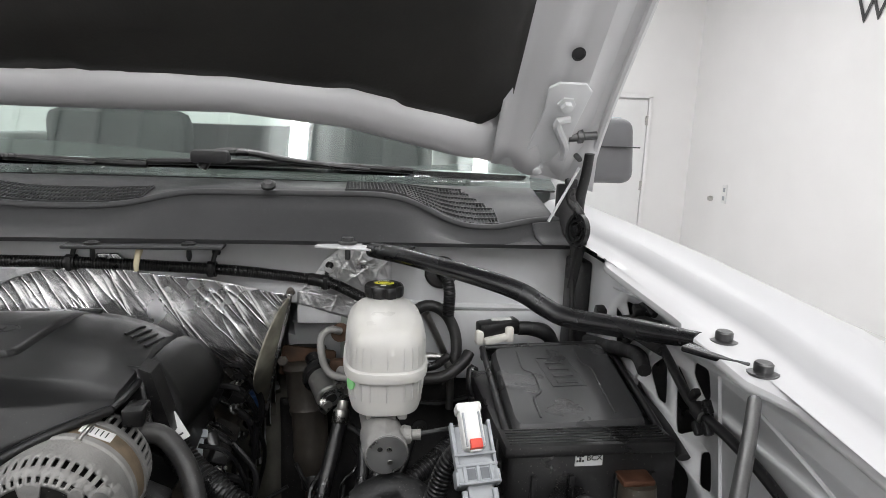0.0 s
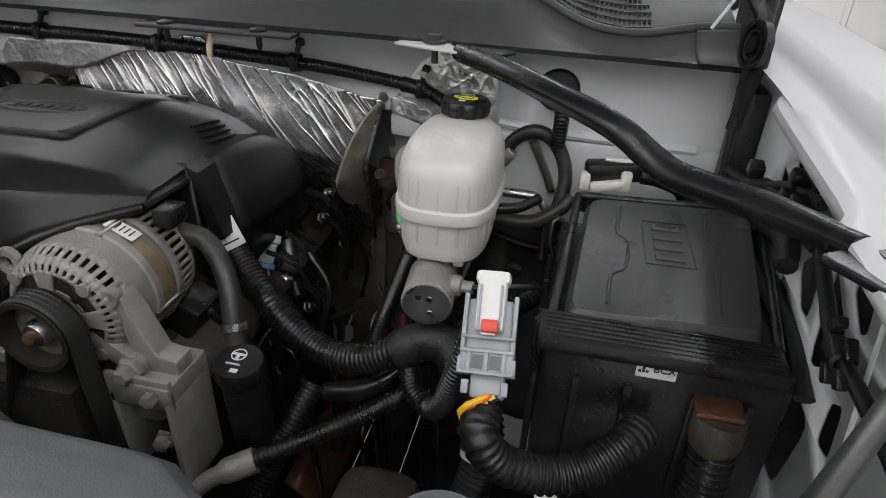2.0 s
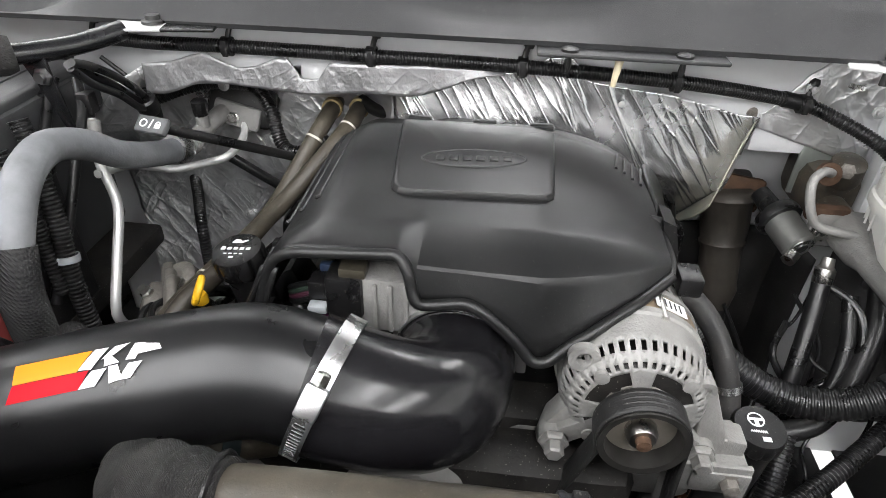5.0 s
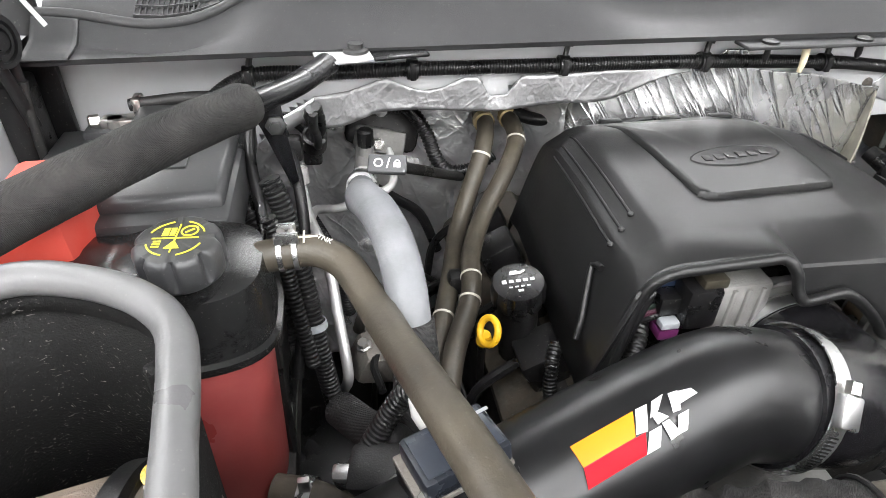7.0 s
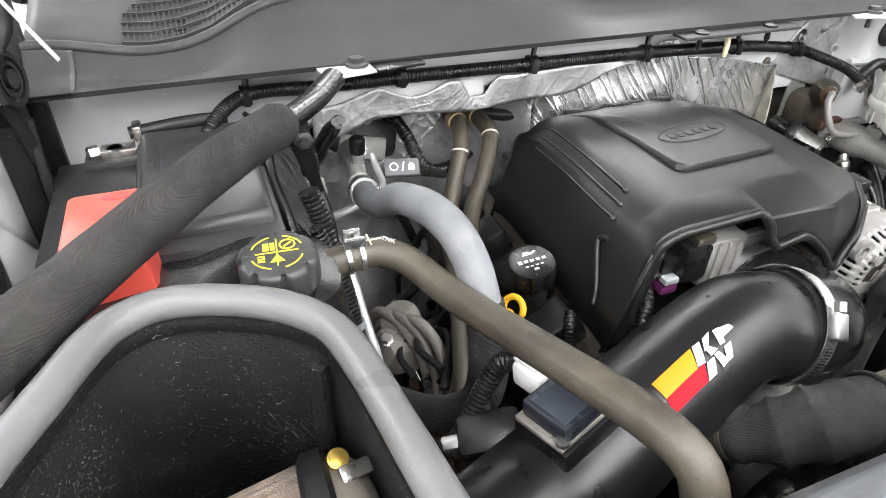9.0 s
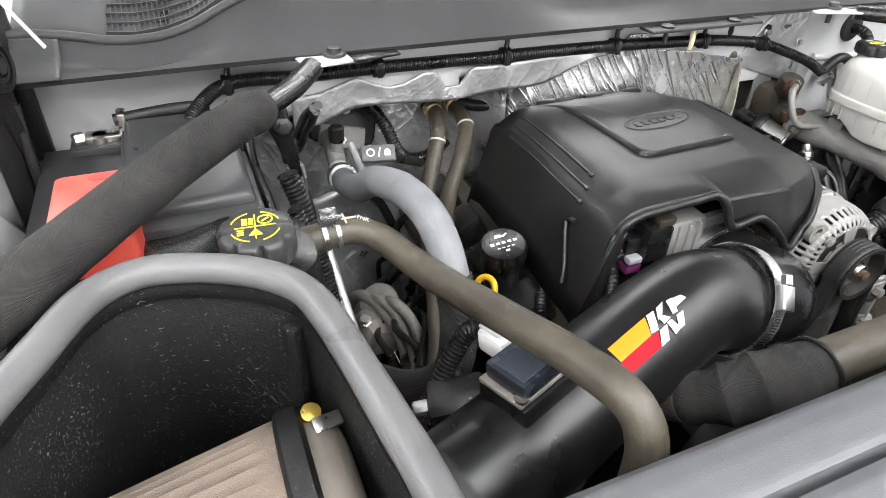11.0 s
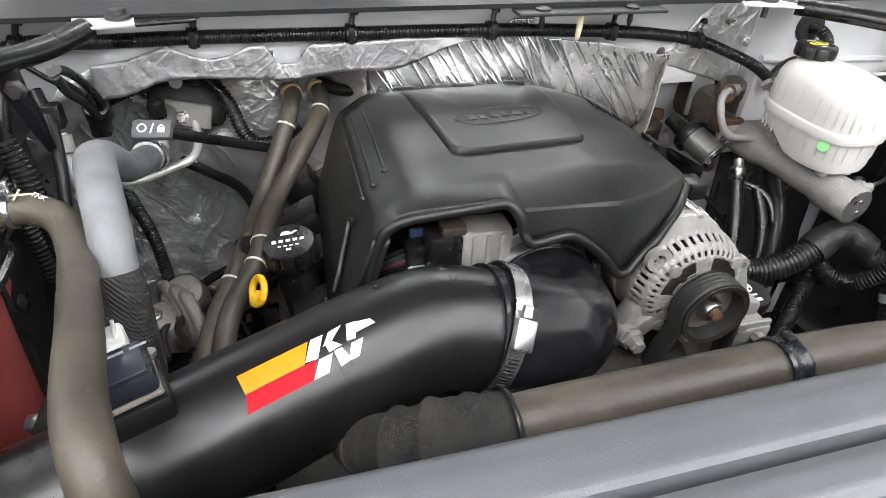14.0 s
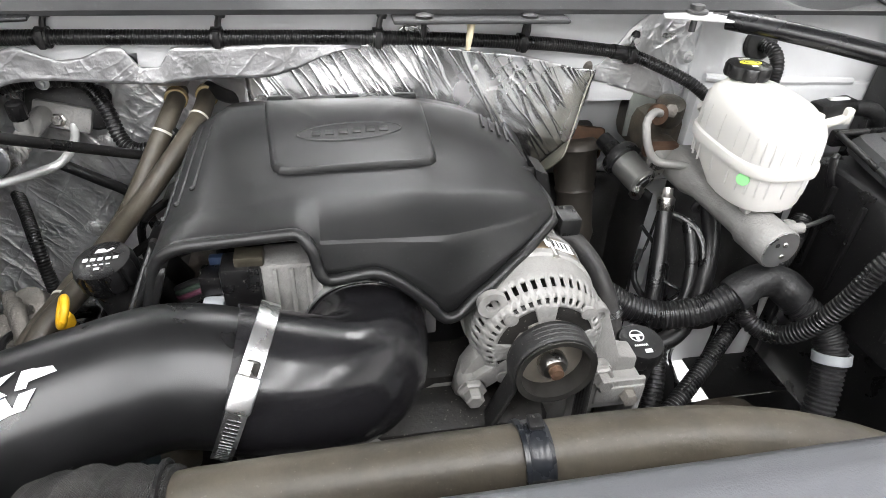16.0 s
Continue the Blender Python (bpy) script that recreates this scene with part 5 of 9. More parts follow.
for k, mt in enumerate((BLACK, mat("magenta_wire", (0.06, 0.015, 0.03), 0.5), mat("green_wire", (0.02, 0.035, 0.025), 0.5), LOOM)):
    part("wire", tube([(-0.140, -0.27 + 0.004 * k, 1.145), (-0.165, -0.275 + 0.003 * k, 1.135 + 0.004 * k), (-0.185, -0.26, 1.12 + 0.005 * k), (-0.20, -0.20, 1.09)], 0.003, 8), mt, tb)
part("loom", tube([(-0.20, -0.31, 1.09), (-0.18, -0.285, 1.115), (-0.165, -0.25, 1.12), (-0.15, -0.18, 1.11)], 0.009, 12, ribs=(0.005, 0.0012)), LOOM, tb)
part("mounting_flange", joined(rbox((-0.026, -0.262, 1.100), (0.098, 0.014, 0.100), 0.012), lathe([(0.0595, -0.272 + 0.29), (0.0615, -0.270 + 0.29), (0.0615, -0.262 + 0.29)], (-0.024, -0.29, 1.098), (0, 1, 0), 48)), ALU, tb, "cast aluminium throttle flange")
for bx, bz in ((0.016, 1.124), (-0.080, 1.128), (-0.066, 1.060), (0.020, 1.068)):
    part("bolt", lathe([(0.0095, 0), (0.0095, 0.003), (0.0065, 0.004), (0.0065, 0.011), (0.004, 0.012)], (bx, -0.272, bz), (0, -1, 0), 6), STEEL, tb, "flanged steel bolt")
for k in range(3):
    part("motor_rib", rbox((-0.098 + 0.014 * k, -0.2865, 1.142), (0.004, 0.004, 0.052), 0.001), ALU, tb)
part("wire_clip", rbox((-0.150, -0.275, 1.120), (0.020, 0.020, 0.012), 0.002), mat("magenta_clip", (0.16, 0.03, 0.12), 0.4), tb, "magenta wire clip")
part("latch", rbox((-0.152, -0.282, 1.133), (0.018, 0.012, 0.008), 0.002), GREY_PLASTIC, tb, "pale grey plug latch")
part("blue_tab", rbox((-0.146, -0.256, 1.160), (0.018, 0.008, 0.010), 0.002), mat("dull_blue", (0.035, 0.06, 0.12), 0.5), tb, "dull blue plastic tab")
part("plug_neck", rbox((-0.150, -0.268, 1.148), (0.024, 0.022, 0.020), 0.003), BLACK, tb)
part("side_plug", rbox((0.030, -0.272, 1.092), (0.012, 0.016, 0.024), 0.003), STEEL, tb, "small steel fitting")

# ---------------------------------------------------------------- alternator
AC = Vector((0.134, -0.298, 1.0955))
alt = thing("alternator", (0.13, -0.28, 1.02), "cast aluminium alternator with cooling slots and a ribbed pulley", "alternator")
part("core", lathe([(0.046, -0.035), (0.050, -0.03), (0.050, 0.085), (0.045, 0.09)], AC, (0, 1, 0), 36), DARK, alt, "dark inner windings")
part("stator_ring", lathe([(0.0575, 0.022), (0.0650, 0.024), (0.0650, 0.046), (0.0575, 0.048)], AC, (0, 1, 0), 64), mat("laminated_steel", (0.24, 0.185, 0.125), 0.5, 0.4, vary=0.3, scale=60), alt, "brown laminated stator ring")


def pierced(profile, slots, open_rows, windows=(), seg=112):
    """A turned shell with slots cut through some rows and wide windows through others."""
    b = bmesh.new()
    m = basis(AC, (0, 1, 0))
    rows = [[b.verts.new(m @ Vector((r * math.cos(2 * math.pi * k / seg), r * math.sin(2 * math.pi * k / seg), h))) for k in range(seg)] for r, h in profile]
    per = seg // slots
    for i in range(len(rows) - 1):
        for k in range(seg):
            if i in open_rows and (k % per) in (1, 2):
                continue
            if any(i == w[0] and w[1] <= 360 * k / seg <= w[2] for w in windows):
                continue
            j = (k + 1) % seg
            b.faces.new((rows[i][k], rows[i][j], rows[i + 1][j], rows[i + 1][k]))
    for v in [v for v in b.verts if not v.link_faces]:
        b.verts.remove(v)
    return b


WIN = [(i, a, a + 62) for a in (8, 98, 188, 278) for i in (1, 2)]
part("front_housing", pierced([(0.016, -0.040), (0.028, -0.039), (0.036, -0.0375), (0.0455, -0.036), (0.0490, -0.0355), (0.0540, -0.0325), (0.0600, -0.0250), (0.0635, -0.0150), (0.0645, -0.0070), (0.0645, 0.014), (0.0668, 0.016), (0.0668, 0.023), (0.058, 0.023)], 44, (4, 6), WIN, 176), ALU, alt, "cast front housing with long cooling slots", thick=0.0030)
part("rear_housing", pierced([(0.058, 0.047), (0.0668, 0.047), (0.0668, 0.053), (0.0645, 0.056), (0.0640, 0.060), (0.0632, 0.070), (0.0620, 0.082), (0.0580, 0.090), (0.050, 0.094), (0.03, 0.095)], 44, (4, 5), (), 176), ALU, alt, "cast rear housing with long cooling slots", thick=0.0030)
for k in range(4):
    a = radians(45 + 90 * k)
    part("spoke_boss", lathe([(0.0065, 0), (0.0065, 0.004), (0.003, 0.0045)], AC + Vector((0.0500 * math.cos(a), -0.034, 0.0500 * math.sin(a))), (0, -1, 0), 16), ALU, alt)
    part("through_bolt", lathe([(0.0032, 0.012), (0.0032, 0.054)], AC + Vector((0.0650 * math.cos(a + 0.5), 0.0, 0.0650 * math.sin(a + 0.5))), (0, 1, 0), 10), STEEL, alt, "steel through bolt")
for k in range(24):
    a = 2 * math.pi * k / 24
    part("fan_blade", rbox(AC + Vector((0.038 * math.cos(a), -0.030, 0.038 * math.sin(a))), (0.016, 0.008, 0.0016), 0.0003, pose(0, 0, 0, 0, -math.degrees(a), 0), seg=1), ALU, alt)
part("rear_cap", lathe([(0.058, 0.088), (0.056, 0.096), (0.03, 0.10)], AC, (0, 1, 0), 40), BLACK, alt, "black rear cap")
part("rotor_fan", lathe([(0.030, -0.036), (0.033, -0.030), (0.022, -0.028)], AC, (0, 1, 0), 40, lobes=(16, 0.006, -0.04, -0.03)), DUSTY_CAST, alt, "toothed rotor edge")
part("pulley", lathe([(0.0, -0.040), (0.012, -0.040), (0.012, -0.046), (0.029, -0.046), (0.031, -0.070), (0.0365, -0.071)] + [(0.0365 - 0.0018 * (k % 2), -0.069 + 0.0019 * k) for k in range(13)] + [(0.037, -0.044), (0.020, -0.041)], AC, (0, 1, 0), 56), mat("worn_pulley", (0.045, 0.043, 0.04), 0.4, 0.4, vary=0.2, scale=60), alt, "dark ribbed pulley")
part("pulley_web", lathe([(0.0, -0.054), (0.0292, -0.054), (0.0292, -0.048), (0.0, -0.048)], AC, (0, 1, 0), 40), mat("dusty_web", (0.26, 0.235, 0.20), 0.6, 0.4, vary=0.2, scale=50), alt, "dusty tan pulley web")
part("shaft_nut", lathe([(0.0130, -0.052), (0.0130, -0.062), (0.0105, -0.067), (0.0, -0.067)], AC, (0, 1, 0), 24), STEEL, alt, "steel shaft nut")
part("shaft_end", lathe([(0.0065, -0.064), (0.006, -0.073), (0.0, -0.074)], AC, (0, 1, 0), 16), RUST, alt, "rusty shaft end")
for (ex, ez), r, deep in (((0.084, 1.140), 0.0135, 0.007), ((0.070, 1.047), 0.0135, 0.016), ((0.197, 1.048), 0.0135, 0.016), ((0.186, 1.120), 0.009, 0.010)):
    ear = lathe([(r * 0.5, deep), (r, deep), (r, 0.0), (r * 0.5, 0.0), (r * 0.5, deep)], (ex, -0.318, ez), (0, -1, 0), 24, caps=False)
    d = Vector((AC.x - ex, 0, AC.z - ez))
    c = Vector((ex, -0.318 - deep / 2, ez)) + d * 0.36
    rbox(c, (d.length * 0.55, deep, r * 1.5), 0.003, pose(0, 0, 0, 0, -math.degrees(math.atan2(d.z, d.x)), 0), bm=ear)
    part("mounting_lug", ear, ALU, alt, "cast mounting lug")
part("side_arm", prism([(0.184, 1.128), (0.196, 1.120), (0.220, 1.060), (0.240, 1.056), (0.240, 1.030), (0.178, 1.032), (0.193, 1.06)], 0.300, 0.325, Matrix(((1, 0, 0, 0), (0, 0, -1, 0), (0, 1, 0, 0), (0, 0, 0, 1))), 0.003), ALU, alt, "cast side arm")
for bx, bz in ((0.070, 1.047), (0.197, 1.048)):
    part("mount_bolt", lathe([(0.0135, 0), (0.0135, 0.004), (0.0115, 0.006), (0.009, 0.006), (0.009, 0.015), (0.007, 0.017)], (bx, -0.334, bz), (0, -1, 0), 6), ALU, alt, "flanged steel mounting bolt")
part("label", rbox((AC.x + 0.0276, AC.y + 0.035, AC.z + 0.0592), (0.032, 0.016, 0.0012), 0.0004, pose(0, 0, 0, 0, 25, 0)), PAPER, alt, "white rating label")
for k in range(4):
    part("label_print", rbox((AC.x + 0.0226 + 0.0046 * k, AC.y + 0.035, AC.z + 0.0625 - 0.00215 * k), (0.0012, 0.010, 0.0006), 0, pose(0, 0, 0, 0, 25, 0)), BLACK_INK, alt)
part("plug", rbox((0.185, -0.222, 1.155), (0.022, 0.03, 0.02), 0.003), BLACK, alt, "black wiring plug")
belt_path = [(AC.x - 0.085, 0.93), (AC.x - 0.062, 1.00), (AC.x - 0.0355, 1.076)] + [(AC.x + 0.0382 * math.cos(radians(a)), AC.z + 0.0382 * math.sin(radians(a))) for a in range(195, -11, -10)] + [(AC.x + 0.040, 1.02), (AC.x + 0.046, 0.93)]
bel = sheet(lambda u, v: (lambda i: Vector((belt_path[i][0], AC.y - 0.068 + 0.022 * v, belt_path[i][1])))(round(u * (len(belt_path) - 1))), len(belt_path) - 1, 6)
belt = thing("drive_belt", (AC.x, AC.y - 0.057, 0.93), "black ribbed drive belt over the alternator pulley", "belt")
part("belt_back", bel, RUBBER, belt, thick=0.003)
for k in range(4):
    part("rib", tube([(AC.x + (x - AC.x) * 0.945, AC.y - 0.0645 + 0.005 * k, z - 0.0005) for x, z in belt_path[1:-1]], 0.0014, 6, 0.01), RUBBER, belt)
br = thing("alternator_bracket", (0.13, -0.31, 0.90), "cast aluminium bracket under the alternator", "bracket")
part("plate", rbox((0.216, -0.315, 1.030), (0.052, 0.065, 0.022), 0.003), ALU, br)
part("front_plate", rbox((0.208, -0.342, 1.030), (0.068, 0.006, 0.036), 0.002), ALU, br)
part("web", rbox((0.238, -0.315, 0.965), (0.007, 0.065, 0.12), 0.002), ALU, br)
part("inner_web", rbox((0.178, -0.315, 0.97), (0.007, 0.06, 0.11), 0.002), ALU, br)
part("foot", rbox((0.12, -0.30, 0.99), (0.18, 0.05, 0.05), 0.012), ALU, br)
part("left_arm", prism([(0.085, 1.100), (0.098, 1.085), (0.086, 1.035), (0.078, 1.000), (0.055, 1.000), (0.058, 1.035), (0.062, 1.060)], 0.302, 0.326, Matrix(((1, 0, 0, 0), (0, 0, -1, 0), (0, 1, 0, 0), (0, 0, 0, 1))), 0.004), ALU, br, "cast web beside the alternator")
for bx, bz in ((0.224, 1.030), (0.226, 0.975)):
    part("bolt", lathe([(0.011, 0), (0.011, 0.003), (0.008, 0.004), (0.008, 0.012), (0.006, 0.013)], (bx, -0.344, bz), (0, -1, 0), 6), DUSTY_CAST, br, "dull flanged bolt")

# ---------------------------------------------------------------- intake
TR = 0.0505
intake = thing("intake_tube", (-0.3, -0.44, 1.08), "black powder-coated intake pipe with a striped sticker", "intake pipe")
AX = [(-0.520, -0.492, 1.118), (-0.44, -0.470, 1.126), (-0.36, -0.445, 1.135), (-0.28, -0.418, 1.145), (-0.215, -0.398, 1.153), (-0.165, -0.386, 1.1565), (-0.115, -0.3855, 1.145)]
part("pipe", tube(AX, TR, 48, 0.008), TUBE_BLACK, intake)
# sticker: skewed colour blocks wrapped on the pipe
path = catmull(AX, 0.004)
frs = frames_along(path)
lens = [0.0]
for p, q in zip(path, path[1:]):
    lens.append(lens[-1] + (q - p).length)


def on_pipe(s, a, lift=0.0008):
    """A place on the pipe: s along it from its low end, a round it in degrees from the top towards the front."""
    i = min(range(len(lens)), key=lambda k: abs(lens[k] - s))
    t, sd, up = frs[i]
    zen = (Vector((0, 0, 1)) - t * t.z).normalized()
    fro = zen.cross(t)
    if fro.y > 0:
        fro = -fro
    return path[i] + t * (s - lens[i]) + (zen * math.cos(radians(a)) + fro * math.sin(radians(a))) * (TR + lift)


def wrap(corners, lift=0.0008, n=10):
    """A skewed patch on the pipe between four (s, angle) corners."""
    (s0, a0), (s1, a1), (s2, a2), (s3, a3) = corners
    return sheet(lambda u, v: on_pipe((s0 * (1 - u) + s1 * u) * (1 - v) + (s3 * (1 - u) + s2 * u) * v, (a0 * (1 - u) + a1 * u) * (1 - v) + (a3 * (1 - u) + a2 * u) * v, lift), n, n)


part("sticker_amber", wrap([(0.224, 10), (0.274, 10), (0.265, 26), (0.224, 26)]), AMBER, intake, "amber sticker block")
part("sticker_crimson", wrap([(0.224, 26.5), (0.273, 26.5), (0.266, 39.5), (0.220, 39.5)]), CRIMSON, intake, "crimson sticker block")
for c in ([(0.276, 10), (0.285, 10.5), (0.2745, 26.5), (0.266, 25)], [(0.289, 10.5), (0.299, 9.5), (0.289, 18), (0.281, 20)], [(0.283, 19), (0.288, 18.5), (0.293, 25), (0.283, 26)], [(0.302, 11), (0.309, 12), (0.303, 25), (0.297, 24)], [(0.306, 12), (0.318, 15), (0.320, 20), (0.305, 21)],
          [(0.275, 27.5), (0.285, 27.5), (0.277, 39.5), (0.266, 39.5)], [(0.286, 26.5), (0.292, 26.5), (0.295, 38), (0.286, 39.5)], [(0.299, 27), (0.308, 27), (0.300, 38.5), (0.292, 38.5)]):
    part("sticker_white", wrap(c, 0.0012, 6), WHITE_INK, intake, "white sticker block")

elb = thing("silicone_elbow", (-0.02, -0.37, 1.06), "glossy black silicone elbow between intake pipe and throttle body", "elbow hose")
part("elbow", tube([(-0.130, -0.3855, 1.149), (-0.092, -0.385, 1.137), (-0.058, -0.378, 1.124), (-0.034, -0.358, 1.112), (-0.024, -0.325, 1.102), (-0.024, -0.285, 1.098)], lambda f: 0.0540 - 0.002 * math.sin(math.pi * f), 48, 0.006), SILICONE, elb)
part("mould_line", tube([Vector((-0.118, -0.4285, 1.125)), Vector((-0.07, -0.4230, 1.112)), Vector((-0.038, -0.405, 1.092)), Vector((-0.01, -0.385, 1.078))], 0.0012, 6), SILICONE, elb)


def hose_clamp(name, c, axis, r, parent_label, width=0.013, screw_dir=(0, -0.6, 0.8)):
    """A worm-drive band with its slots and screw box."""
    cl = thing(name, c, parent_label, "hose clamp", "hose clamps")
    ax = Vector(axis).normalized()
    part("band", lathe([(r, -width / 2), (r + 0.0014, -width / 2), (r + 0.0014, width / 2), (r, width / 2)], c, ax, 56, caps=False), ALU_CLEAN, cl)
    d = Vector(screw_dir)
    d = (d - ax * d.dot(ax)).normalized()
    w = d.cross(ax)
    M = Matrix((w, ax, d)).transposed().to_4x4()
    M.translation = Vector(c) + d * (r + 0.005)
    part("screw_box", laid(rbox((0, 0, 0), (0.024, width * 1.15, 0.009), 0.002), M), ALU_CLEAN, cl)
    part("screw", lathe([(0.0045, 0), (0.0055, 0.001), (0.0055, 0.009), (0.004, 0.010)], M @ Vector((0.012, 0, 0.001)), w, 6), STEEL, cl)
    for k in range(14):
        a = 0.34 + k * 0.055
        dd = d * math.cos(a) - w * math.sin(a)
        ww = dd.cross(ax)
        m2 = Matrix((ww, ax, dd)).transposed().to_4x4()
        m2.translation = Vector(c) + dd * (r + 0.0014)
        part("slot", laid(rbox((0, 0, 0), (0.0014, width * 0.6, 0.0008), 0), m2), STEEL_DARK, cl)
    return cl


hose_clamp("hose_clamp", (-0.116, -0.3855, 1.1455), (1, -0.15, -0.38), 0.0560, "steel worm-drive clamp round the elbow hose", 0.014, (0.0, -0.75, 0.62))
hose_clamp("hose_clamp", (-0.024, -0.288, 1.098), (0.05, 1, 0.0), 0.055, "steel worm-drive clamp at the throttle body", 0.012, (1, 0.0, 0.05))
coup = thing("filter_coupler", (-0.50, -0.486, 1.06), "black rubber coupler between filter and intake pipe", "coupler hose")
part("sleeve", tube([(-0.530, -0.495, 1.117), (-0.500, -0.487, 1.120), (-0.456, -0.4745, 1.1245)], 0.0545, 40), RUBBER, coup)
hose_clamp("hose_clamp", (-0.486, -0.483, 1.1213), (1, 0.28, 0.10), 0.056, "steel clamp round the filter coupler", 0.014, (0, 0.2, 1))

# mass-air sensor on the pipe
maf = thing("airflow_sensor", on_pipe(0.11, 5), "black air-flow sensor box with a white plug on the intake pipe", "sensor")
t = (Vector(AX[3]) - Vector(AX[1])).normalized()
zen = (Vector((0, 0, 1)) - t * t.z).normalized()
zen = (zen + Vector((0, 0.15, 0))).normalized()
sd = zen.cross(t).normalized()
MM = Matrix((t, sd, zen)).transposed().to_4x4()
MM.translation = Vector((-0.392, -0.456, 1.131)) + t * 0.016 + zen * (TR + 0.012) + Vector((0, 0.004, 0))
MM = MM @ Matrix.Scale(0.84, 4)
part("pad", laid(rbox((0.002, 0, -0.016), (0.074, 0.058, 0.030), 0.004), MM), TUBE_BLACK, maf)
part("flange", laid(rbox((0.0, 0, 0.003), (0.072, 0.052, 0.005), 0.002), MM), DUSTY_CAST, maf, "pale grey gasket flange")
part("box", laid(rbox((0.002, -0.002, 0.014), (0.066, 0.048, 0.018), 0.004), MM), mat("sensor_black", (0.02, 0.023, 0.03), 0.28, vary=0.1), maf)
part("rim", laid(rbox((0.002, -0.002, 0.0235), (0.058, 0.040, 0.002), 0.001), MM), mat("sensor_lid", (0.045, 0.052, 0.066), 0.22, vary=0.1), maf)
part("plug", laid(rbox((0.008, 0.040, 0.012), (0.032, 0.034, 0.024), 0.004), MM), WHITE_PLASTIC, maf, "white wiring plug")
for k in range(3):
    part("plug_rib", laid(rbox((-0.002 + 0.010 * k, 0.045, 0.025), (0.003, 0.026, 0.003), 0.001), MM), WHITE_PLASTIC, maf)
for dx, dy in ((-0.030, -0.022), (0.034, 0.020)):
    part("screw", lathe([(0.005, 0), (0.005, 0.003), (0.002, 0.0035)], MM @ Vector((dx, dy, 0.006)), zen, 14), STEEL, maf)
for k in range(2):
    part("label_print", laid(rbox((0.014 + 0.016 * k, 0.010, 0.0247), (0.012, 0.003, 0.0004), 0), MM), GREY_PLASTIC, maf)
solid("sensor_loom", tube([MM @ Vector((0.008, 0.055, 0.012)), MM @ Vector((0.0, 0.075, 0.008)), MM @ Vector((-0.02, 0.085, -0.02)), MM @ Vector((-0.05, 0.09, -0.06)), MM @ Vector((-0.06, 0.12, -0.10))], 0.0085, 12, ribs=(0.004, 0.001)), LOOM, "black ribbed wiring loom to the air-flow sensor", "wiring loom")
valve = thing("purge_valve", (-0.42, -0.40, 1.10), "black purge valve with grey metal bracket", "valve")
part("body", laid(rbox((0, 0, 0), (0.050, 0.034, 0.030), 0.006), pose(-0.420, -0.402, 1.140, 20, -15, -20)), BLACK, valve)
part("port", tube([(-0.423, -0.397, 1.145), (-0.413, -0.372, 1.14), (-0.40, -0.35, 1.10)], 0.009, 10), BLACK, valve)
part("bracket", laid(rbox((0, 0, 0), (0.03, 0.012, 0.03), 0.003), pose(-0.440, -0.395, 1.128, 20, -15, -20)), ALU_CLEAN, valve)

# filter and its open heat-shield box
flt = thing("air_filter", (-0.62, -0.55, 1.03), "tan pleated cone air filter with a pale rubber end", "air filter")
fa, fb = Vector((-0.549, -0.482, 1.148)), Vector((-0.738, -0.482, 1.130))
b = bmesh.new()
mm = basis(fa, fb - fa)
L_f = (fb - fa).length
loops = []
for i in range(13):
    h = L_f * i / 12
    base_r = 0.0835 - 0.020 * i / 12
    loops.append([mm @ Vector(((base_r - 0.0045 * (k % 2)) * math.cos(2 * math.pi * k / 88), (base_r - 0.0045 * (k % 2)) * math.sin(2 * math.pi * k / 88), h)) for k in range(88)])
rings(b, loops)
part("pleats", b, FILTER, flt, sharp=80)
part("rubber_rim", lathe([(0.084, -0.006), (0.0875, -0.003), (0.0875, 0.009), (0.084, 0.012)], fa, fb - fa, 60), BLACK, flt, "black rim")
part("collar", lathe([(0.056, -0.029), (0.068, -0.026), (0.075, -0.020), (0.079, -0.010), (0.080, -0.006), (0.06, -0.006)], fa, fb - fa, 60), CLEAR_RUBBER, flt, "pale rubber collar")
part("tail_cap", lathe([(0.062, 0.186), (0.064, 0.19), (0.064, 0.204), (0.05, 0.21), (0.0, 0.21)], fa, fb - fa, 48), BLACK, flt, "black end cap")
part("band_tab", laid(rbox((0, 0, 0), (0.020, 0.010, 0.004), 0.0015), pose(-0.536, -0.452, 1.2225, 25, 10, 15)), STEEL, flt, "steel band tab")
part("band_screw", lathe([(0.0065, 0), (0.0065, 0.004), (0.002, 0.005)], (-0.544, -0.440, 1.219), (0.1, -0.3, 0.95), 18), BRASS, flt, "brass screw head")

RIM = [(-0.775, -0.64, 1.272), (-0.745, -0.525, 1.276), (-0.708, -0.442, 1.278), (-0.684, -0.396, 1.278), (-0.664, -0.358, 1.278), (-0.645, -0.340, 1.278), (-0.620, -0.334, 1.278), (-0.583, -0.345, 1.278), (-0.552, -0.364, 1.278), (-0.531, -0.390, 1.278), (-0.522, -0.425, 1.278), (-0.516, -0.470, 1.278), (-0.511, -0.51, 1.277), (-0.506, -0.555, 1.275), (-0.503, -0.66, 1.270)]
airbox = thing("air_box", (-0.64, -0.5, 0.98), "open black heat-shield box round the air filter with rubber edge trim", "air box")
part("rubber_trim", tube(RIM, 0.0105, 16, 0.01, wobble=0.05), TRIM_RUBBER, airbox, "thick grey-black rubber edge trim")
rim_path = catmull(RIM, 0.012)
bmw = bmesh.new()
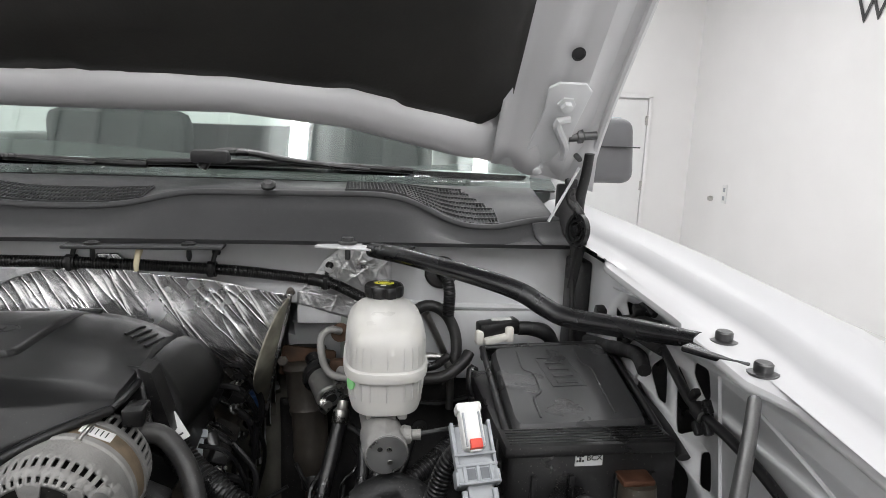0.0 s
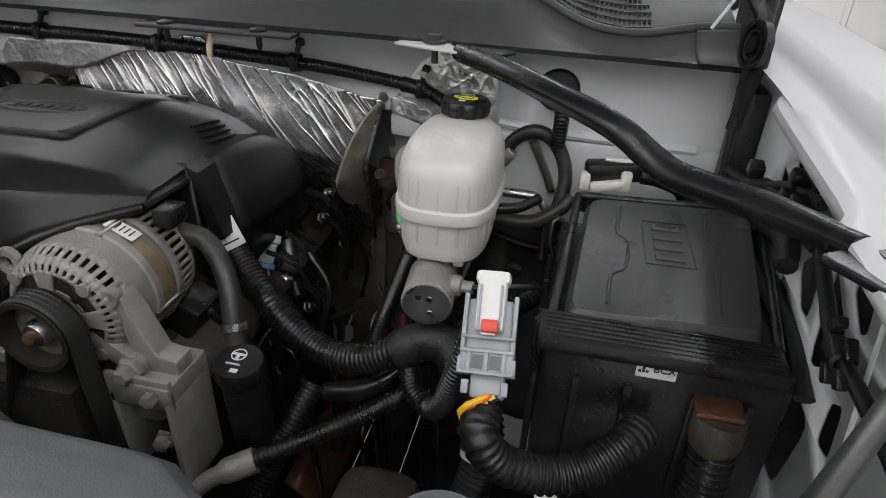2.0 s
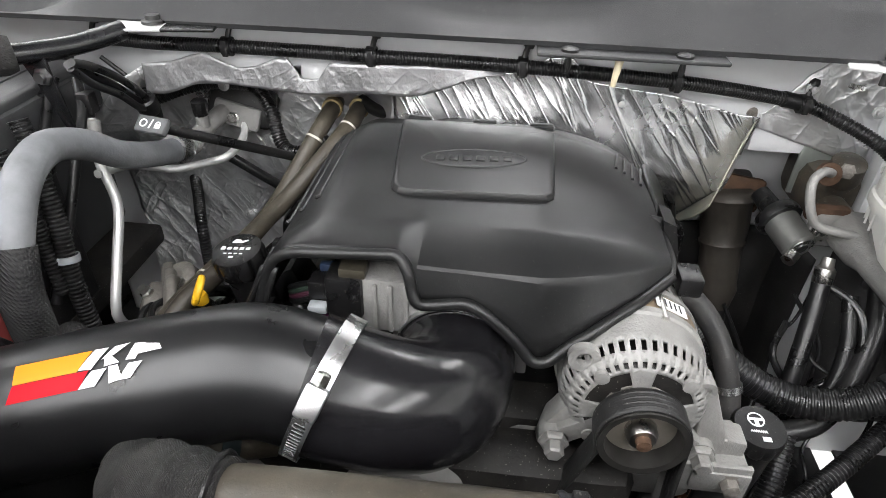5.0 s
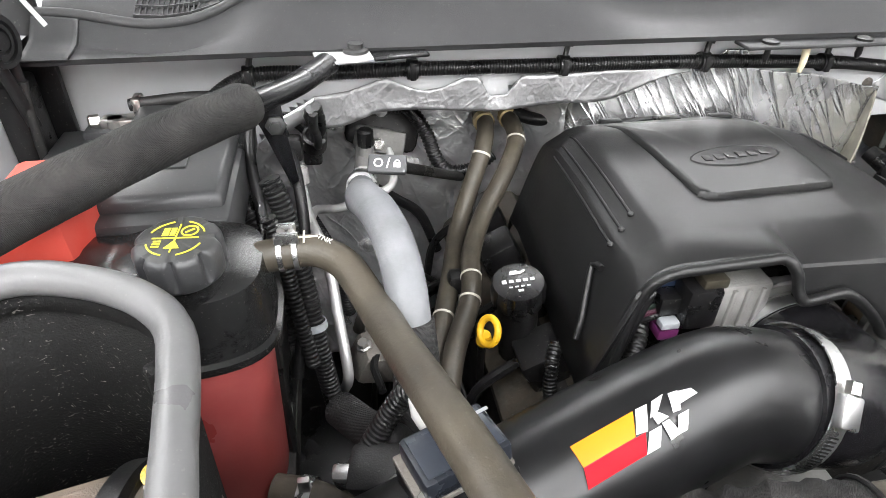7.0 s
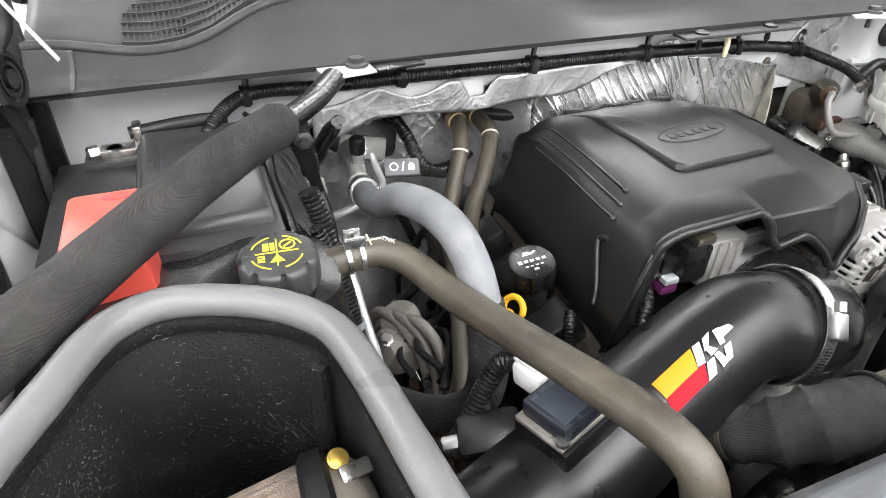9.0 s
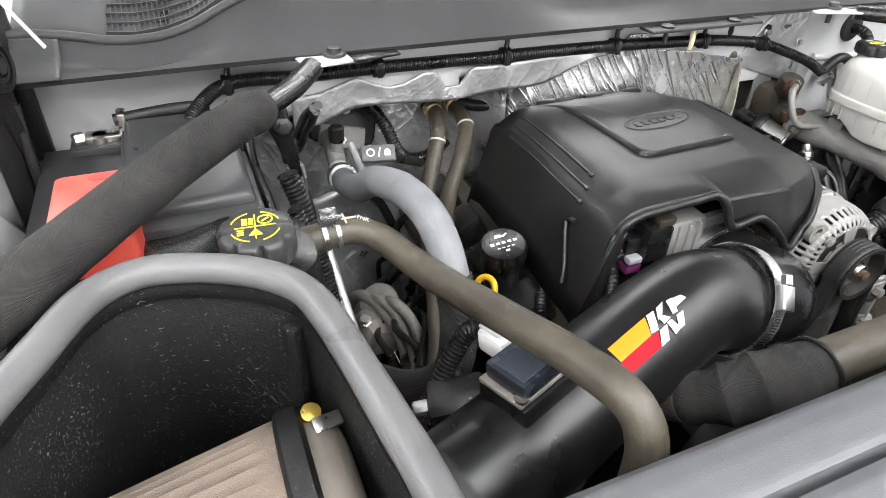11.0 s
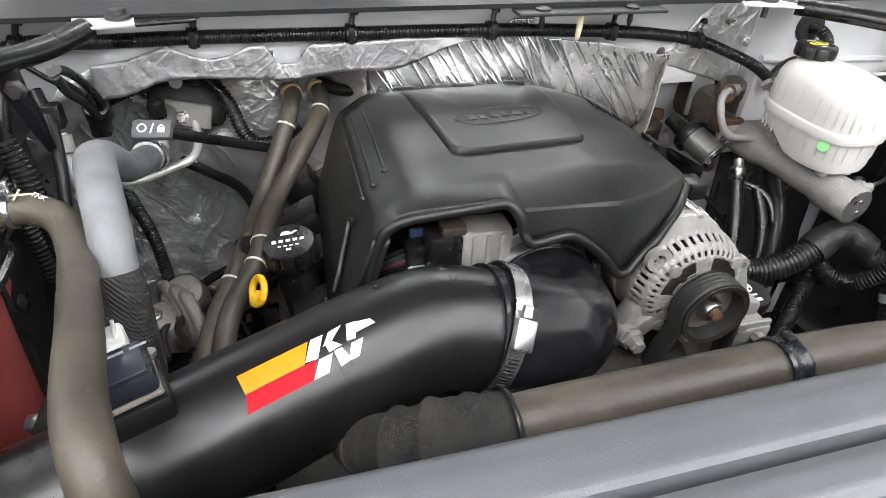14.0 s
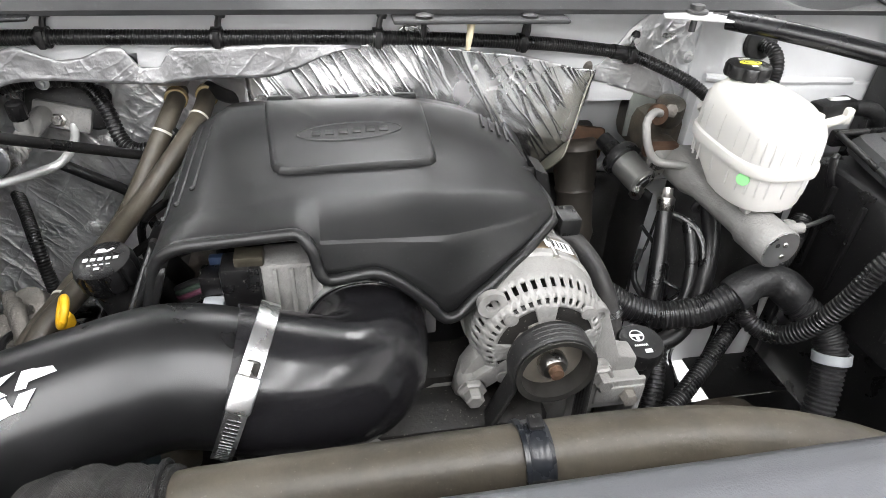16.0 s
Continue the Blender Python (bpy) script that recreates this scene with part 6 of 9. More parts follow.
rings(bmw, [[p + Vector((0, 0, -0.008)) for p in rim_path], [Vector((p.x, p.y, 1.258)) + (Vector((-0.64, -0.52, 0)) - Vector((p.x, p.y, 0))).normalized() * 0.007 for p in rim_path]], closed=False, caps=False)
part("trim_lip", bmw, BOX_INSIDE, airbox, "dusty inner lip of the trim", thick=0.004)
part("inner_post", rbox((-0.543, -0.400, 1.15), (0.010, 0.012, 0.22), 0.003, pose(0, 0, 0, 0, 0, 40)), BOX_INSIDE, airbox, "folded inside corner")
bmw = bmesh.new()
rings(bmw, [[p + Vector((0, 0, 0)) for p in rim_path], [Vector((p.x, p.y, 1.16)) for p in rim_path], [Vector((p.x, p.y, 0.99)) for p in rim_path]], closed=False, caps=False)
part("wall", bmw, BOX_INSIDE, airbox, "scuffed black sheet wall", thick=0.003)
part("base", prism([(p.x, p.y) for p in rim_path] + [(-0.524, -0.70), (-0.77, -0.70)], 0.985, 0.99), BOX_INSIDE, airbox)


# ---------------------------------------------------------------- driver's side: brake unit
def oblong(c, hx, hy, z, n=48, power=3.2):
    return [Vector((c[0] + x, c[1] + y, z)) for x, y in loop_round(hx, hy, power, n)]


res = thing("brake_reservoir", (0.455, -0.12, 1.12), "translucent white brake-fluid reservoir with a ridge round it", "reservoir")
RC = (0.455, -0.118)
prof = [(0.036, 0.062, 1.122), (0.044, 0.070, 1.126), (0.0465, 0.073, 1.135), (0.048, 0.0745, 1.168), (0.0525, 0.079, 1.170), (0.0530, 0.0795, 1.174), (0.0530, 0.0795, 1.179), (0.0525, 0.079, 1.182), (0.050, 0.0765, 1.184), (0.0497, 0.0762, 1.208), (0.0482, 0.0745, 1.222), (0.044, 0.070, 1.232), (0.036, 0.060, 1.2395), (0.018, 0.034, 1.2430), (0.002, 0.004, 1.2440)]
b = bmesh.new()
loops = []
for hx, hy, z in prof:
    row = []
    for k, p in enumerate(oblong(RC, hx, hy, z)):
        dz = -0.006 * ease((RC[1] - p.y) / 0.08) * (1 if z > 1.19 else 0)
        low = 0.022 * ease((p.y - RC[1] + 0.01) / 0.05) * (1 if z < 1.14 else 0)
        row.append(p + Vector((0, 0, dz + low)))
    loops.append(row)
rings(b, loops)
part("tank", b, TANK_WHITE, res)
for k in range(24):
    x, y = loop_round(0.0476, 0.0742, 3.2, 24)[k]
    part("rib", tube([(RC[0] + x, RC[1] + y, 1.167), (RC[0] + x * 0.995, RC[1] + y * 0.995, 1.155), (RC[0] + x * 0.985, RC[1] + y * 0.985, 1.145)], 0.0014, 6), TANK_WHITE, res)
for k in range(28):
    x, y = loop_round(0.0494, 0.0758, 3.2, 28)[k]
    part("flute", tube([(RC[0] + x, RC[1] + y, 1.186), (RC[0] + x * 0.999, RC[1] + y * 0.999, 1.202 - 0.004 * ease(-y / 0.08)), (RC[0] + x * 0.975, RC[1] + y * 0.978, 1.218 - 0.006 * ease(-y / 0.08))], 0.0011, 6), TANK_WHITE, res)
part("neck", lathe([(0.019, -0.006), (0.019, 0.012)], (0.455, -0.066, 1.236), (0, 0, 1), 32), TANK_WHITE, res)
bcap = part("cap", lathe([(0.0, 0.0), (0.0255, 0.0), (0.0268, 0.002), (0.0268, 0.012), (0.025, 0.015), (0.022, 0.016), (0.0, 0.0165)], (0.455, -0.066, 1.243), (0, 0, 1), 72, lobes=(8, 0.0035, -0.01, 0.014)), BLACK, res, "black scalloped screw cap")
mm = pose(0.455, -0.067, 1.2597, 0, 0, -8)
part("cap_emblem", prism(loop_round(0.0135, 0.0068, 2, 32), 0, 0.0008, mm), YELLOW_INK, bcap, "yellow oval emblem")
part("cap_emblem_ring", prism(band(0.0040, 0.0047, 0, 360, 24), 0.0008, 0.0011, mm @ Matrix.Diagonal((1.9, 1.0, 1, 1))), BLACK_INK, bcap)
for k in range(5):
    part("cap_print", rbox((0.4485 + 0.0032 * k, -0.0535, 1.2598), (0.0020, 0.0022, 0.0006), 0), WHITE_INK, bcap)
part("cap_print", rbox((0.453, -0.0790, 1.2598), (0.007, 0.0032, 0.0006), 0), WHITE_INK, bcap)
part("green_dot", lathe([(0.0, -0.003), (0.0075, -0.003), (0.0075, 0.0012), (0.0, 0.0014)], (0.4120, -0.1735, 1.163), (-0.85, -0.53, 0.0), 20), GREEN_DOT, res, "green paint dot")
part("outlet_pipe", tube([(0.500, -0.10, 1.150), (0.525, -0.09, 1.150), (0.545, -0.07, 1.155)], 0.006, 10), BLACK, res)
part("foot", rbox((0.437, -0.168, 1.120), (0.012, 0.016, 0.012), 0.003), TANK_WHITE, res)
part("foot", rbox((0.475, -0.168, 1.120), (0.012, 0.016, 0.012), 0.003), TANK_WHITE, res)

mc = thing("master_cylinder", (0.445, -0.12, 1.07), "cast aluminium brake master cylinder", "master cylinder")
m0, m1 = Vector((0.454, -0.222, 1.095)), Vector((0.434, -0.01, 1.100))
part("barrel", lathe([(0.0, 0), (0.0245, 0), (0.026, 0.002), (0.026, 0.05), (0.022, 0.06), (0.021, 0.15), (0.026, 0.17), (0.026, 0.213)], m0, m1 - m0, 36), ALU, mc)
part("end_plug", lathe([(0.0, -0.001), (0.0235, -0.001), (0.0235, 0.003)], m0, m1 - m0, 36), ALU_CLEAN, mc)
for dx, dz in ((0.003, 0.007), (0.004, -0.009), (-0.008, 0.008)):
    part("end_dimple", lathe([(0.0, 0), (0.0035, 0), (0.0028, 0.0012)], m0 + Vector((dx, -0.0012, dz)), (0, -1, 0), 14), STEEL if dx > 0 else STEEL_DARK, mc)
part("saddle", rbox((0.452, -0.155, 1.120), (0.030, 0.05, 0.020), 0.004), ALU, mc)
part("saddle", rbox((0.446, -0.07, 1.122), (0.030, 0.03, 0.024), 0.004), ALU, mc)
part("boss", lathe([(0.010, 0), (0.012, 0.004), (0.010, 0.012), (0.0065, 0.013), (0.0065, 0.024)], (0.472, -0.195, 1.105), (1, -0.1, 0.05), 12), ALU, mc)
part("flange", rbox((0.432, -0.012, 1.10), (0.090, 0.012, 0.05), 0.008), ALU, mc)
for dx in (-0.035, 0.035):
    part("flange_nut", lathe([(0.010, 0), (0.010, 0.003), (0.0075, 0.004), (0.0075, 0.013)], (0.432 + dx, -0.02, 1.10), (0, -1, 0), 6), STEEL, mc)
solid("brake_line", tube([(0.49, -0.197, 1.106), (0.52, -0.19, 1.107), (0.56, -0.17, 1.10), (0.59, -0.15, 1.07)], 0.0028, 8), STEEL_DARK, "thin dark brake line from the master cylinder", "pipe", "brake lines")
hb = thing("hydraulic_booster", (0.41, 0.03, 1.02), "greasy brake booster with rusty fittings behind the cylinder", "booster")
part("body", rbox((0.435, 0.090, 1.115), (0.070, 0.10, 0.070), 0.02), GREASE, hb)
part("push_tube", lathe([(0.020, 0), (0.020, 0.07)], (0.434, -0.01, 1.10), (0, 1, 0), 24), GREASE, hb)
part("upper_body", lathe([(0.020, 0), (0.022, 0.008), (0.020, 0.030), (0.012, 0.034)], (0.435, 0.045, 1.140), (-0.1, -0.3, 0.95), 24), GREASE, hb)
part("rust_ring", lathe([(0.014, 0), (0.014, 0.008), (0.009, 0.009)], (0.395, 0.008, 1.165), (0, -1, 0.3), 20), RUST, hb, "rusty fitting ring")
part("rust_plate", rbox((0.405, -0.008, 1.120), (0.05, 0.016, 0.02), 0.005), RUST, hb)
part("fitting", lathe([(0.008, 0), (0.008, 0.012), (0.006, 0.013), (0.006, 0.02)], (0.455, 0.0, 1.175), (0.2, -0.6, 0.6), 6), STEEL, hb)
part("nut", lathe([(0.010, 0), (0.010, 0.010), (0.007, 0.012)], (0.428, 0.030, 1.160), (-0.3, -0.9, 0.3), 6), DUSTY_CAST, hb)
solid("firewall_bracket", rbox((0.414, 0.083, 1.140), (0.042, 0.006, 0.085), 0.003), mat("galvanised", (0.40, 0.43, 0.40), 0.45, 0.7, vary=0.2, scale=30), "galvanised bracket plate on the firewall", "bracket")
solid("steel_pipe", tube([(0.395, -0.002, 1.170), (0.380, -0.012, 1.176), (0.368, -0.02, 1.165), (0.372, -0.032, 1.135), (0.385, -0.04, 1.118), (0.415, -0.05, 1.116), (0.432, -0.055, 1.115)], 0.0055, 12), ALU, "bent bare steel pipe at the brake booster", "pipe", "brake lines")
acc = thing("pressure_accumulator", (0.385, 0.0, 1.05), "grey steel accumulator can with a stamped ring", "accumulator")
a0, a1 = Vector((0.383, -0.026, 1.077)), Vector((0.352, 0.055, 1.105))
part("can", lathe([(0.0, 0), (0.019, 0), (0.0215, 0.003), (0.0215, 0.050)], a0, a1 - a0, 36), mat("grey_can", (0.22, 0.22, 0.21), 0.38, 0.7, vary=0.1, scale=50), acc)
part("collar", lathe([(0.021, 0.044), (0.0275, 0.045), (0.0285, 0.052), (0.026, 0.060), (0.014, 0.063), (0.012, 0.095)], a0, a1 - a0, 32), BLACK, acc, "black collar")
part("stamp_ring", lathe([(0.010, -0.001), (0.0165, -0.001), (0.0165, 0.001)], a0, a1 - a0, 30), ALU_CLEAN, acc)
part("stamp_hub", lathe([(0.0, -0.0025), (0.008, -0.002), (0.008, 0.001)], a0, a1 - a0, 20), STEEL_DARK, acc)
sc = thing("steering_column", (0.345, 0.05, 0.85), "dusty black steering shaft boot and tube", "steering shaft")
c0, c1 = Vector((0.336, 0.119, 1.072)), Vector((0.349, 0.077, 0.90))
part("boot", lathe([(0.030, -0.006), (0.038, 0), (0.040, 0.006), (0.034, 0.014), (0.034, 0.05), (0.031, 0.07), (0.033, 0.074), (0.029, 0.085), (0.029, 0.14), (0.031, 0.15), (0.020, 0.19)], c0, c1 - c0, 32), mat("dusty_boot", (0.045, 0.040, 0.034), 0.5, 0.2, vary=0.35, scale=25, dust=(0.10, 0.075, 0.05), dust_amount=0.35), sc)
part("mount", rbox((0.338, 0.155, 1.074), (0.060, 0.060, 0.050), 0.008), DARK, sc)
part("flange_plate", rbox((0.338, 0.121, 1.074), (0.090, 0.006, 0.050), 0.006, pose(0, 0, 0, -12, 8, 0)), RUST, sc, "rusty flange plate")
for dx in (-0.040, 0.040):
    part("flange_bolt", lathe([(0.009, 0), (0.009, 0.003), (0.0065, 0.004), (0.0065, 0.010)], (0.338 + dx, 0.115, 1.074 - 0.14 * dx), (0, -1, 0.2), 6), DUSTY_CAST, sc)
part("joint", lathe([(0.016, 0), (0.019, 0.004), (0.019, 0.03), (0.013, 0.034)], (0.349, 0.074, 0.905), (0.05, -0.25, -1), 20), BLACK, sc, "black shaft joint")
part("yoke", tube([(0.349, 0.068, 0.88), (0.352, 0.05, 0.83), (0.356, 0.03, 0.78)], 0.012, 12), COPPER, sc, "copper-brown lower shaft")

# cross-brace tubes from the cowl to the fenders
brace = thing("brace_bar", (0.57, -0.19, 1.26), "satin black steel brace bar from cowl to fender", "brace bar", "brace bars")
part("bar", tube([(0.440, -0.022, 1.297), (0.490, -0.078, 1.297), (0.540, -0.135, 1.294), (0.588, -0.182, 1.288), (0.613, -0.203, 1.281), (0.633, -0.218, 1.270), (0.655, -0.240, 1.264), (0.706, -0.302, 1.271), (0.735, -0.365, 1.282)], lambda f: 0.0132 - 0.004 * max(0, f - 0.85) / 0.15, 20, flat=0.85), BRACE_BLACK, brace)
part("flat_end", rbox((0.747, -0.388, 1.279), (0.05, 0.06, 0.006), 0.002, pose(0, 0, 0, 0, 0, 35)), BRACE_BLACK, brace)
part("front_plate", rbox((0.412, -0.004, 1.3005), (0.095, 0.052, 0.003), 0.001, pose(0, 0, 0, 4, 0, -16)), PAINT, brace, "white painted mounting plate")
part("mount_bolt", lathe([(0.0135, 0), (0.0135, 0.003), (0.008, 0.004), (0.008, 0.009)], (0.405, -0.006, 1.302), (0, 0, 1), 20), STEEL_DARK, brace)
part("stud", lathe([(0.004, 0), (0.004, -0.02)], (0.405, -0.006, 1.299), (0, 0, 1), 10), STEEL_DARK, brace)
part("black_plate", rbox((0.462, -0.018, 1.301), (0.07, 0.035, 0.004), 0.0015, pose(0, 0, 0, 0, 0, -38)), BRACE_BLACK, brace)
brace2 = thing("brace_bar", (-0.57, -0.19, 1.26), "black brace bar wrapped in a woven sleeve", "brace bar", "brace bars")
part("bar", tube([(-0.440, -0.022, 1.296), (-0.472, -0.065, 1.290), (-0.511, -0.113, 1.291), (-0.56, -0.165, 1.291)], 0.0135, 20, flat=0.8), BRACE_BLACK, brace2)
part("sleeve", tube([(-0.510, -0.112, 1.292), (-0.545, -0.148, 1.292), (-0.585, -0.192, 1.291), (-0.648, -0.272, 1.288), (-0.70, -0.345, 1.286), (-0.74, -0.40, 1.284)], lambda f: 0.0205 - 0.003 * (f < 0.01), 24, 0.01, wobble=0.06), SLEEVE, brace2, "black woven fabric sleeve")
part("front_plate", rbox((-0.412, -0.004, 1.3005), (0.085, 0.050, 0.003), 0.001, pose(0, 0, 0, 4, 0, 10)), PAINT, brace2, "white painted mounting plate")
part("mount_bolt", lathe([(0.0135, 0), (0.0135, 0.003), (0.008, 0.004), (0.008, 0.009)], (-0.410, -0.006, 1.302), (0, 0, 1), 20), STEEL_DARK, brace2)
part("black_plate", rbox((-0.365, -0.010, 1.300), (0.06, 0.03, 0.004), 0.0015, pose(0, 0, 0, 0, 0, 10)), BRACE_BLACK, brace2)
part("hanger", prism([(-0.522, 1.298), (-0.486, 1.294), (-0.484, 1.262), (-0.480, 1.232), (-0.477, 1.205), (-0.485, 1.200), (-0.506, 1.262)], 0, 0.004, Matrix(((1, 0, 0, 0), (0, 0, 1, -0.102), (0, 1, 0, 0), (0, 0, 0, 1))), 0.001), BRACE_BLACK, brace2, "black sheet hanger bracket")
part("hanger_bolt", lathe([(0.010, 0), (0.010, 0.003), (0.006, 0.004), (0.006, 0.009)], (-0.492, -0.103, 1.266), (0, -1, 0), 6), STEEL_DARK, brace2)
solid("support_rod", tube([(0.722, -0.468, 1.270), (0.69, -0.51, 1.262), (0.63, -0.585, 1.240), (0.57, -0.66, 1.215)], 0.0052, 18), STEEL_DARK, "bare dark steel support rod at the front of the bay", "rod")

# fuse box
fb = thing("fuse_box", (0.655, -0.21, 0.98), "black plastic fuse box with a moulded lid", "fuse box")
part("base", rbox((0.665, -0.204, 1.060), (0.188, 0.225, 0.17), 0.008), BLACK, fb)
part("front_ledge", rbox((0.656, -0.310, 1.153), (0.182, 0.040, 0.014), 0.004), BLACK, fb)
for k in range(6):
    part("ledge_ridge", rbox((0.656, -0.296 - 0.0055 * k, 1.1602), (0.170, 0.0022, 0.0012), 0.0004), BLACK, fb)
part("back_rail", rbox((0.672, -0.092, 1.168), (0.170, 0.012, 0.022), 0.004), BLACK, fb)
LID = ((0.586, -0.292, 1.162), (0.735, -0.285, 1.163), (0.755, -0.102, 1.184), (0.598, -0.112, 1.183))


def lid_at(u, v, lift=0.0):
    """A point over the lid: u across, v towards the rear, both 0 to 1."""
    a, b, c, d = (Vector(q) for q in LID)
    return a.lerp(b, u).lerp(d.lerp(c, u), v) + Vector((0, -0.11 * lift, lift))


lid = bmesh.new()
rings(lid, [[lid_at(0.5 + x * k, 0.5 + y * k, h) for x, y in loop_round(0.5, 0.5, 14, 64)] for k, h in ((1.035, -0.022), (1.035, -0.0085), (1.02, -0.0070), (0.985, -0.0010), (0.975, 0.0), (0.90, 0.0003), (0.5, 0.0006), (0.02, 0.0006))])
LID_GREY = mat("lid_plastic", (0.044, 0.0445, 0.0455), 0.33, vary=0.1, scale=14, bump=0.25, grain=1200, dust=(0.06, 0.058, 0.056), dust_amount=0.2, dust_scale=12, specks=0.1)
part("lid", lid, LID_GREY, fb, "satin dark grey lid with a raised panel", sharp=24)
for (ua, va), (ub, vb) in (((-0.075, -0.07), (1.075, -0.07)), ((1.075, -0.07), (1.075, 1.06)), ((1.075, 1.06), (-0.075, 1.06)), ((-0.075, 1.06), (-0.075, -0.07))):
    part("lid_rim", tube([lid_at(ua + (ub - ua) * f, va + (vb - va) * f, -0.006) for f in (0, 0.25, 0.5, 0.75, 1)], 0.0042, 10, 0.02), BLACK, fb)
part("lid_step", tube([lid_at(u, v, 0.0006) for u, v in ((0.20, 0.92), (0.20, 0.66), (0.27, 0.58), (0.27, 0.36), (0.20, 0.28), (0.20, 0.07))], 0.0016, 6, 0.004), LID_GREY, fb)
part("lid_step", tube([lid_at(u, v, 0.0006) for u, v in ((0.72, 0.92), (0.72, 0.70), (0.78, 0.62), (0.78, 0.30), (0.78, 0.07))], 0.0016, 6, 0.004), LID_GREY, fb)
MX = pose(*lid_at(0.5, 0.6, 0.0006), 6.6, 0, 2)
part("print_frame", laid(joined(rbox((0, 0.035, 0), (0.042, 0.0015, 0.0018), 0), joined(rbox((0, -0.035, 0), (0.042, 0.0015, 0.0018), 0), joined(rbox((0.021, 0, 0), (0.0015, 0.07, 0.0018), 0), rbox((-0.021, 0, 0), (0.0015, 0.07, 0.0018), 0)))), MX), LID_GREY, fb)
for k in range(4):
    part("print_bar", laid(rbox((0.0, 0.024 - 0.016 * k, 0), (0.026, 0.009, 0.0022), 0.0006), MX), LID_GREY, fb)
tg = part("tag", rbox((0.658, -0.3175, 1.1355), (0.030, 0.0014, 0.013), 0.0004), PAPER, fb, "white code label")
lettering("tag_code", "BCX", 0.0085, Matrix(((1, 0, 0, 0.6635), (0, 0, -1, -0.3186), (0, 1, 0, 1.138), (0, 0, 0, 1))), BLACK_INK, tg, 0.0003)
for k in range(3):
    for j in range(3):
        if (k + j) % 2 == 0 or k == 1:
            part("tag_square", rbox((0.6455 + 0.0028 * k, -0.3184, 1.1350 + 0.0028 * j), (0.0022, 0.0006, 0.0022), 0), BLACK_INK, tg)
for dy, dz in ((-0.13, 1.16), (-0.29, 1.148)):
    part("latch", tube([(0.575, dy, dz), (0.565, dy - 0.002, dz + 0.004), (0.563, dy - 0.01, dz - 0.02), (0.57, dy - 0.012, dz - 0.035)], 0.005, 8, flat=0.5), BLACK, fb, "black clip latch")
for y in (-0.30, -0.25, -0.2, -0.15):
    part("side_rib", rbox((0.5665, y, 1.07), (0.006, 0.006, 0.12), 0.001), BLACK, fb)
for x in (0.60, 0.64, 0.69, 0.73):
    part("front_rib", rbox((x, -0.319, 1.07), (0.006, 0.006, 0.10), 0.001), BLACK, fb)
part("side_channel", tube([(0.766, -0.10, 1.160), (0.766, -0.18, 1.155), (0.764, -0.26, 1.148), (0.762, -0.32, 1.135)], 0.008, 8, flat=0.6), BLACK, fb)
bolt_plug = thing("heavy_plug", (0.71, -0.33, 1.06), "rust-brown heavy plug with a taped ribbed cable", "plug")
part("collar", rbox((0.706, -0.326, 1.118), (0.036, 0.026, 0.007), 0.003), COPPER, bolt_plug, "copper-coloured collar")
part("plug", lathe([(0.019, 0), (0.020, 0.02), (0.017, 0.028)], (0.708, -0.330, 1.114), (-0.02, -0.15, -1), 20), GREASE, bolt_plug)
part("cable", tube([(0.708, -0.335, 1.090), (0.706, -0.345, 1.058), (0.700, -0.360, 1.025), (0.68, -0.37, 1.00), (0.65, -0.37, 0.985), (0.62, -0.36, 0.975)], 0.0175, 16, ribs=(0.006, 0.0018)), LOOM, bolt_plug)

# grey-and-white multi plug on the fuse box flank
wc = thing("multi_plug", (0.537, -0.35, 1.07), "grey multi-pin plug with a white lever and red lock tab", "plug")
wt = (Vector((0.529, -0.286, 1.190)) - Vector((0.537, -0.370, 1.105))).normalized()
wn = Vector((0, -0.72, 0.70))
wn = (wn - wt * wn.dot(wt)).normalized()
wx = wt.cross(wn)
WM = Matrix((wx, wt, wn)).transposed().to_4x4()
WM.translation = Vector((0.531, -0.343, 1.155))
WM = WM @ Matrix.Translation((0, 0.053, 0)) @ Matrix.Diagonal((0.86, 0.72, 1, 1)) @ Matrix.Translation((0, -0.053, 0))
part("lever", laid(joined(rbox((0, 0.020, 0.010), (0.026, 0.062, 0.018), 0.005), rbox((0, 0.046, 0.008), (0.030, 0.014, 0.020), 0.004)), WM), WHITE_PLASTIC, wc, "white lever")
for dx in (-0.009, 0.009):
    part("lever_groove", laid(rbox((dx, 0.014, 0.0195), (0.0022, 0.045, 0.002), 0.0005), WM), GREY_PLASTIC, wc)
part("lock_tab", laid(rbox((0.001, -0.006, 0.017), (0.014, 0.013, 0.012), 0.002), WM), RED_TAB, wc, "red lock tab")
part("shell", laid(joined(rbox((0, -0.004, -0.004), (0.041, 0.058, 0.022), 0.004), rbox((0, -0.040, -0.004), (0.047, 0.026, 0.030), 0.004)), WM), GREY_PLASTIC, wc, "grey ribbed shell")
for dx in (-0.0215, 0.0215):
    part("side_rail", laid(rbox((dx, -0.002, 0.004), (0.004, 0.062, 0.012), 0.001), WM), GREY_PLASTIC, wc)
for dx in (-0.015, 0.0, 0.015):
    part("shell_rib", laid(rbox((dx, -0.042, 0.0115), (0.004, 0.022, 0.003), 0.001), WM), GREY_PLASTIC, wc)
part("shell_band", laid(rbox((0, -0.030, 0.0115), (0.046, 0.004, 0.003), 0.001), WM), GREY_PLASTIC, wc)
part("tail", laid(rbox((0.002, -0.064, -0.006), (0.030, 0.026, 0.020), 0.004), WM), GREY_PLASTIC, wc)
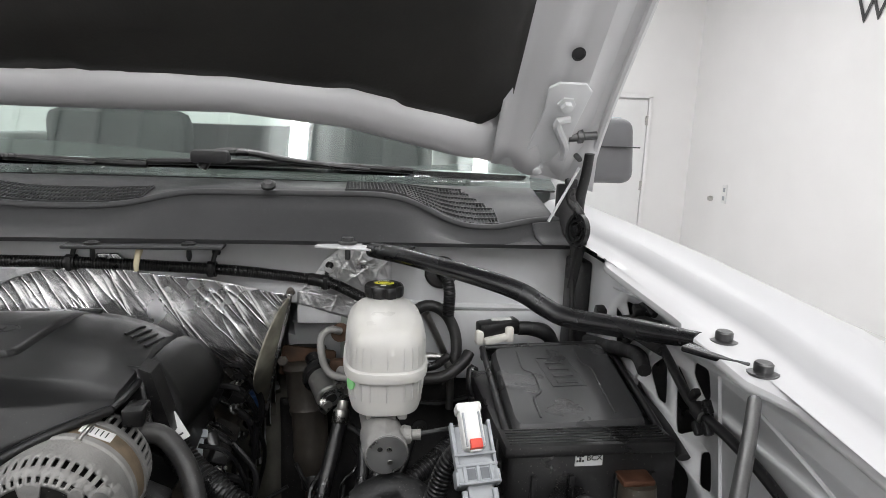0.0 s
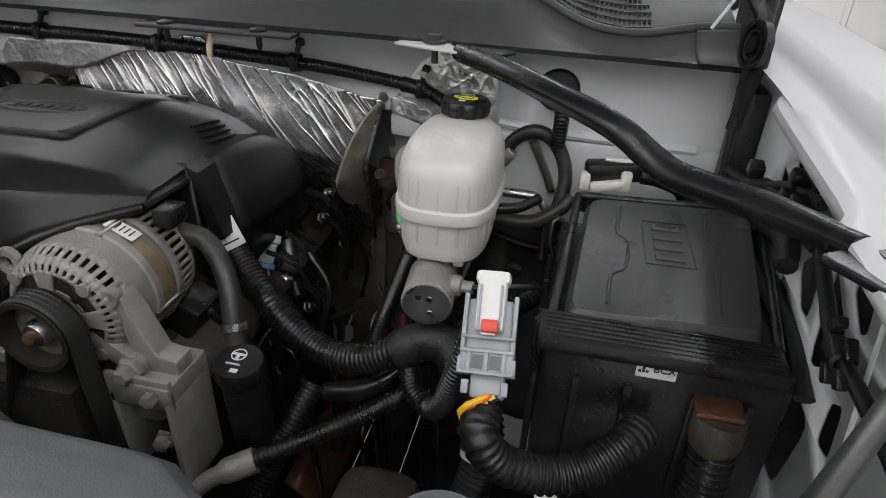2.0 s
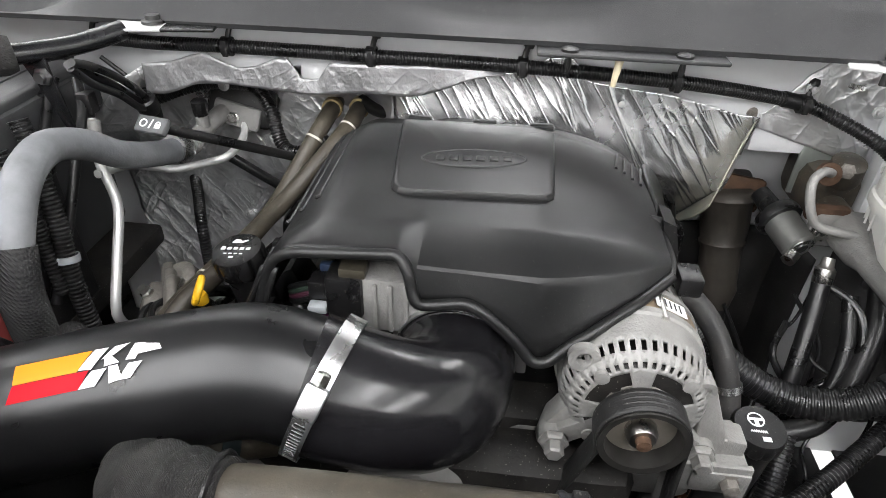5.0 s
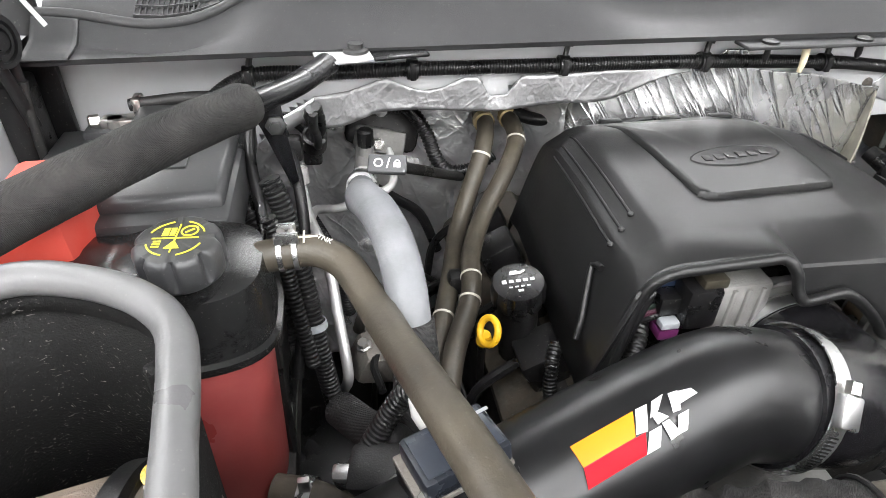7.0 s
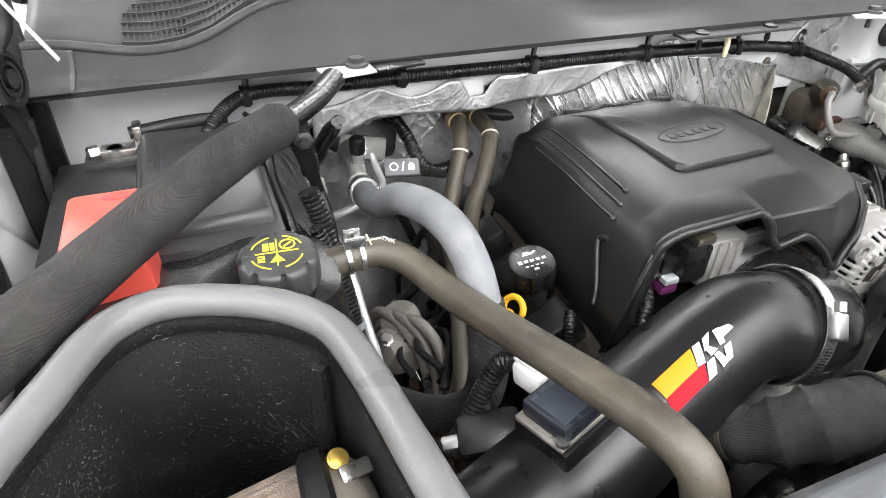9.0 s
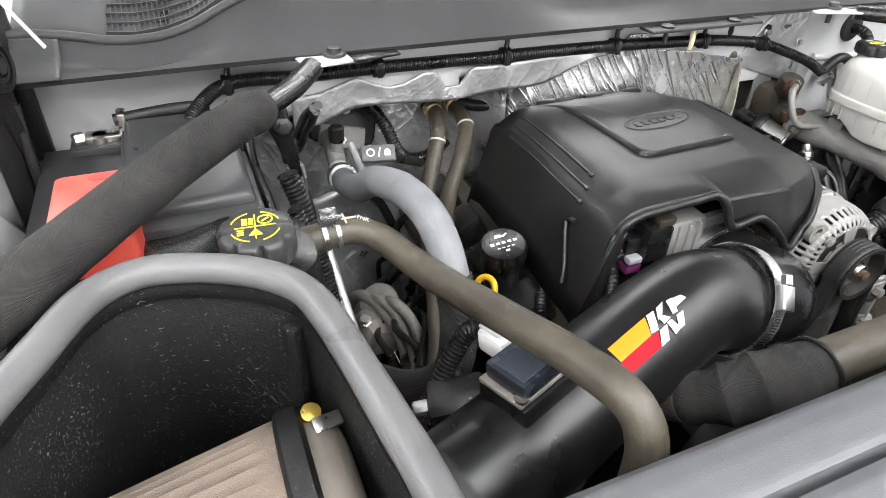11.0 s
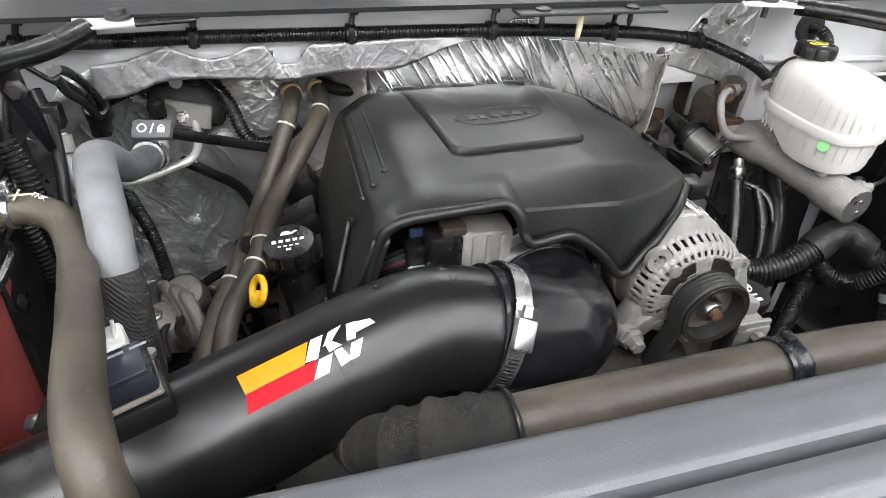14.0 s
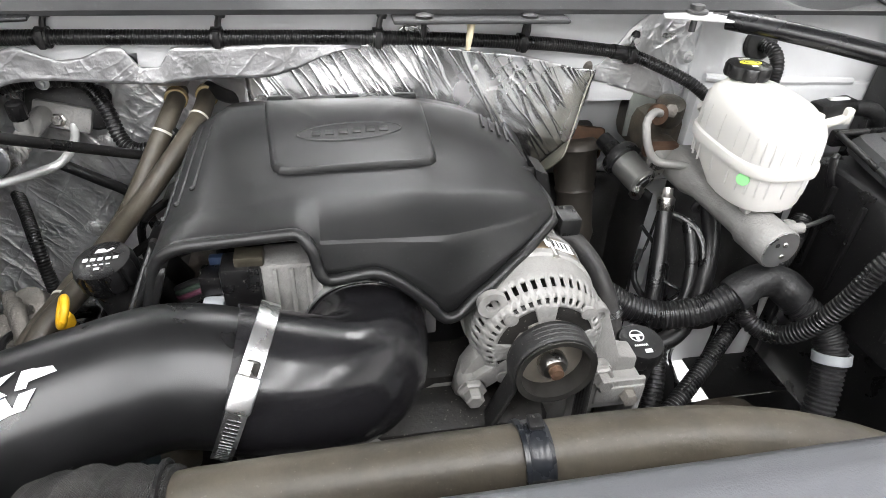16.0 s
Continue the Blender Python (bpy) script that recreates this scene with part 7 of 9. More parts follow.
for k, mt in enumerate((YELLOW, RED_TAB, YELLOW_INK, BLACK)):
    part("wire", tube([WM @ Vector((0.004 + 0.003 * k, -0.074, 0.004)), WM @ Vector((-0.008, -0.082 - 0.002 * k, 0.010 - 0.002 * k)), WM @ Vector((-0.018 + 0.003 * k, -0.090, 0.006)), WM @ Vector((-0.012 + 0.003 * k, -0.108, -0.006))], 0.0026, 8), mt, wc)
for dy in (-0.052, -0.016):
    part("shell_band", laid(rbox((0, dy, 0.0115), (0.046, 0.0035, 0.003), 0.001), WM), GREY_PLASTIC, wc)
# No recess is cut: darker flat patches carry the shade of two windows.
for dx in (-0.0075, 0.0075):
    part("recess_patch", laid(rbox((dx, -0.041, 0.0106), (0.0095, 0.014, 0.001), 0), WM), mat("window_shade", (0.13, 0.14, 0.15), 0.5), wc, "flat darker patch for a shaded recess")
for dx in (-0.0225, 0.0225):
    part("side_clip", laid(rbox((dx, -0.045, 0.002), (0.005, 0.018, 0.016), 0.0015), WM), GREY_PLASTIC, wc)
    part("tail_ear", laid(rbox((dx * 0.75, -0.066, 0.004), (0.006, 0.014, 0.006), 0.001), WM), GREY_PLASTIC, wc)
part("lever_slot", laid(rbox((0, -0.0135, 0.016), (0.012, 0.002, 0.004), 0), WM), WHITE_PLASTIC, wc)
part("cable", tube([WM @ Vector((0.0, -0.085, -0.006)), (0.535, -0.392, 1.110), (0.553, -0.392, 1.088), (0.585, -0.384, 1.075), (0.615, -0.372, 1.078), (0.640, -0.355, 1.090), (0.655, -0.335, 1.095)], 0.0150, 16, ribs=(0.006, 0.0018)), LOOM, wc, "thick ribbed cable")
solid("plug_hose", tube([(0.545, -0.310, 1.150), (0.530, -0.300, 1.145), (0.512, -0.295, 1.120), (0.498, -0.290, 1.070), (0.485, -0.275, 1.020), (0.468, -0.255, 0.992), (0.445, -0.235, 0.995), (0.435, -0.215, 1.015)], 0.0115, 16, ribs=(0.005, 0.0014)), LOOM, "black ribbed loom curving below the multi plug", "wiring loom")

# power-steering reservoir
ps = thing("steering_reservoir", (0.275, -0.275, 0.85), "black power-steering reservoir with a printed cap", "reservoir")
pc = Vector((0.273, -0.276, 1.020))
pax = Vector((0.02, -0.10, 1))
part("body", lathe([(0.020, -0.16), (0.023, -0.15), (0.0225, -0.02), (0.019, -0.012)], pc, pax, 32), BLACK, ps)
pcap = part("cap", lathe([(0.0, -0.012), (0.025, -0.012), (0.0262, -0.009), (0.0262, 0.004), (0.024, 0.008), (0.0, 0.009)], pc, pax, 48, lobes=(12, 0.0018, -0.02, 0.006)), BLACK, ps, "black screw cap with white symbols")
MP = basis(pc + pax.normalized() * 0.009, pax, (0, 1, 0))
MP = Matrix.Translation(pc + pax.normalized() * 0.009) @ pose(0, 0, 0, 6, 1, 0)
part("symbol_ring", laid(prism(band(0.0068, 0.0082, 0, 360, 30), 0, 0.0005), MP @ pose(-0.003, 0.007, 0)), WHITE_INK, pcap)
part("symbol_spoke", laid(rbox((-0.003, 0.0075, 0.0003), (0.013, 0.003, 0.0005), 0), MP), WHITE_INK, pcap)
part("symbol_spoke", laid(rbox((-0.003, 0.0035, 0.0003), (0.004, 0.006, 0.0005), 0), MP), WHITE_INK, pcap)
part("symbol_wave", laid(prism([(-0.011 + 0.0011 * k, -0.006 + 0.0015 * (k % 2)) for k in range(15)] + [(0.0045 - 0.0011 * k, -0.008 + 0.0015 * (k % 2)) for k in range(15)], 0, 0.0005), MP), WHITE_INK, pcap)
part("symbol_book", laid(rbox((0.002, -0.0145, 0.0003), (0.008, 0.005, 0.0005), 0), MP), WHITE_INK, pcap)
solid("steering_hose", tube([(0.178, -0.205, 1.125), (0.205, -0.20, 1.115), (0.232, -0.215, 1.085), (0.248, -0.238, 1.045), (0.255, -0.255, 1.00), (0.262, -0.265, 0.96)], 0.0115, 18), HOSE_BLACK, "black rubber power-steering hose", "hose")
solid("wire_clamp", lathe([(0.0125, -0.004), (0.0135, -0.004), (0.0135, 0.004), (0.0125, 0.004)], (0.249, -0.240, 1.04), (0.2, -0.4, -0.9), 28, caps=False), ALU_CLEAN, "plain steel band clamp on the steering hose", "hose clamp", "hose clamps")

# looms and hoses between engine and fender
big = thing("main_loom", (0.34, -0.2, 0.98), "thick black ribbed wiring loom with taped junction", "wiring loom")
part("loom", tube([(0.172, -0.118, 1.130), (0.186, -0.132, 1.088), (0.212, -0.146, 1.052), (0.259, -0.175, 1.024), (0.300, -0.190, 1.001), (0.340, -0.203, 0.993), (0.384, -0.213, 1.004), (0.435, -0.215, 1.032)], 0.0178, 20, 0.0016, ribs=(0.0060, 0.0013)), LOOM, big)
part("tape", tube([(0.422, -0.215, 1.024), (0.450, -0.210, 1.040), (0.478, -0.214, 1.040), (0.500, -0.232, 1.025)], 0.0205, 16, 0.004, wobble=0.18), TAPE, big, "wrinkled cloth tape")
part("tail_loom", tube([(0.495, -0.228, 1.022), (0.520, -0.25, 1.005), (0.530, -0.275, 0.985), (0.525, -0.295, 0.95), (0.51, -0.32, 0.90), (0.49, -0.34, 0.84)], 0.0185, 16, ribs=(0.006, 0.0018)), TAPE, big)
part("branch", tube([(0.46, -0.205, 1.03), (0.49, -0.19, 1.045), (0.53, -0.16, 1.06), (0.56, -0.13, 1.07)], 0.0125, 14, ribs=(0.005, 0.0014)), LOOM, big)
part("band", lathe([(0.0195, -0.006), (0.0215, -0.006), (0.0215, 0.006), (0.0195, 0.006)], (0.529, -0.284, 0.975), (-0.1, -0.45, -0.85), 28, caps=False), GREY_PLASTIC, big, "grey plastic band")
LB = basis((0.197, -0.149, 1.096), (0.45, -0.80, 0.45), (-0.45, 0.1, 0.85))
part("label_sleeve", laid(rbox((0, 0, 0), (0.030, 0.036, 0.0014), 0.0004), LB), PAPER, big, "white barcode label")
for k in range(9):
    part("barcode_bar", laid(rbox((-0.011 + 0.0022 * k, 0.006, 0.0009), (0.0008 + 0.0005 * (k % 3), 0.014, 0.0004), 0), LB), BLACK_INK, big)
part("label_line", laid(rbox((0.0, -0.010, 0.0009), (0.020, 0.002, 0.0004), 0), LB), BLACK_INK, big)
low = thing("lower_loom", (0.36, -0.27, 0.92), "thin black ribbed loom ending in a steel hose fitting", "wiring loom")
part("loom", tube([(0.445, -0.211, 0.977), (0.40, -0.245, 0.960), (0.345, -0.285, 0.945), (0.300, -0.315, 0.934)], 0.0108, 14, ribs=(0.005, 0.0013)), LOOM, low)
part("fitting", tube([(0.300, -0.315, 0.934), (0.279, -0.328, 0.928), (0.258, -0.338, 0.918), (0.240, -0.343, 0.90)], lambda f: 0.0135 - 0.004 * (f > 0.45), 14), ALU, low, "steel hose fitting")
solid("lower_loom", tube([(0.33, -0.23, 0.97), (0.315, -0.27, 0.93), (0.295, -0.31, 0.88), (0.28, -0.35, 0.82)], 0.013, 14, ribs=(0.005, 0.0013)), LOOM, "black ribbed loom beside the steering reservoir", "wiring loom")
for pts, r in (([(0.398, -0.068, 1.064), (0.388, -0.095, 1.03), (0.374, -0.130, 0.98), (0.355, -0.175, 0.90), (0.34, -0.20, 0.84)], 0.0105), ([(0.43, -0.08, 1.05), (0.428, -0.12, 1.0), (0.41, -0.15, 0.95), (0.37, -0.17, 0.90), (0.33, -0.17, 0.85)], 0.009), ([(0.47, -0.06, 1.06), (0.455, -0.11, 1.02), (0.43, -0.15, 0.975), (0.385, -0.19, 0.945), (0.33, -0.20, 0.93)], 0.0125), ([(0.50, -0.05, 1.02), (0.48, -0.09, 0.99), (0.44, -0.12, 0.96), (0.40, -0.12, 0.92), (0.38, -0.10, 0.85)], 0.0065)):
    solid("brake_hose", tube(pts, r, 14), LOOM, "shiny black rubber hose below the master cylinder", "hose", "lower hoses")
solid("hose_ferrule", lathe([(0.0095, 0), (0.0115, 0.004), (0.0115, 0.020), (0.008, 0.024), (0.007, 0.034)], (0.396, -0.073, 1.057), (0.15, 0.45, 0.85), 20), STEEL, "crimped steel ferrule on the thick hose", "ferrule")
rnd = random.Random(31)
for k in range(14):
    x0, y0, z0 = rnd.uniform(0.24, 0.44), rnd.uniform(-0.16, 0.0), rnd.uniform(0.95, 1.03)
    x1, y1, z1 = x0 + rnd.uniform(-0.10, 0.10), y0 - rnd.uniform(0.02, 0.09), z0 - rnd.uniform(0.02, 0.12)
    mid = ((x0 + x1) / 2 + rnd.uniform(-0.04, 0.04), (y0 + y1) / 2, (z0 + z1) / 2 - rnd.uniform(-0.02, 0.03))
    solid("wire", tube([(x0, y0, z0), mid, (x1, y1, z1), (x1 + 0.01, y1, z1 - 0.12), (x1 + 0.012, y1, 0.604)], rnd.choice((0.0022, 0.003, 0.0042)), 8), LOOM, "thin black wire among the lower hoses", "wire", "lower wires")
for k in range(10):
    x0, y0, z0 = rnd.uniform(-0.42, -0.27), rnd.uniform(-0.26, -0.02), rnd.uniform(0.93, 1.03)
    solid("wire", tube([(x0, y0, z0), (x0 + rnd.uniform(-0.05, 0.05), y0 + 0.05, z0 + rnd.uniform(-0.02, 0.03)), (x0 + rnd.uniform(-0.08, 0.08), y0 + 0.11, z0 - 0.02), (x0, y0 + 0.14, z0 - 0.12), (x0, y0 + 0.13, 0.605)], rnd.choice((0.003, 0.0045, 0.006)), 8), LOOM, "black wire beside the engine's flank", "wire", "flank wires")
for pts in ([(0.395, -0.06, 1.055), (0.425, -0.085, 1.05), (0.44, -0.11, 1.03), (0.44, -0.14, 0.98)], [(0.41, -0.05, 1.045), (0.435, -0.08, 1.038), (0.45, -0.105, 1.02), (0.455, -0.13, 0.96)]):
    solid("brake_line", tube(pts, 0.004, 8), STEEL_DARK, "thin dark brake line below the master cylinder", "pipe", "brake lines")
solid("hose_fitting", joined(tube([(0.372, -0.03, 1.062), (0.385, -0.015, 1.068), (0.41, 0.0, 1.075)], 0.006, 10), lathe([(0.009, 0), (0.009, 0.014), (0.007, 0.016)], (0.370, -0.032, 1.061), (0.5, 0.5, 0.3), 6)), STEEL, "steel hose fitting below the accumulator", "fitting")
bh = thing("booster_hose", (0.53, 0.02, 1.06), "black looped rubber hose behind the reservoir", "hose")
part("hose", tube([(0.492, 0.030, 1.168), (0.503, 0.030, 1.187), (0.527, 0.029, 1.200), (0.552, 0.026, 1.190), (0.568, 0.020, 1.163), (0.571, 0.010, 1.136), (0.566, 0.0, 1.112), (0.558, 0.0, 1.08)], 0.0088, 14), HOSE_BLACK, bh)
part("end_clip", rbox((0.496, 0.024, 1.165), (0.016, 0.014, 0.022), 0.003, pose(0, 0, 0, 0, 35, 0)), ALU_CLEAN, bh, "bright steel clip")
solid("reservoir_hose", tube([(0.494, -0.062, 1.122), (0.520, -0.062, 1.119), (0.545, -0.060, 1.122), (0.570, -0.055, 1.139), (0.580, -0.045, 1.15)], 0.0085, 14), HOSE_BLACK, "short black hose from the master cylinder", "hose")
solid("steel_pipe", tube([(0.495, -0.03, 1.140), (0.516, -0.03, 1.140), (0.540, -0.03, 1.138), (0.553, -0.032, 1.125), (0.556, -0.034, 1.105), (0.556, -0.036, 1.06)], 0.0058, 12), STEEL, "bent bare steel pipe beside the reservoir", "pipe", "brake lines")
solid("steel_pipe", tube([(0.525, 0.034, 1.185), (0.540, 0.036, 1.155), (0.556, 0.036, 1.12)], 0.0058, 12), STEEL, "bare steel pipe behind the looped hose", "pipe", "brake lines")
solid("grommet", lathe([(0.012, 0), (0.024, 0.002), (0.026, 0.006), (0.022, 0.010), (0.013, 0.011)], (0.548, 0.052, 1.248), (0, -1, 0.05), 28), RUBBER, "grey rubber grommet in the white firewall", "grommet")
solid("grommet_loom", tube([(0.548, 0.045, 1.248), (0.554, 0.022, 1.243), (0.557, 0.010, 1.225), (0.556, 0.008, 1.19)], 0.0095, 12, ribs=(0.004, 0.001)), LOOM, "short ribbed loom from the firewall grommet", "wiring loom")
wcl = thing("pale_plug", (0.60, -0.05, 1.15), "cream plastic plug holder with black cables behind the fuse box", "plug")
PH = Vector((0.612, -0.054, 1.181))
part("holder", joined(rbox(PH + Vector((0.006, -0.002, -0.006)), (0.040, 0.012, 0.010), 0.003, pose(0, 0, 0, 0, -10, 8)), joined(rbox(PH + Vector((-0.020, 0.0, -0.004)), (0.012, 0.016, 0.020), 0.004), rbox(PH + Vector((0.024, 0.0, 0.0)), (0.012, 0.012, 0.022), 0.003))), mat("cream_plastic", (0.78, 0.76, 0.70), 0.45, vary=0.05), wcl)
part("body", rbox(PH + Vector((0.010, 0.014, 0.006)), (0.062, 0.026, 0.022), 0.005, pose(0, 0, 0, 0, -4, 8)), BLACK, wcl, "black plug body")
part("top_bar", rbox(PH + Vector((0.014, 0.014, 0.0185)), (0.030, 0.008, 0.003), 0.001), WHITE_PLASTIC, wcl)
part("sleeve", tube([PH + Vector((0.040, 0.012, 0.005)), PH + Vector((0.060, 0.012, 0.004)), PH + Vector((0.085, 0.014, -0.006)), PH + Vector((0.10, 0.02, -0.03))], 0.0105, 12, wobble=0.15), TAPE, wcl)
for k in range(4):
    part("cable", tube([PH + Vector((0.04, 0.006 + 0.004 * k, 0.004)), PH + Vector((0.07, 0.018 + 0.005 * k, 0.004)), PH + Vector((0.10, 0.03 + 0.005 * k, -0.01)), PH + Vector((0.108, 0.045, -0.05))], 0.0035, 8), LOOM, wcl)
solid("strut_loom", tube([(0.755, -0.05, 1.17), (0.76, -0.12, 1.185), (0.758, -0.20, 1.205), (0.75, -0.24, 1.20)], 0.009, 10, wobble=0.2), TAPE, "taped cable behind the brace bar", "cable")

for pts, r in (([(0.742, -0.03, 1.20), (0.748, -0.10, 1.212), (0.752, -0.196, 1.250), (0.752, -0.258, 1.262)], 0.0045), ([(0.745, -0.05, 1.19), (0.752, -0.13, 1.225), (0.750, -0.20, 1.232), (0.752, -0.27, 1.235)], 0.006), ([(0.75, -0.20, 1.25), (0.748, -0.225, 1.275), (0.75, -0.25, 1.27)], 0.004)):
    solid("apron_cable", tube(pts, r, 10, wobble=0.1), TAPE, "black taped cable on the apron below the brace", "cable")
apc = thing("apron_plug", (0.748, -0.23, 1.23), "black wiring plugs clipped to the apron", "plug")
for dy, dz, w in ((0.0, 0.0, 0.018), (-0.024, 0.008, 0.014), (0.10, -0.012, 0.016), (-0.008, 0.024, 0.012)):
    part("plug", rbox((0.744, -0.215 + dy, 1.245 + dz), (0.014, w, w * 0.9), 0.003, pose(0, 0, 0, 20, 0, 0)), BLACK, apc)
cnn = thing("engine_plug", (0.201, -0.071, 1.0), "pale grey wiring plug with a blue lock on the engine flank", "plug")
CM = basis((0.203, -0.072, 1.034), (0.5, -0.6, 0.6), (0.3, 0.1, 0.9))
part("shell", laid(joined(rbox((0, 0, 0), (0.020, 0.038, 0.014), 0.002), rbox((0, 0.014, 0.006), (0.026, 0.012, 0.010), 0.002)), CM), GREY_PLASTIC, cnn)
part("lock", laid(rbox((0.002, -0.022, 0.0), (0.022, 0.008, 0.012), 0.002), CM), mat("blue_lock", (0.07, 0.22, 0.42), 0.4), cnn, "blue lock")
part("wire", tube([CM @ Vector((0.004, -0.024, 0.002)), CM @ Vector((0.008, -0.034, 0.0)), CM @ Vector((0.004, -0.045, -0.012))], 0.002, 8), mat("magenta_lead", (0.35, 0.06, 0.2), 0.5), cnn)
coi = thing("ignition_coil", (0.215, -0.02, 0.98), "dark ignition coil pack with a bright steel tube", "coil")
part("bracket", rbox((0.222, -0.02, 1.005), (0.04, 0.10, 0.03), 0.006, pose(0, 0, 0, 0, 30, 0)), DARK, coi)
part("can", lathe([(0.011, 0), (0.012, 0.003), (0.012, 0.04), (0.010, 0.043)], (0.212, -0.035, 1.030), (0.35, -0.5, -0.75), 20), STEEL_DARK, coi)
part("boot", lathe([(0.010, 0), (0.010, 0.03), (0.006, 0.035)], (0.225, -0.055, 0.99), (0.4, -0.4, -0.8), 16), BLACK, coi)
rn = random.Random(11)
for k in range(7):
    y = -0.14 + 0.045 * k
    c = Vector((0.225 + rn.uniform(-0.012, 0.03), y, 1.0 + rn.uniform(-0.07, 0.05)))
    part("stud", lathe([(0.009, 0), (0.009, 0.003), (0.006, 0.004), (0.006, 0.012), (0.003, 0.013), (0.003, 0.022)], c, (0.6, -0.4, 0.5), 6), STEEL if k % 2 else STEEL_DARK, coi, "bolt and stud")
    part("lead", tube([c + Vector((-0.02, 0.0, 0.04)), c + Vector((0.012, -0.006, 0.035)), c + Vector((0.03, 0.005, 0.0)), c + Vector((0.03 + rn.uniform(-0.01, 0.01), 0.02, -0.05)), c + Vector((0.02, 0.03, -0.12))], rn.uniform(0.003, 0.006), 8), LOOM, coi)
    part("plug", rbox(c + Vector((rn.uniform(-0.01, 0.02), 0.02, 0.012)), (0.022, 0.026, 0.018), 0.003, pose(0, 0, 0, rn.uniform(-30, 30), 30, rn.uniform(-30, 30))), BLACK, coi)

# loom across the firewall with its clips
LOOMPTS = [(-0.580, -0.012, 1.218), (-0.576, 0.010, 1.241), (-0.530, 0.048, 1.261), (-0.44, 0.040, 1.264), (-0.345, 0.036, 1.2665), (-0.163, 0.034, 1.2655), (0.02, 0.034, 1.2635), (0.205, 0.050, 1.251), (0.30, 0.066, 1.238), (0.37, 0.072, 1.226), (0.41, 0.055, 1.214), (0.45, 0.03, 1.198), (0.475, 0.015, 1.18)]
fl = thing("firewall_loom", (0, 0.034, 1.256), "black ribbed wiring loom across the firewall", "wiring loom")
part("conduit", tube(LOOMPTS, 0.0086, 14, 0.0006, ribs=(0.0036, 0.0008)), LOOM, fl)
for a, b in ((0.245, 0.262), (0.86, 0.90)):
    seg = catmull(LOOMPTS, 0.004)
    seg = seg[int(a * len(seg)):int(b * len(seg))]
    part("tape_wrap", tube(seg[::3], 0.0096, 14, 0.006, wobble=0.12), TAPE, fl, "black cloth tape wrap")
for cx, cy, cz in ((-0.530, 0.048, 1.261), (-0.345, 0.036, 1.2665), (-0.163, 0.034, 1.2655), (0.02, 0.034, 1.2635), (0.206, 0.050, 1.251), (0.37, 0.072, 1.226)):
    cp = thing("loom_clip", (cx, cy, cz), "black plastic loom clip with a push pin", "clip", "loom clips")
    part("collar", lathe([(0.0092, -0.006), (0.0118, -0.006), (0.0118, 0.006), (0.0092, 0.006)], (cx, cy, cz), (1, 0, 0.0), 20, caps=False), BLACK, cp)
    part("saddle", rbox((cx, cy - 0.010, cz), (0.007, 0.005, 0.02), 0.001), BLACK, cp)
    part("stem", tube([(cx + 0.001, cy, cz + 0.008), (cx + 0.003, cy + 0.002, cz + 0.018), (cx + 0.005, cy + 0.004, cz + 0.024)], 0.0035, 8), BLACK, cp)
    part("pin_head", lathe([(0.006, 0), (0.0065, 0.004), (0.004, 0.009)], (cx + 0.005, cy + 0.004, cz + 0.022), (0.3, 0.1, 1), 12), BLACK, cp)

# ---------------------------------------------------------------- radiator hose across the front
rh = thing("radiator_hose", (0.05, -0.5, 1.16), "dusty brown upper radiator hose", "hose")
part("hose", tube([(-0.145, -0.500, 1.169), (-0.125, -0.500, 1.172), (-0.05, -0.503, 1.178), (0.035, -0.506, 1.184), (0.15, -0.507, 1.183), (0.235, -0.516, 1.173), (0.31, -0.535, 1.150), (0.37, -0.56, 1.11), (0.39, -0.58, 1.06)], 0.0196, 28, wobble=0.02), HOSE_BROWN, rh)
part("fabric_sleeve", tube([(-0.138, -0.500, 1.170), (-0.158, -0.499, 1.166), (-0.185, -0.493, 1.158), (-0.215, -0.478, 1.142), (-0.232, -0.455, 1.122)], lambda f: 0.0225 + 0.006 * math.sin(3.1 * min(1, f * 1.2)) + 0.0011 * math.sin(31 * f) + 0.0008 * math.sin(57 * f + 1), 28, 0.005, wobble=0.16), SLEEVE, rh, "black woven sleeve round the bend")
part("elbow", tube([(-0.230, -0.462, 1.128), (-0.235, -0.440, 1.112), (-0.222, -0.415, 1.098), (-0.195, -0.395, 1.088), (-0.165, -0.38, 1.08)], 0.0215, 24), HOSE_BROWN, rh)
part("tie", tube([(-0.146 + 0.0, -0.500 + 0.0265 * math.cos(a * math.pi / 12), 1.169 + 0.0265 * math.sin(a * math.pi / 12)) for a in range(25)], 0.0018, 6), BLACK, rh, "black cable tie")
rcl = thing("hose_bracket", (0.056, -0.506, 1.163), "dark plastic clamp round the radiator hose", "hose clamp")
part("band", lathe([(0.0200, -0.0085), (0.0222, -0.0085), (0.0230, -0.006), (0.0216, -0.003), (0.0216, 0.003), (0.0230, 0.006), (0.0222, 0.0085), (0.0200, 0.0085)], (0.056, -0.507, 1.184), (1, -0.01, 0.0), 36, caps=False), mat("slate_plastic", (0.016, 0.018, 0.022), 0.32, vary=0.1), rcl)
part("joint", rbox((0.056, -0.529, 1.190), (0.016, 0.004, 0.006), 0.001), BLACK, rcl)
part("tongue", rbox((0.058, -0.500, 1.207), (0.009, 0.010, 0.004), 0.0015), BLACK, rcl)
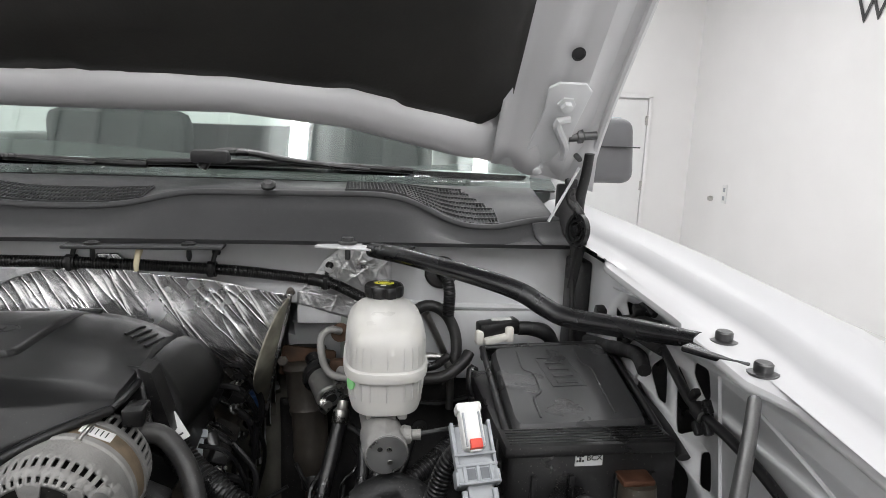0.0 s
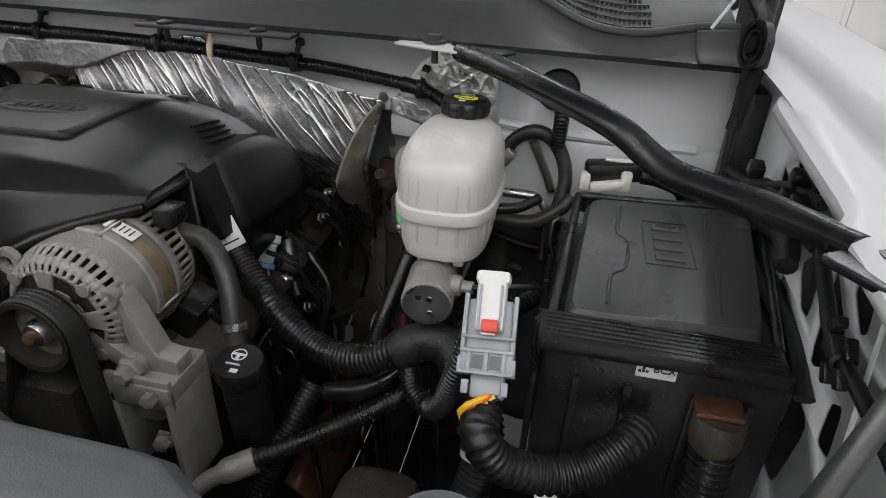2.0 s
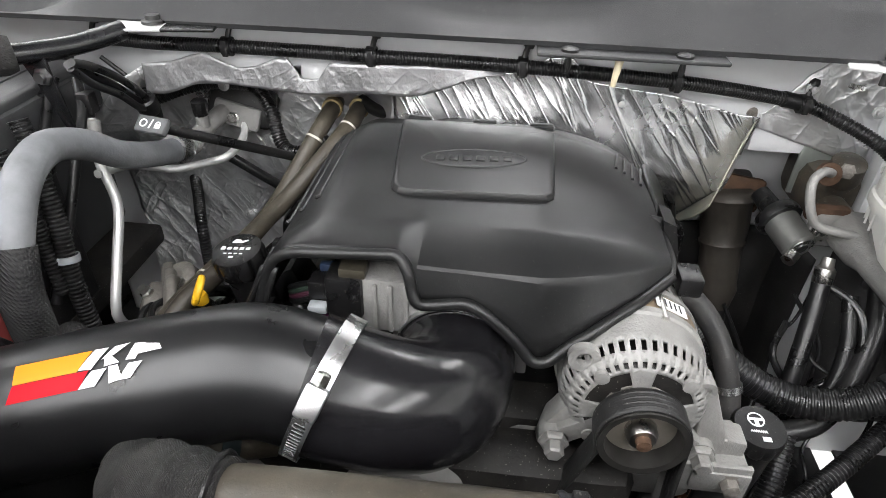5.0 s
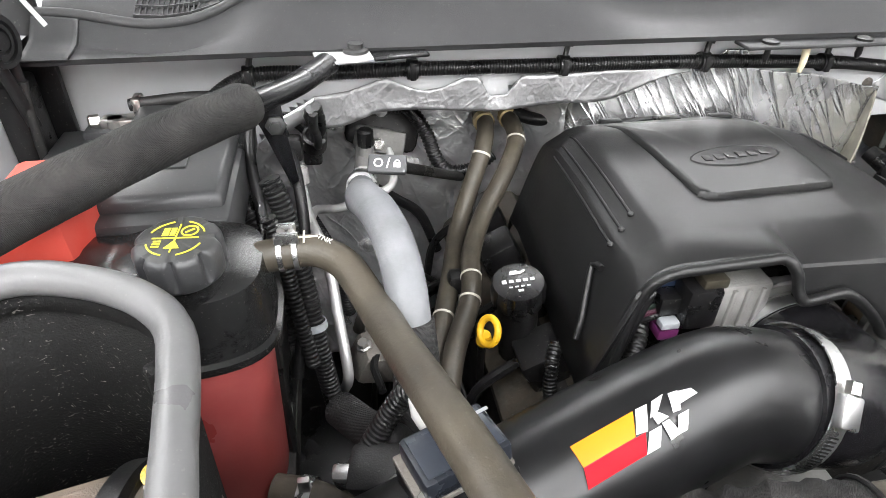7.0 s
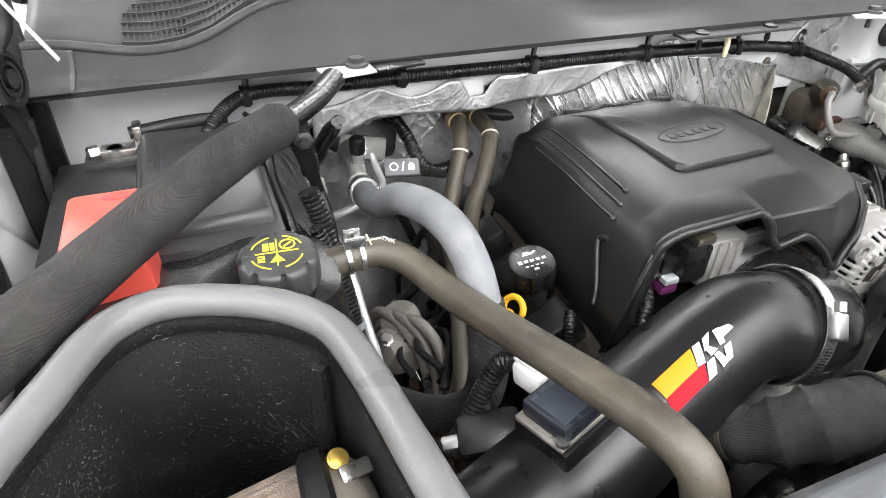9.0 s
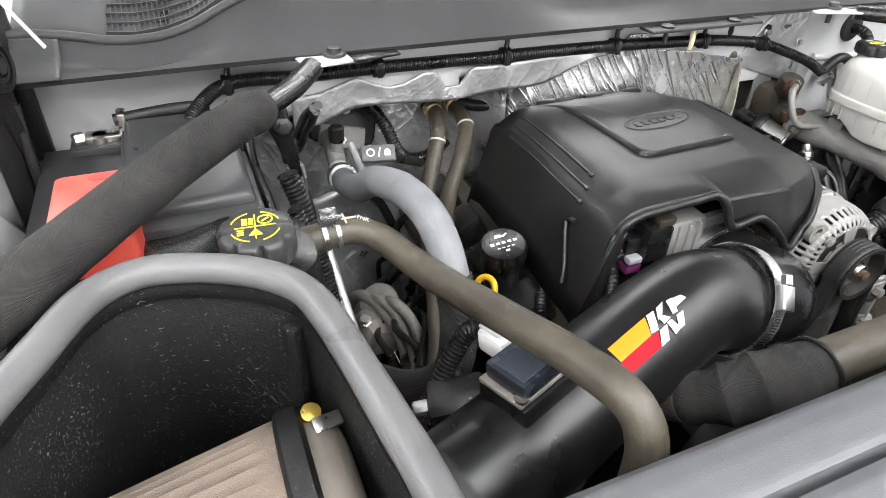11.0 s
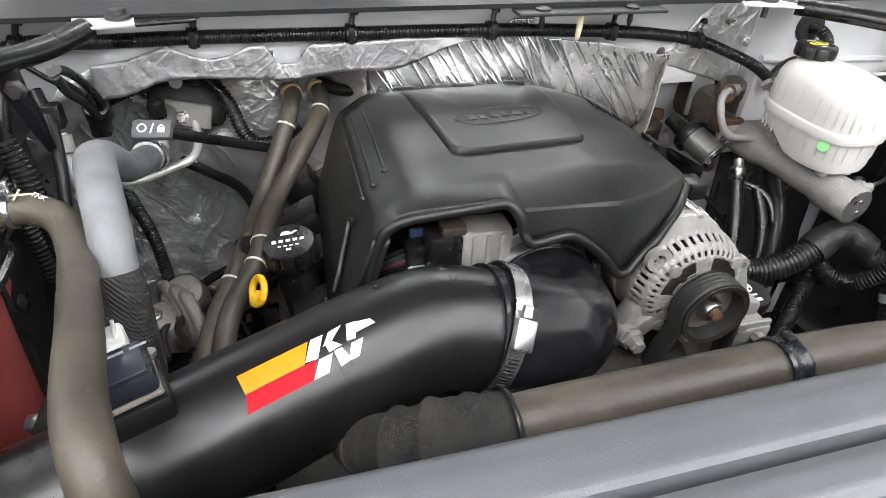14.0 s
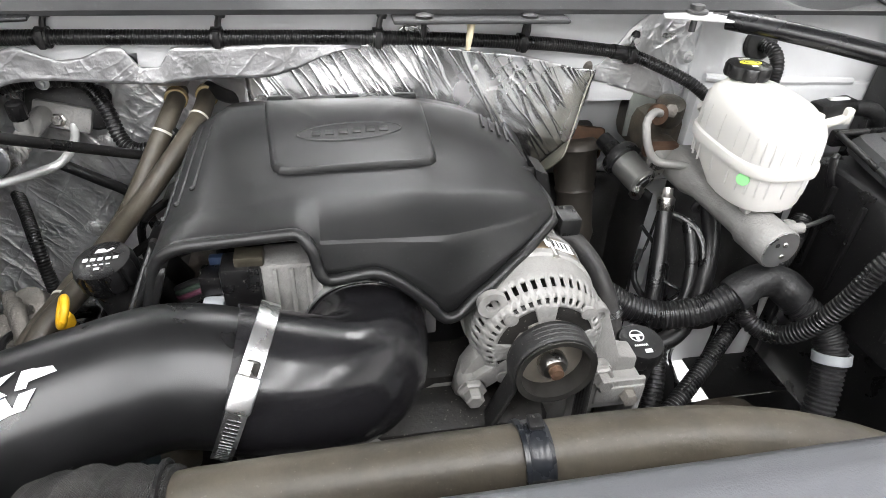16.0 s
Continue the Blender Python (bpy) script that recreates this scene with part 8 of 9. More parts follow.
solid("thermostat_clamp", lathe([(0.0222, -0.007), (0.0238, -0.007), (0.0238, 0.007), (0.0222, 0.007)], (-0.200, -0.398, 1.090), (0.7, 0.45, -0.3), 32, caps=False), mat("teal_black", (0.03, 0.045, 0.05), 0.35, 0.3, vary=0.2), "dark spring clamp on the radiator hose elbow", "hose clamp", "hose clamps")
solid("lower_hose", tube([(-0.25, -0.53, 1.06), (-0.24, -0.50, 1.00), (-0.20, -0.46, 0.93), (-0.15, -0.43, 0.86)], 0.021, 18), HOSE_BROWN, "brown lower coolant hose in the gap", "hose")

# ---------------------------------------------------------------- passenger's side
oil = thing("oil_cap", (-0.268, -0.192, 1.05), "black oil filler cap on its neck", "oil cap")
oc = Vector((-0.267, -0.191, 1.119))
oax = Vector((-0.12, -0.14, 1))
part("neck", lathe([(0.021, -0.11), (0.022, -0.02)], oc, oax, 28), BLACK, oil)
ocap = part("cap", lathe([(0.0, -0.022), (0.026, -0.022), (0.0285, -0.018), (0.0285, -0.001), (0.026, 0.004), (0.022, 0.005), (0.0, 0.0055)], oc, oax, 108, lobes=(9, 0.0042, -0.03, 0.0035)), BLACK, oil, "black lobed cap with white print")
MO = Matrix.Translation(oc + oax.normalized() * 0.0056) @ pose(0, 0, 0, 8, -7, -4)
for k, (w, h) in enumerate(((0.0045, 0.0045), (0.0045, 0.0035), (0.0045, 0.0035), (0.0045, 0.0035), (0.0045, 0.0035))):
    part("cap_print", laid(rbox((-0.0145 + 0.0072 * k, 0.0, 0.0003), (w, h, 0.0006), 0.0), MO), WHITE_INK, ocap)
for k in range(4):
    part("cap_print", laid(rbox((-0.009 + 0.006 * k, -0.008, 0.0003), (0.0035, 0.0013, 0.0006), 0.0), MO), WHITE_INK, ocap)
part("cap_print", laid(rbox((0.0, -0.0135, 0.0003), (0.005, 0.0028, 0.0006), 0.0), MO), WHITE_INK, ocap)
part("can_symbol", laid(prism([(-0.008, 0.009), (0.004, 0.009), (0.010, 0.013), (0.008, 0.014), (0.003, 0.0115), (0.0, 0.014), (-0.006, 0.014)], 0, 0.0006), MO), WHITE_INK, ocap)
dip = thing("dipstick", (-0.305, -0.215, 0.98), "yellow ring handle of the oil dipstick", "dipstick")
mm = basis((-0.303, -0.222, 1.088), (-0.87, -0.29, 0.41))
part("ring", tube([mm @ Vector((0.0135 * math.cos(a * math.pi / 12), 0.0135 * math.sin(a * math.pi / 12), 0)) for a in range(25)], 0.0038, 10, 0.004), YELLOW, dip)
part("collar", lathe([(0.008, 0), (0.008, 0.006), (0.006, 0.012)], (-0.306, -0.216, 1.068), (0.05, -0.1, 1), 18), YELLOW, dip)
part("stick", tube([(-0.306, -0.214, 1.07), (-0.30, -0.19, 1.02), (-0.29, -0.16, 0.92)], 0.0045, 8), BLACK, dip)
solid("cap_loom", tube([(-0.235, -0.235, 1.075), (-0.243, -0.25, 1.06), (-0.245, -0.262, 1.03), (-0.235, -0.275, 0.99)], 0.0075, 12, ribs=(0.004, 0.001)), LOOM, "short ribbed loom beside the oil cap", "wiring loom")
HOSE_A = [(-0.239, 0.140, 1.168), (-0.238, 0.096, 1.166), (-0.250, 0.057, 1.145), (-0.272, 0.025, 1.106), (-0.295, -0.014, 1.068), (-0.312, -0.073, 1.055), (-0.333, -0.142, 1.047), (-0.358, -0.214, 1.030), (-0.375, -0.265, 0.98), (-0.378, -0.28, 0.90)]
HOSE_B = [(-0.201, 0.159, 1.168), (-0.201, 0.106, 1.166), (-0.205, 0.057, 1.159), (-0.230, 0.014, 1.133), (-0.264, -0.024, 1.098), (-0.290, -0.077, 1.079), (-0.305, -0.147, 1.069), (-0.337, -0.217, 1.050), (-0.350, -0.262, 1.00), (-0.352, -0.28, 0.90)]
hosesA = thing("heater_hose", (-0.28, -0.05, 1.05), "dusty brown heater hose rising to the firewall", "hose", "heater hoses")
part("hose", tube(HOSE_A, 0.0118, 20), HOSE_BROWN, hosesA)
hosesB = thing("heater_hose", (-0.28, -0.05, 1.05), "dusty brown heater hose rising to the firewall", "hose", "heater hoses")
part("hose", tube(HOSE_B, 0.0118, 20), HOSE_BROWN, hosesB)
for (cx, cy, cz), ax in (((-0.2385, 0.103, 1.1665), (-0.03, 1, 0.02)), ((-0.201, 0.112, 1.1665), (0, 1, 0.02))):
    solid("hose_fitting", lathe([(0.0125, -0.004), (0.0145, -0.003), (0.0145, 0.008), (0.012, 0.012), (0.010, 0.02)], (cx, cy, cz), ax, 24), mat("ochre_fitting", (0.42, 0.33, 0.17), 0.5, 0.4, vary=0.2, scale=60), "ochre heater hose fitting", "fitting", "heater fittings")
for hs_own, pts, f in ((hosesA, HOSE_A, 0.60), (hosesA, HOSE_A, 0.17), (hosesB, HOSE_B, 0.53), (hosesB, HOSE_B, 0.59), (hosesB, HOSE_B, 0.17)):
    run = catmull(pts, 0.004)
    k = int(f * len(run))
    part("band", lathe([(0.0120, -0.0015), (0.0127, -0.0015), (0.0127, 0.0015), (0.0120, 0.0015)], run[k], run[k + 1] - run[k - 1], 24, caps=False), mat("cream_band", (0.6, 0.57, 0.5), 0.6), hs_own, "cream paint band")
solid("hose_separator", rbox((-0.308, -0.105, 1.060), (0.030, 0.022, 0.028), 0.006), BLACK, "black clip holding the two heater hoses", "clip")

# air-conditioning block, hose and pipes
acb = thing("ac_block", (-0.385, 0.09, 1.11), "cast aluminium air-conditioning block with a capped port", "valve block")
part("plate", rbox((-0.381, 0.105, 1.146), (0.070, 0.012, 0.034), 0.005, pose(0, 0, 0, -20, 14, 0)), ALU, acb)
part("gasket", rbox((-0.375, 0.120, 1.160), (0.100, 0.020, 0.060), 0.012, pose(0, 0, 0, -20, 14, 0)), RUBBER, acb, "black rubber gasket")
part("bolt", lathe([(0.009, 0), (0.009, 0.003), (0.0065, 0.004), (0.0065, 0.010)], (-0.384, 0.099, 1.144), (0, -1, 0.36), 6), STEEL, acb)
part("body", tube([(-0.402, 0.104, 1.150), (-0.404, 0.06, 1.148), (-0.409, 0.02, 1.140), (-0.4115, -0.004, 1.142)], 0.0125, 20), ALU, acb)
part("port_stem", lathe([(0.009, 0), (0.009, 0.018), (0.007, 0.020)], (-0.403, 0.046, 1.152), (0, -0.05, 1), 18), ALU, acb)
part("port", lathe([(0.0, 0.0), (0.0095, 0.0), (0.0105, 0.002), (0.0105, 0.020), (0.008, 0.022), (0.0, 0.0222)], (-0.403, 0.045, 1.169), (0, -0.05, 1), 20, lobes=(10, 0.0008, -0.01, 0.03)), BLACK, acb, "black port cap")
part("pipe", tube([(-0.370, 0.101, 1.136), (-0.368, 0.085, 1.122), (-0.372, 0.040, 1.114), (-0.40, 0.028, 1.106), (-0.44, 0.014, 1.100), (-0.458, 0.0, 1.108), (-0.47, -0.04, 1.13), (-0.4745, -0.0935, 1.145)], 0.0055, 12), BARE_PIPE, acb, "bright bent aluminium pipe")
for k in range(3):
    part("ring", lathe([(0.0128, -0.002), (0.0155, 0), (0.0128, 0.002)], (-0.4095 - 0.0008 * k, 0.015 - 0.007 * k, 1.1405), (0, -1, 0.05), 24, caps=False), ALU, acb, "crimped ring")
ach = thing("ac_hose", (-0.4, -0.2, 1.1), "chalky grey rubber hose turning down into a braided sleeve", "hose")
part("collar", lathe([(0.0185, 0), (0.0195, 0.003), (0.0195, 0.02), (0.0185, 0.023)], (-0.4115, -0.004, 1.142), (-0.08, -0.92, 0.33), 28), ALU_CLEAN, ach, "crimped aluminium collar")
part("hose", tube([(-0.4125, -0.018, 1.146), (-0.417, -0.060, 1.160), (-0.418, -0.117, 1.186), (-0.418, -0.166, 1.220), (-0.416, -0.207, 1.240), (-0.408, -0.243, 1.248), (-0.400, -0.277, 1.243), (-0.395, -0.304, 1.224), (-0.393, -0.326, 1.193)], 0.0158, 24, wobble=0.03), HOSE_GREY, ach, "chalky grey rubber hose")
part("braid", tube([(-0.3935, -0.321, 1.202), (-0.391, -0.335, 1.165), (-0.394, -0.335, 1.105), (-0.410, -0.315, 1.065), (-0.43, -0.28, 1.035), (-0.455, -0.24, 1.02)], 0.0178, 24), BRAID, ach, "black braided sleeve")
acp = thing("ac_pipe", (-0.465, -0.13, 1.05), "straight bare aluminium air-conditioning pipe with a black plug", "pipe")
part("tube", tube([(-0.4805, -0.068, 1.205), (-0.4745, -0.0835, 1.155), (-0.459, -0.097, 1.106), (-0.452, -0.136, 1.055), (-0.446, -0.172, 1.010), (-0.447, -0.172, 0.985), (-0.452, -0.15, 0.95)], 0.0062, 14), BARE_PIPE, acp)
part("fitting", lathe([(0.0085, 0), (0.0105, 0.002), (0.0105, 0.018), (0.0085, 0.020)], (-0.4785, -0.0765, 1.185), (-0.10, 0.42, 1), 18), ALU, acp, "cast fitting")
part("plug", rbox((-0.482, -0.062, 1.222), (0.018, 0.018, 0.026), 0.004), BLACK, acp, "black sensor plug")
stk = thing("transmission_dipstick", (-0.39, -0.1, 1.18), "black transmission dipstick with a printed grey handle", "dipstick")
t0, t1 = Vector((-0.388, -0.094, 1.213)), Vector((-0.282, 0.042, 1.118))
part("rod", tube([t0, t0.lerp(t1, 0.3), t0.lerp(t1, 0.6), t1], 0.0062, 12), BLACK, stk)
hm = Matrix.Translation(t0) @ pose(0, 0, 0, 40, 0, -12) @ Matrix.Scale(0.80, 4)
hnd = part("handle", laid(rbox((0, 0, 0), (0.050, 0.026, 0.012), 0.004), hm), mat("handle_grey", (0.09, 0.092, 0.095), 0.55), stk, "dark grey handle")
part("print_ring", laid(prism(band(0.0042, 0.0062, 0, 360, 20), 0.006, 0.0066), hm @ pose(-0.011, 0, 0)), WHITE_INK, hnd)
part("print_slash", laid(prism([(-0.001, -0.007), (0.001, -0.007), (0.004, 0.007), (0.002, 0.007)], 0.006, 0.0066), hm), WHITE_INK, hnd)
part("print_lock", laid(joined(rbox((0.013, -0.002, 0.0063), (0.009, 0.007, 0.0006), 0), prism(band(0.0022, 0.0036, 0, 180, 10), 0.006, 0.0066, pose(0.013, 0.0015, 0))), hm), WHITE_INK, hnd)
solid("ac_loom", tube([(-0.478, 0.070, 1.178), (-0.440, 0.082, 1.191), (-0.405, 0.090, 1.198), (-0.370, 0.095, 1.198), (-0.343, 0.098, 1.192), (-0.322, 0.088, 1.165), (-0.308, 0.070, 1.130), (-0.291, 0.058, 1.118), (-0.262, 0.055, 1.122), (-0.235, 0.06, 1.14)], 0.0098, 14, ribs=(0.005, 0.0013)), LOOM, "black ribbed loom looping over the valve block", "wiring loom")
solid("wall_loom", tube([(-0.395, 0.09, 1.085), (-0.36, 0.10, 1.055), (-0.325, 0.11, 1.02), (-0.30, 0.10, 0.96)], 0.0075, 12), LOOM, "thin black cable down the heat shield", "cable")
solid("rear_hose", tube([(-0.20, 0.12, 1.175), (-0.175, 0.10, 1.17), (-0.15, 0.085, 1.172), (-0.13, 0.07, 1.17), (-0.11, 0.05, 1.15)], 0.009, 14), LOOM, "smooth glossy black hose behind the engine cover", "hose")
for pts, r in (([(-0.500, -0.150, 1.235), (-0.492, -0.155, 1.206), (-0.486, -0.165, 1.168), (-0.478, -0.175, 1.122), (-0.472, -0.19, 1.063), (-0.462, -0.20, 0.98)], 0.0105), ([(-0.502, -0.185, 1.215), (-0.494, -0.188, 1.185), (-0.490, -0.19, 1.14), (-0.486, -0.195, 1.105), (-0.478, -0.205, 1.05)], 0.0075)):
    solid("gap_loom", tube(pts, r, 14, ribs=(0.005, 0.0013)), LOOM, "black ribbed loom dropping beside the coolant tank", "wiring loom", "gap looms")
solid("loom_band", lathe([(0.0118, -0.004), (0.0132, -0.004), (0.0132, 0.004), (0.0118, 0.004)], (-0.4745, -0.184, 1.085), (0.10, -0.25, -0.95), 24, caps=False), GREY_PLASTIC, "grey cable tie round the loom", "cable tie")
for k, (dx, dz) in enumerate(((0.0, 0.0), (0.010, 0.008), (0.004, -0.012))):
    solid("thin_hose", tube([(-0.459 + dx * 0.5, -0.104, 1.281 + dz * 0.3), (-0.463 + dx, -0.075, 1.262 + dz), (-0.462 + dx, -0.035, 1.235 + dz), (-0.463 + dx, 0.0, 1.205 + dz), (-0.465 + dx * 0.5, 0.024, 1.186)], 0.0046, 10), LOOM, "thin black hose slanting below the brace bar", "hose", "thin hoses")
sep = thing("cover_panel", (-0.508, -0.19, 0.97), "black sheet between tank and looms", "panel")
part("sheet", rbox((-0.508, -0.19, 1.07), (0.010, 0.14, 0.20), 0.004), BLACK, sep)
part("folded_edge", tube([(-0.504, -0.257, 0.98), (-0.504, -0.257, 1.08), (-0.504, -0.255, 1.165)], 0.005, 8), BLACK, sep)
for z in (1.02, 1.12):
    part("fixing", lathe([(0.0, 0), (0.008, 0), (0.008, 0.002), (0.004, 0.004), (0.0, 0.004)], (-0.503, -0.235, z), (1, 0, 0), 14), STEEL_DARK, sep)
plug2 = thing("pressure_plug", (-0.46, 0.0, 1.17), "black round wiring plug with open pins", "plug")
part("shell", lathe([(0.013, 0), (0.0145, 0.003), (0.0145, 0.025), (0.011, 0.027), (0.011, 0.02), (0.0, 0.02)], (-0.465, 0.030, 1.178), (0.1, -0.5, 0.8), 20), BLACK, plug2)
part("switch", rbox((-0.468, 0.036, 1.166), (0.022, 0.02, 0.024), 0.004), BLACK, plug2)
for k in range(3):
    part("wire", tube([(-0.465 + 0.003 * k, 0.036, 1.176), (-0.478, 0.05, 1.19 + 0.004 * k), (-0.505, 0.06, 1.21), (-0.535, 0.06, 1.235)], 0.003, 8), LOOM, plug2)
for x, y, z, m_nut in ((-0.357, 0.150, 1.008, BLACK), (-0.403, 0.145, 0.952, FELT), (-0.340, 0.128, 1.10, FELT)):
    solid("shield_nut", lathe([(0.0, -0.012), (0.016, -0.012), (0.016, 0.0015), (0.008, 0.002), (0.008, 0.007), (0.005, 0.008), (0.0, 0.008)], (x, y, z), (0, -1, 0.15), 22), m_nut, "dull nut and washer on the heat shield", "nut", "shield nuts")
solid("shield_loom", tube([(-0.488, 0.140, 1.017), (-0.470, 0.105, 1.000), (-0.449, 0.060, 0.974), (-0.44, 0.04, 0.90)], 0.009, 14, 0.0012, ribs=(0.0045, 0.001)), LOOM, "ribbed black loom low on the heat shield", "wiring loom")

# castings and pipes low between tank and engine
gap = thing("gap_casting", (-0.40, -0.13, 0.95), "dusty cast bracket with bent pipes beside the engine", "bracket")
part("casting", joined(rbox((-0.405, -0.13, 0.975), (0.07, 0.05, 0.05), 0.012, pose(0, 0, 0, 12, 20, 15)), lathe([(0.024, 0), (0.026, 0.006), (0.026, 0.028), (0.018, 0.034)], (-0.39, -0.10, 0.985), (-0.3, -0.4, 0.85), 24)), DUSTY_CAST, gap)
for k in range(3):
    part("bent_pipe", tube([(-0.43 + 0.016 * k, -0.06 - 0.02 * k, 0.96), (-0.42 + 0.014 * k, -0.09 - 0.02 * k, 1.01 + 0.006 * k), (-0.40 + 0.012 * k, -0.13 - 0.02 * k, 1.012 + 0.004 * k), (-0.385 + 0.008 * k, -0.165 - 0.02 * k, 0.975), (-0.38, -0.18 - 0.02 * k, 0.91)], 0.0075, 12), DUSTY_CAST, gap, "bent grey pipe")
for k in range(2):
    part("bolt", lathe([(0.009, 0), (0.009, 0.004), (0.006, 0.005), (0.006, 0.012)], (-0.425 + 0.04 * k, -0.14 + 0.02 * k, 1.005), (-0.2, -0.3, 0.9), 6), STEEL, gap, "steel bolt")

# coolant tank
tank = thing("coolant_tank", (-0.565, -0.275, 0.95), "coolant expansion tank, black top and red lower half", "coolant tank")
TC = (-0.609, -0.257)
b = bmesh.new()
loops = []
for hx, hy, z in ((0.096, 0.052, 0.955), (0.100, 0.056, 0.962), (0.107, 0.060, 1.158), (0.108, 0.061, 1.163)):
    loops.append(oblong(TC, hx, hy, z, 48, 4))
rings(b, loops)
part("lower_half", b, TANK_RED, tank, "translucent red lower half")
b = bmesh.new()
loops = []
for hx, hy, z in ((0.116, 0.064, 1.163), (0.118, 0.066, 1.166), (0.118, 0.066, 1.172), (0.114, 0.062, 1.174), (0.113, 0.061, 1.198), (0.109, 0.058, 1.215), (0.08, 0.048, 1.224), (0.04, 0.026, 1.229), (0.003, 0.004, 1.230)):
    loops.append([p + Vector((0, 0, 0.012 * ease((p.x - TC[0]) / 0.05) * (z > 1.21))) for p in oblong(TC, hx, hy, z, 48, 3.5)])
rings(b, loops)
part("upper_half", b, TANK_GLOSS, tank, "black upper half")
cc = Vector((-0.5475, -0.290, 1.2470))
cax = Vector((-0.02, -0.06, 1))
part("neck", lathe([(0.024, -0.04), (0.024, 0.002)], cc, cax, 32), TANK_GLOSS, tank)
ccap = part("cap", lathe([(0.0, -0.004), (0.0270, -0.004), (0.0288, -0.001), (0.0295, 0.004), (0.0295, 0.018), (0.0280, 0.0215), (0.0250, 0.0232), (0.0, 0.0235)], cc, cax, 112, lobes=(8, 0.0042, 0.0, 0.0215)), TANK_BLACK, tank, "black scalloped cap with yellow symbols")
MC = Matrix.Translation(cc + cax.normalized() * 0.0237) @ pose(0, 0, 0, 3.4, -1, -6) @ Matrix.Scale(0.86, 4)
for a0, a1 in ((20, 75), (105, 160), (200, 255), (285, 340)):
    part("symbol_arc", laid(prism(band(0.0212, 0.0225, a0, a1, 10), 0, 0.0006), MC), YELLOW_INK, ccap)
part("symbol_bar", laid(rbox((0, 0, 0.0003), (0.036, 0.0012, 0.0006), 0), MC), YELLOW_INK, ccap)
part("symbol_bar", laid(rbox((0, 0, 0.0003), (0.0012, 0.036, 0.0006), 0), MC), YELLOW_INK, ccap)
part("symbol_book", laid(joined(rbox((-0.009, 0.008, 0.0003), (0.005, 0.010, 0.0006), 0), rbox((-0.0035, 0.008, 0.0003), (0.004, 0.010, 0.0006), 0)), MC), YELLOW_INK, ccap)
part("symbol_ring", laid(prism(band(0.0056, 0.0070, 0, 360, 24), 0, 0.0006), MC @ pose(0.009, 0.009, 0)), YELLOW_INK, ccap)
part("symbol_wave", laid(rbox((0.009, 0.009, 0.0003), (0.008, 0.0018, 0.0006), 0, pose(0, 0, 0, 0, 0, 40)), MC), YELLOW_INK, ccap)
part("symbol_triangle", laid(prism([(-0.006, -0.013), (0.006, -0.013), (0.0, -0.003)], 0, 0.0006), MC), YELLOW_INK, ccap)
for k in range(3):
    part("symbol_line", laid(rbox((-0.013, -0.004 - 0.0032 * k, 0.0003), (0.006, 0.0016, 0.0006), 0), MC), YELLOW_INK, ccap)
part("outlet", tube([(-0.525, -0.250, 1.214), (-0.50, -0.246, 1.217), (-0.474, -0.245, 1.219)], 0.010, 16), TANK_GLOSS, tank)
ovh = thing("overflow_hose", (-0.42, -0.37, 1.18), "dusty brown-grey coolant hose running forward from the tank", "hose")
part("hose", tube([(-0.505, -0.245, 1.216), (-0.482, -0.245, 1.219), (-0.459, -0.246, 1.219), (-0.438, -0.260, 1.214), (-0.422, -0.300, 1.211), (-0.409, -0.352, 1.219), (-0.391, -0.425, 1.235), (-0.376, -0.490, 1.249), (-0.366, -0.526, 1.247), (-0.361, -0.541, 1.222), (-0.360, -0.543, 1.18)], 0.0132, 24, wobble=0.03), HOSE_BROWN, ovh)
lettering("hose_print", "TNK", 0.0062, basis((-0.452, -0.2490, 1.2320), (0.1, -0.25, 0.95), (0, 1, 0)) @ pose(0, 0, 0, 0, 0, -30), PAPER, ovh, 0.0004)
part("hose_cross", joined(rbox((-0.466, -0.245, 1.2328), (0.018, 0.0016, 0.001), 0), rbox((-0.468, -0.245, 1.2331), (0.0016, 0.016, 0.001), 0)), mat("cream_mark", (0.66, 0.62, 0.48), 0.6), ovh, "cream alignment mark")
scl = thing("spring_clamp", (-0.4815, -0.246, 1.2), "bright steel spring clamp on the coolant hose", "hose clamp", "hose clamps")
part("band", lathe([(0.0136, -0.008), (0.0148, -0.008), (0.0148, -0.004), (0.0136, -0.004)], (-0.4815, -0.2450, 1.2190), (1, 0, 0.05), 28, caps=False), ALU_CLEAN, scl)
part("band", lathe([(0.0136, 0.004), (0.0148, 0.004), (0.0148, 0.008), (0.0136, 0.008)], (-0.4815, -0.2450, 1.2190), (1, 0, 0.05), 28, caps=False), ALU_CLEAN, scl)
part("ear", rbox((-0.4815, -0.2505, 1.2360), (0.019, 0.004, 0.010), 0.001), ALU_CLEAN, scl)
part("ear", rbox((-0.4815, -0.2385, 1.2365), (0.015, 0.004, 0.012), 0.001), ALU_CLEAN, scl)
lowc = thing("tank_outlet", (-0.49, -0.33, 0.98), "brown lower tank hose with a steel spring clamp", "hose")
part("hose", tube([(-0.515, -0.325, 1.02), (-0.485, -0.335, 1.02), (-0.455, -0.35, 1.012), (-0.43, -0.365, 0.99)], 0.017, 18), HOSE_BROWN, lowc)
part("clamp", lathe([(0.0175, -0.006), (0.019, -0.006), (0.019, 0.006), (0.0175, 0.006)], (-0.487, -0.334, 1.02), (1, -0.35, 0), 28, caps=False), ALU_CLEAN, lowc)
part("clamp_ear", rbox((-0.487, -0.338, 1.045), (0.010, 0.006, 0.016), 0.001), ALU_CLEAN, lowc)

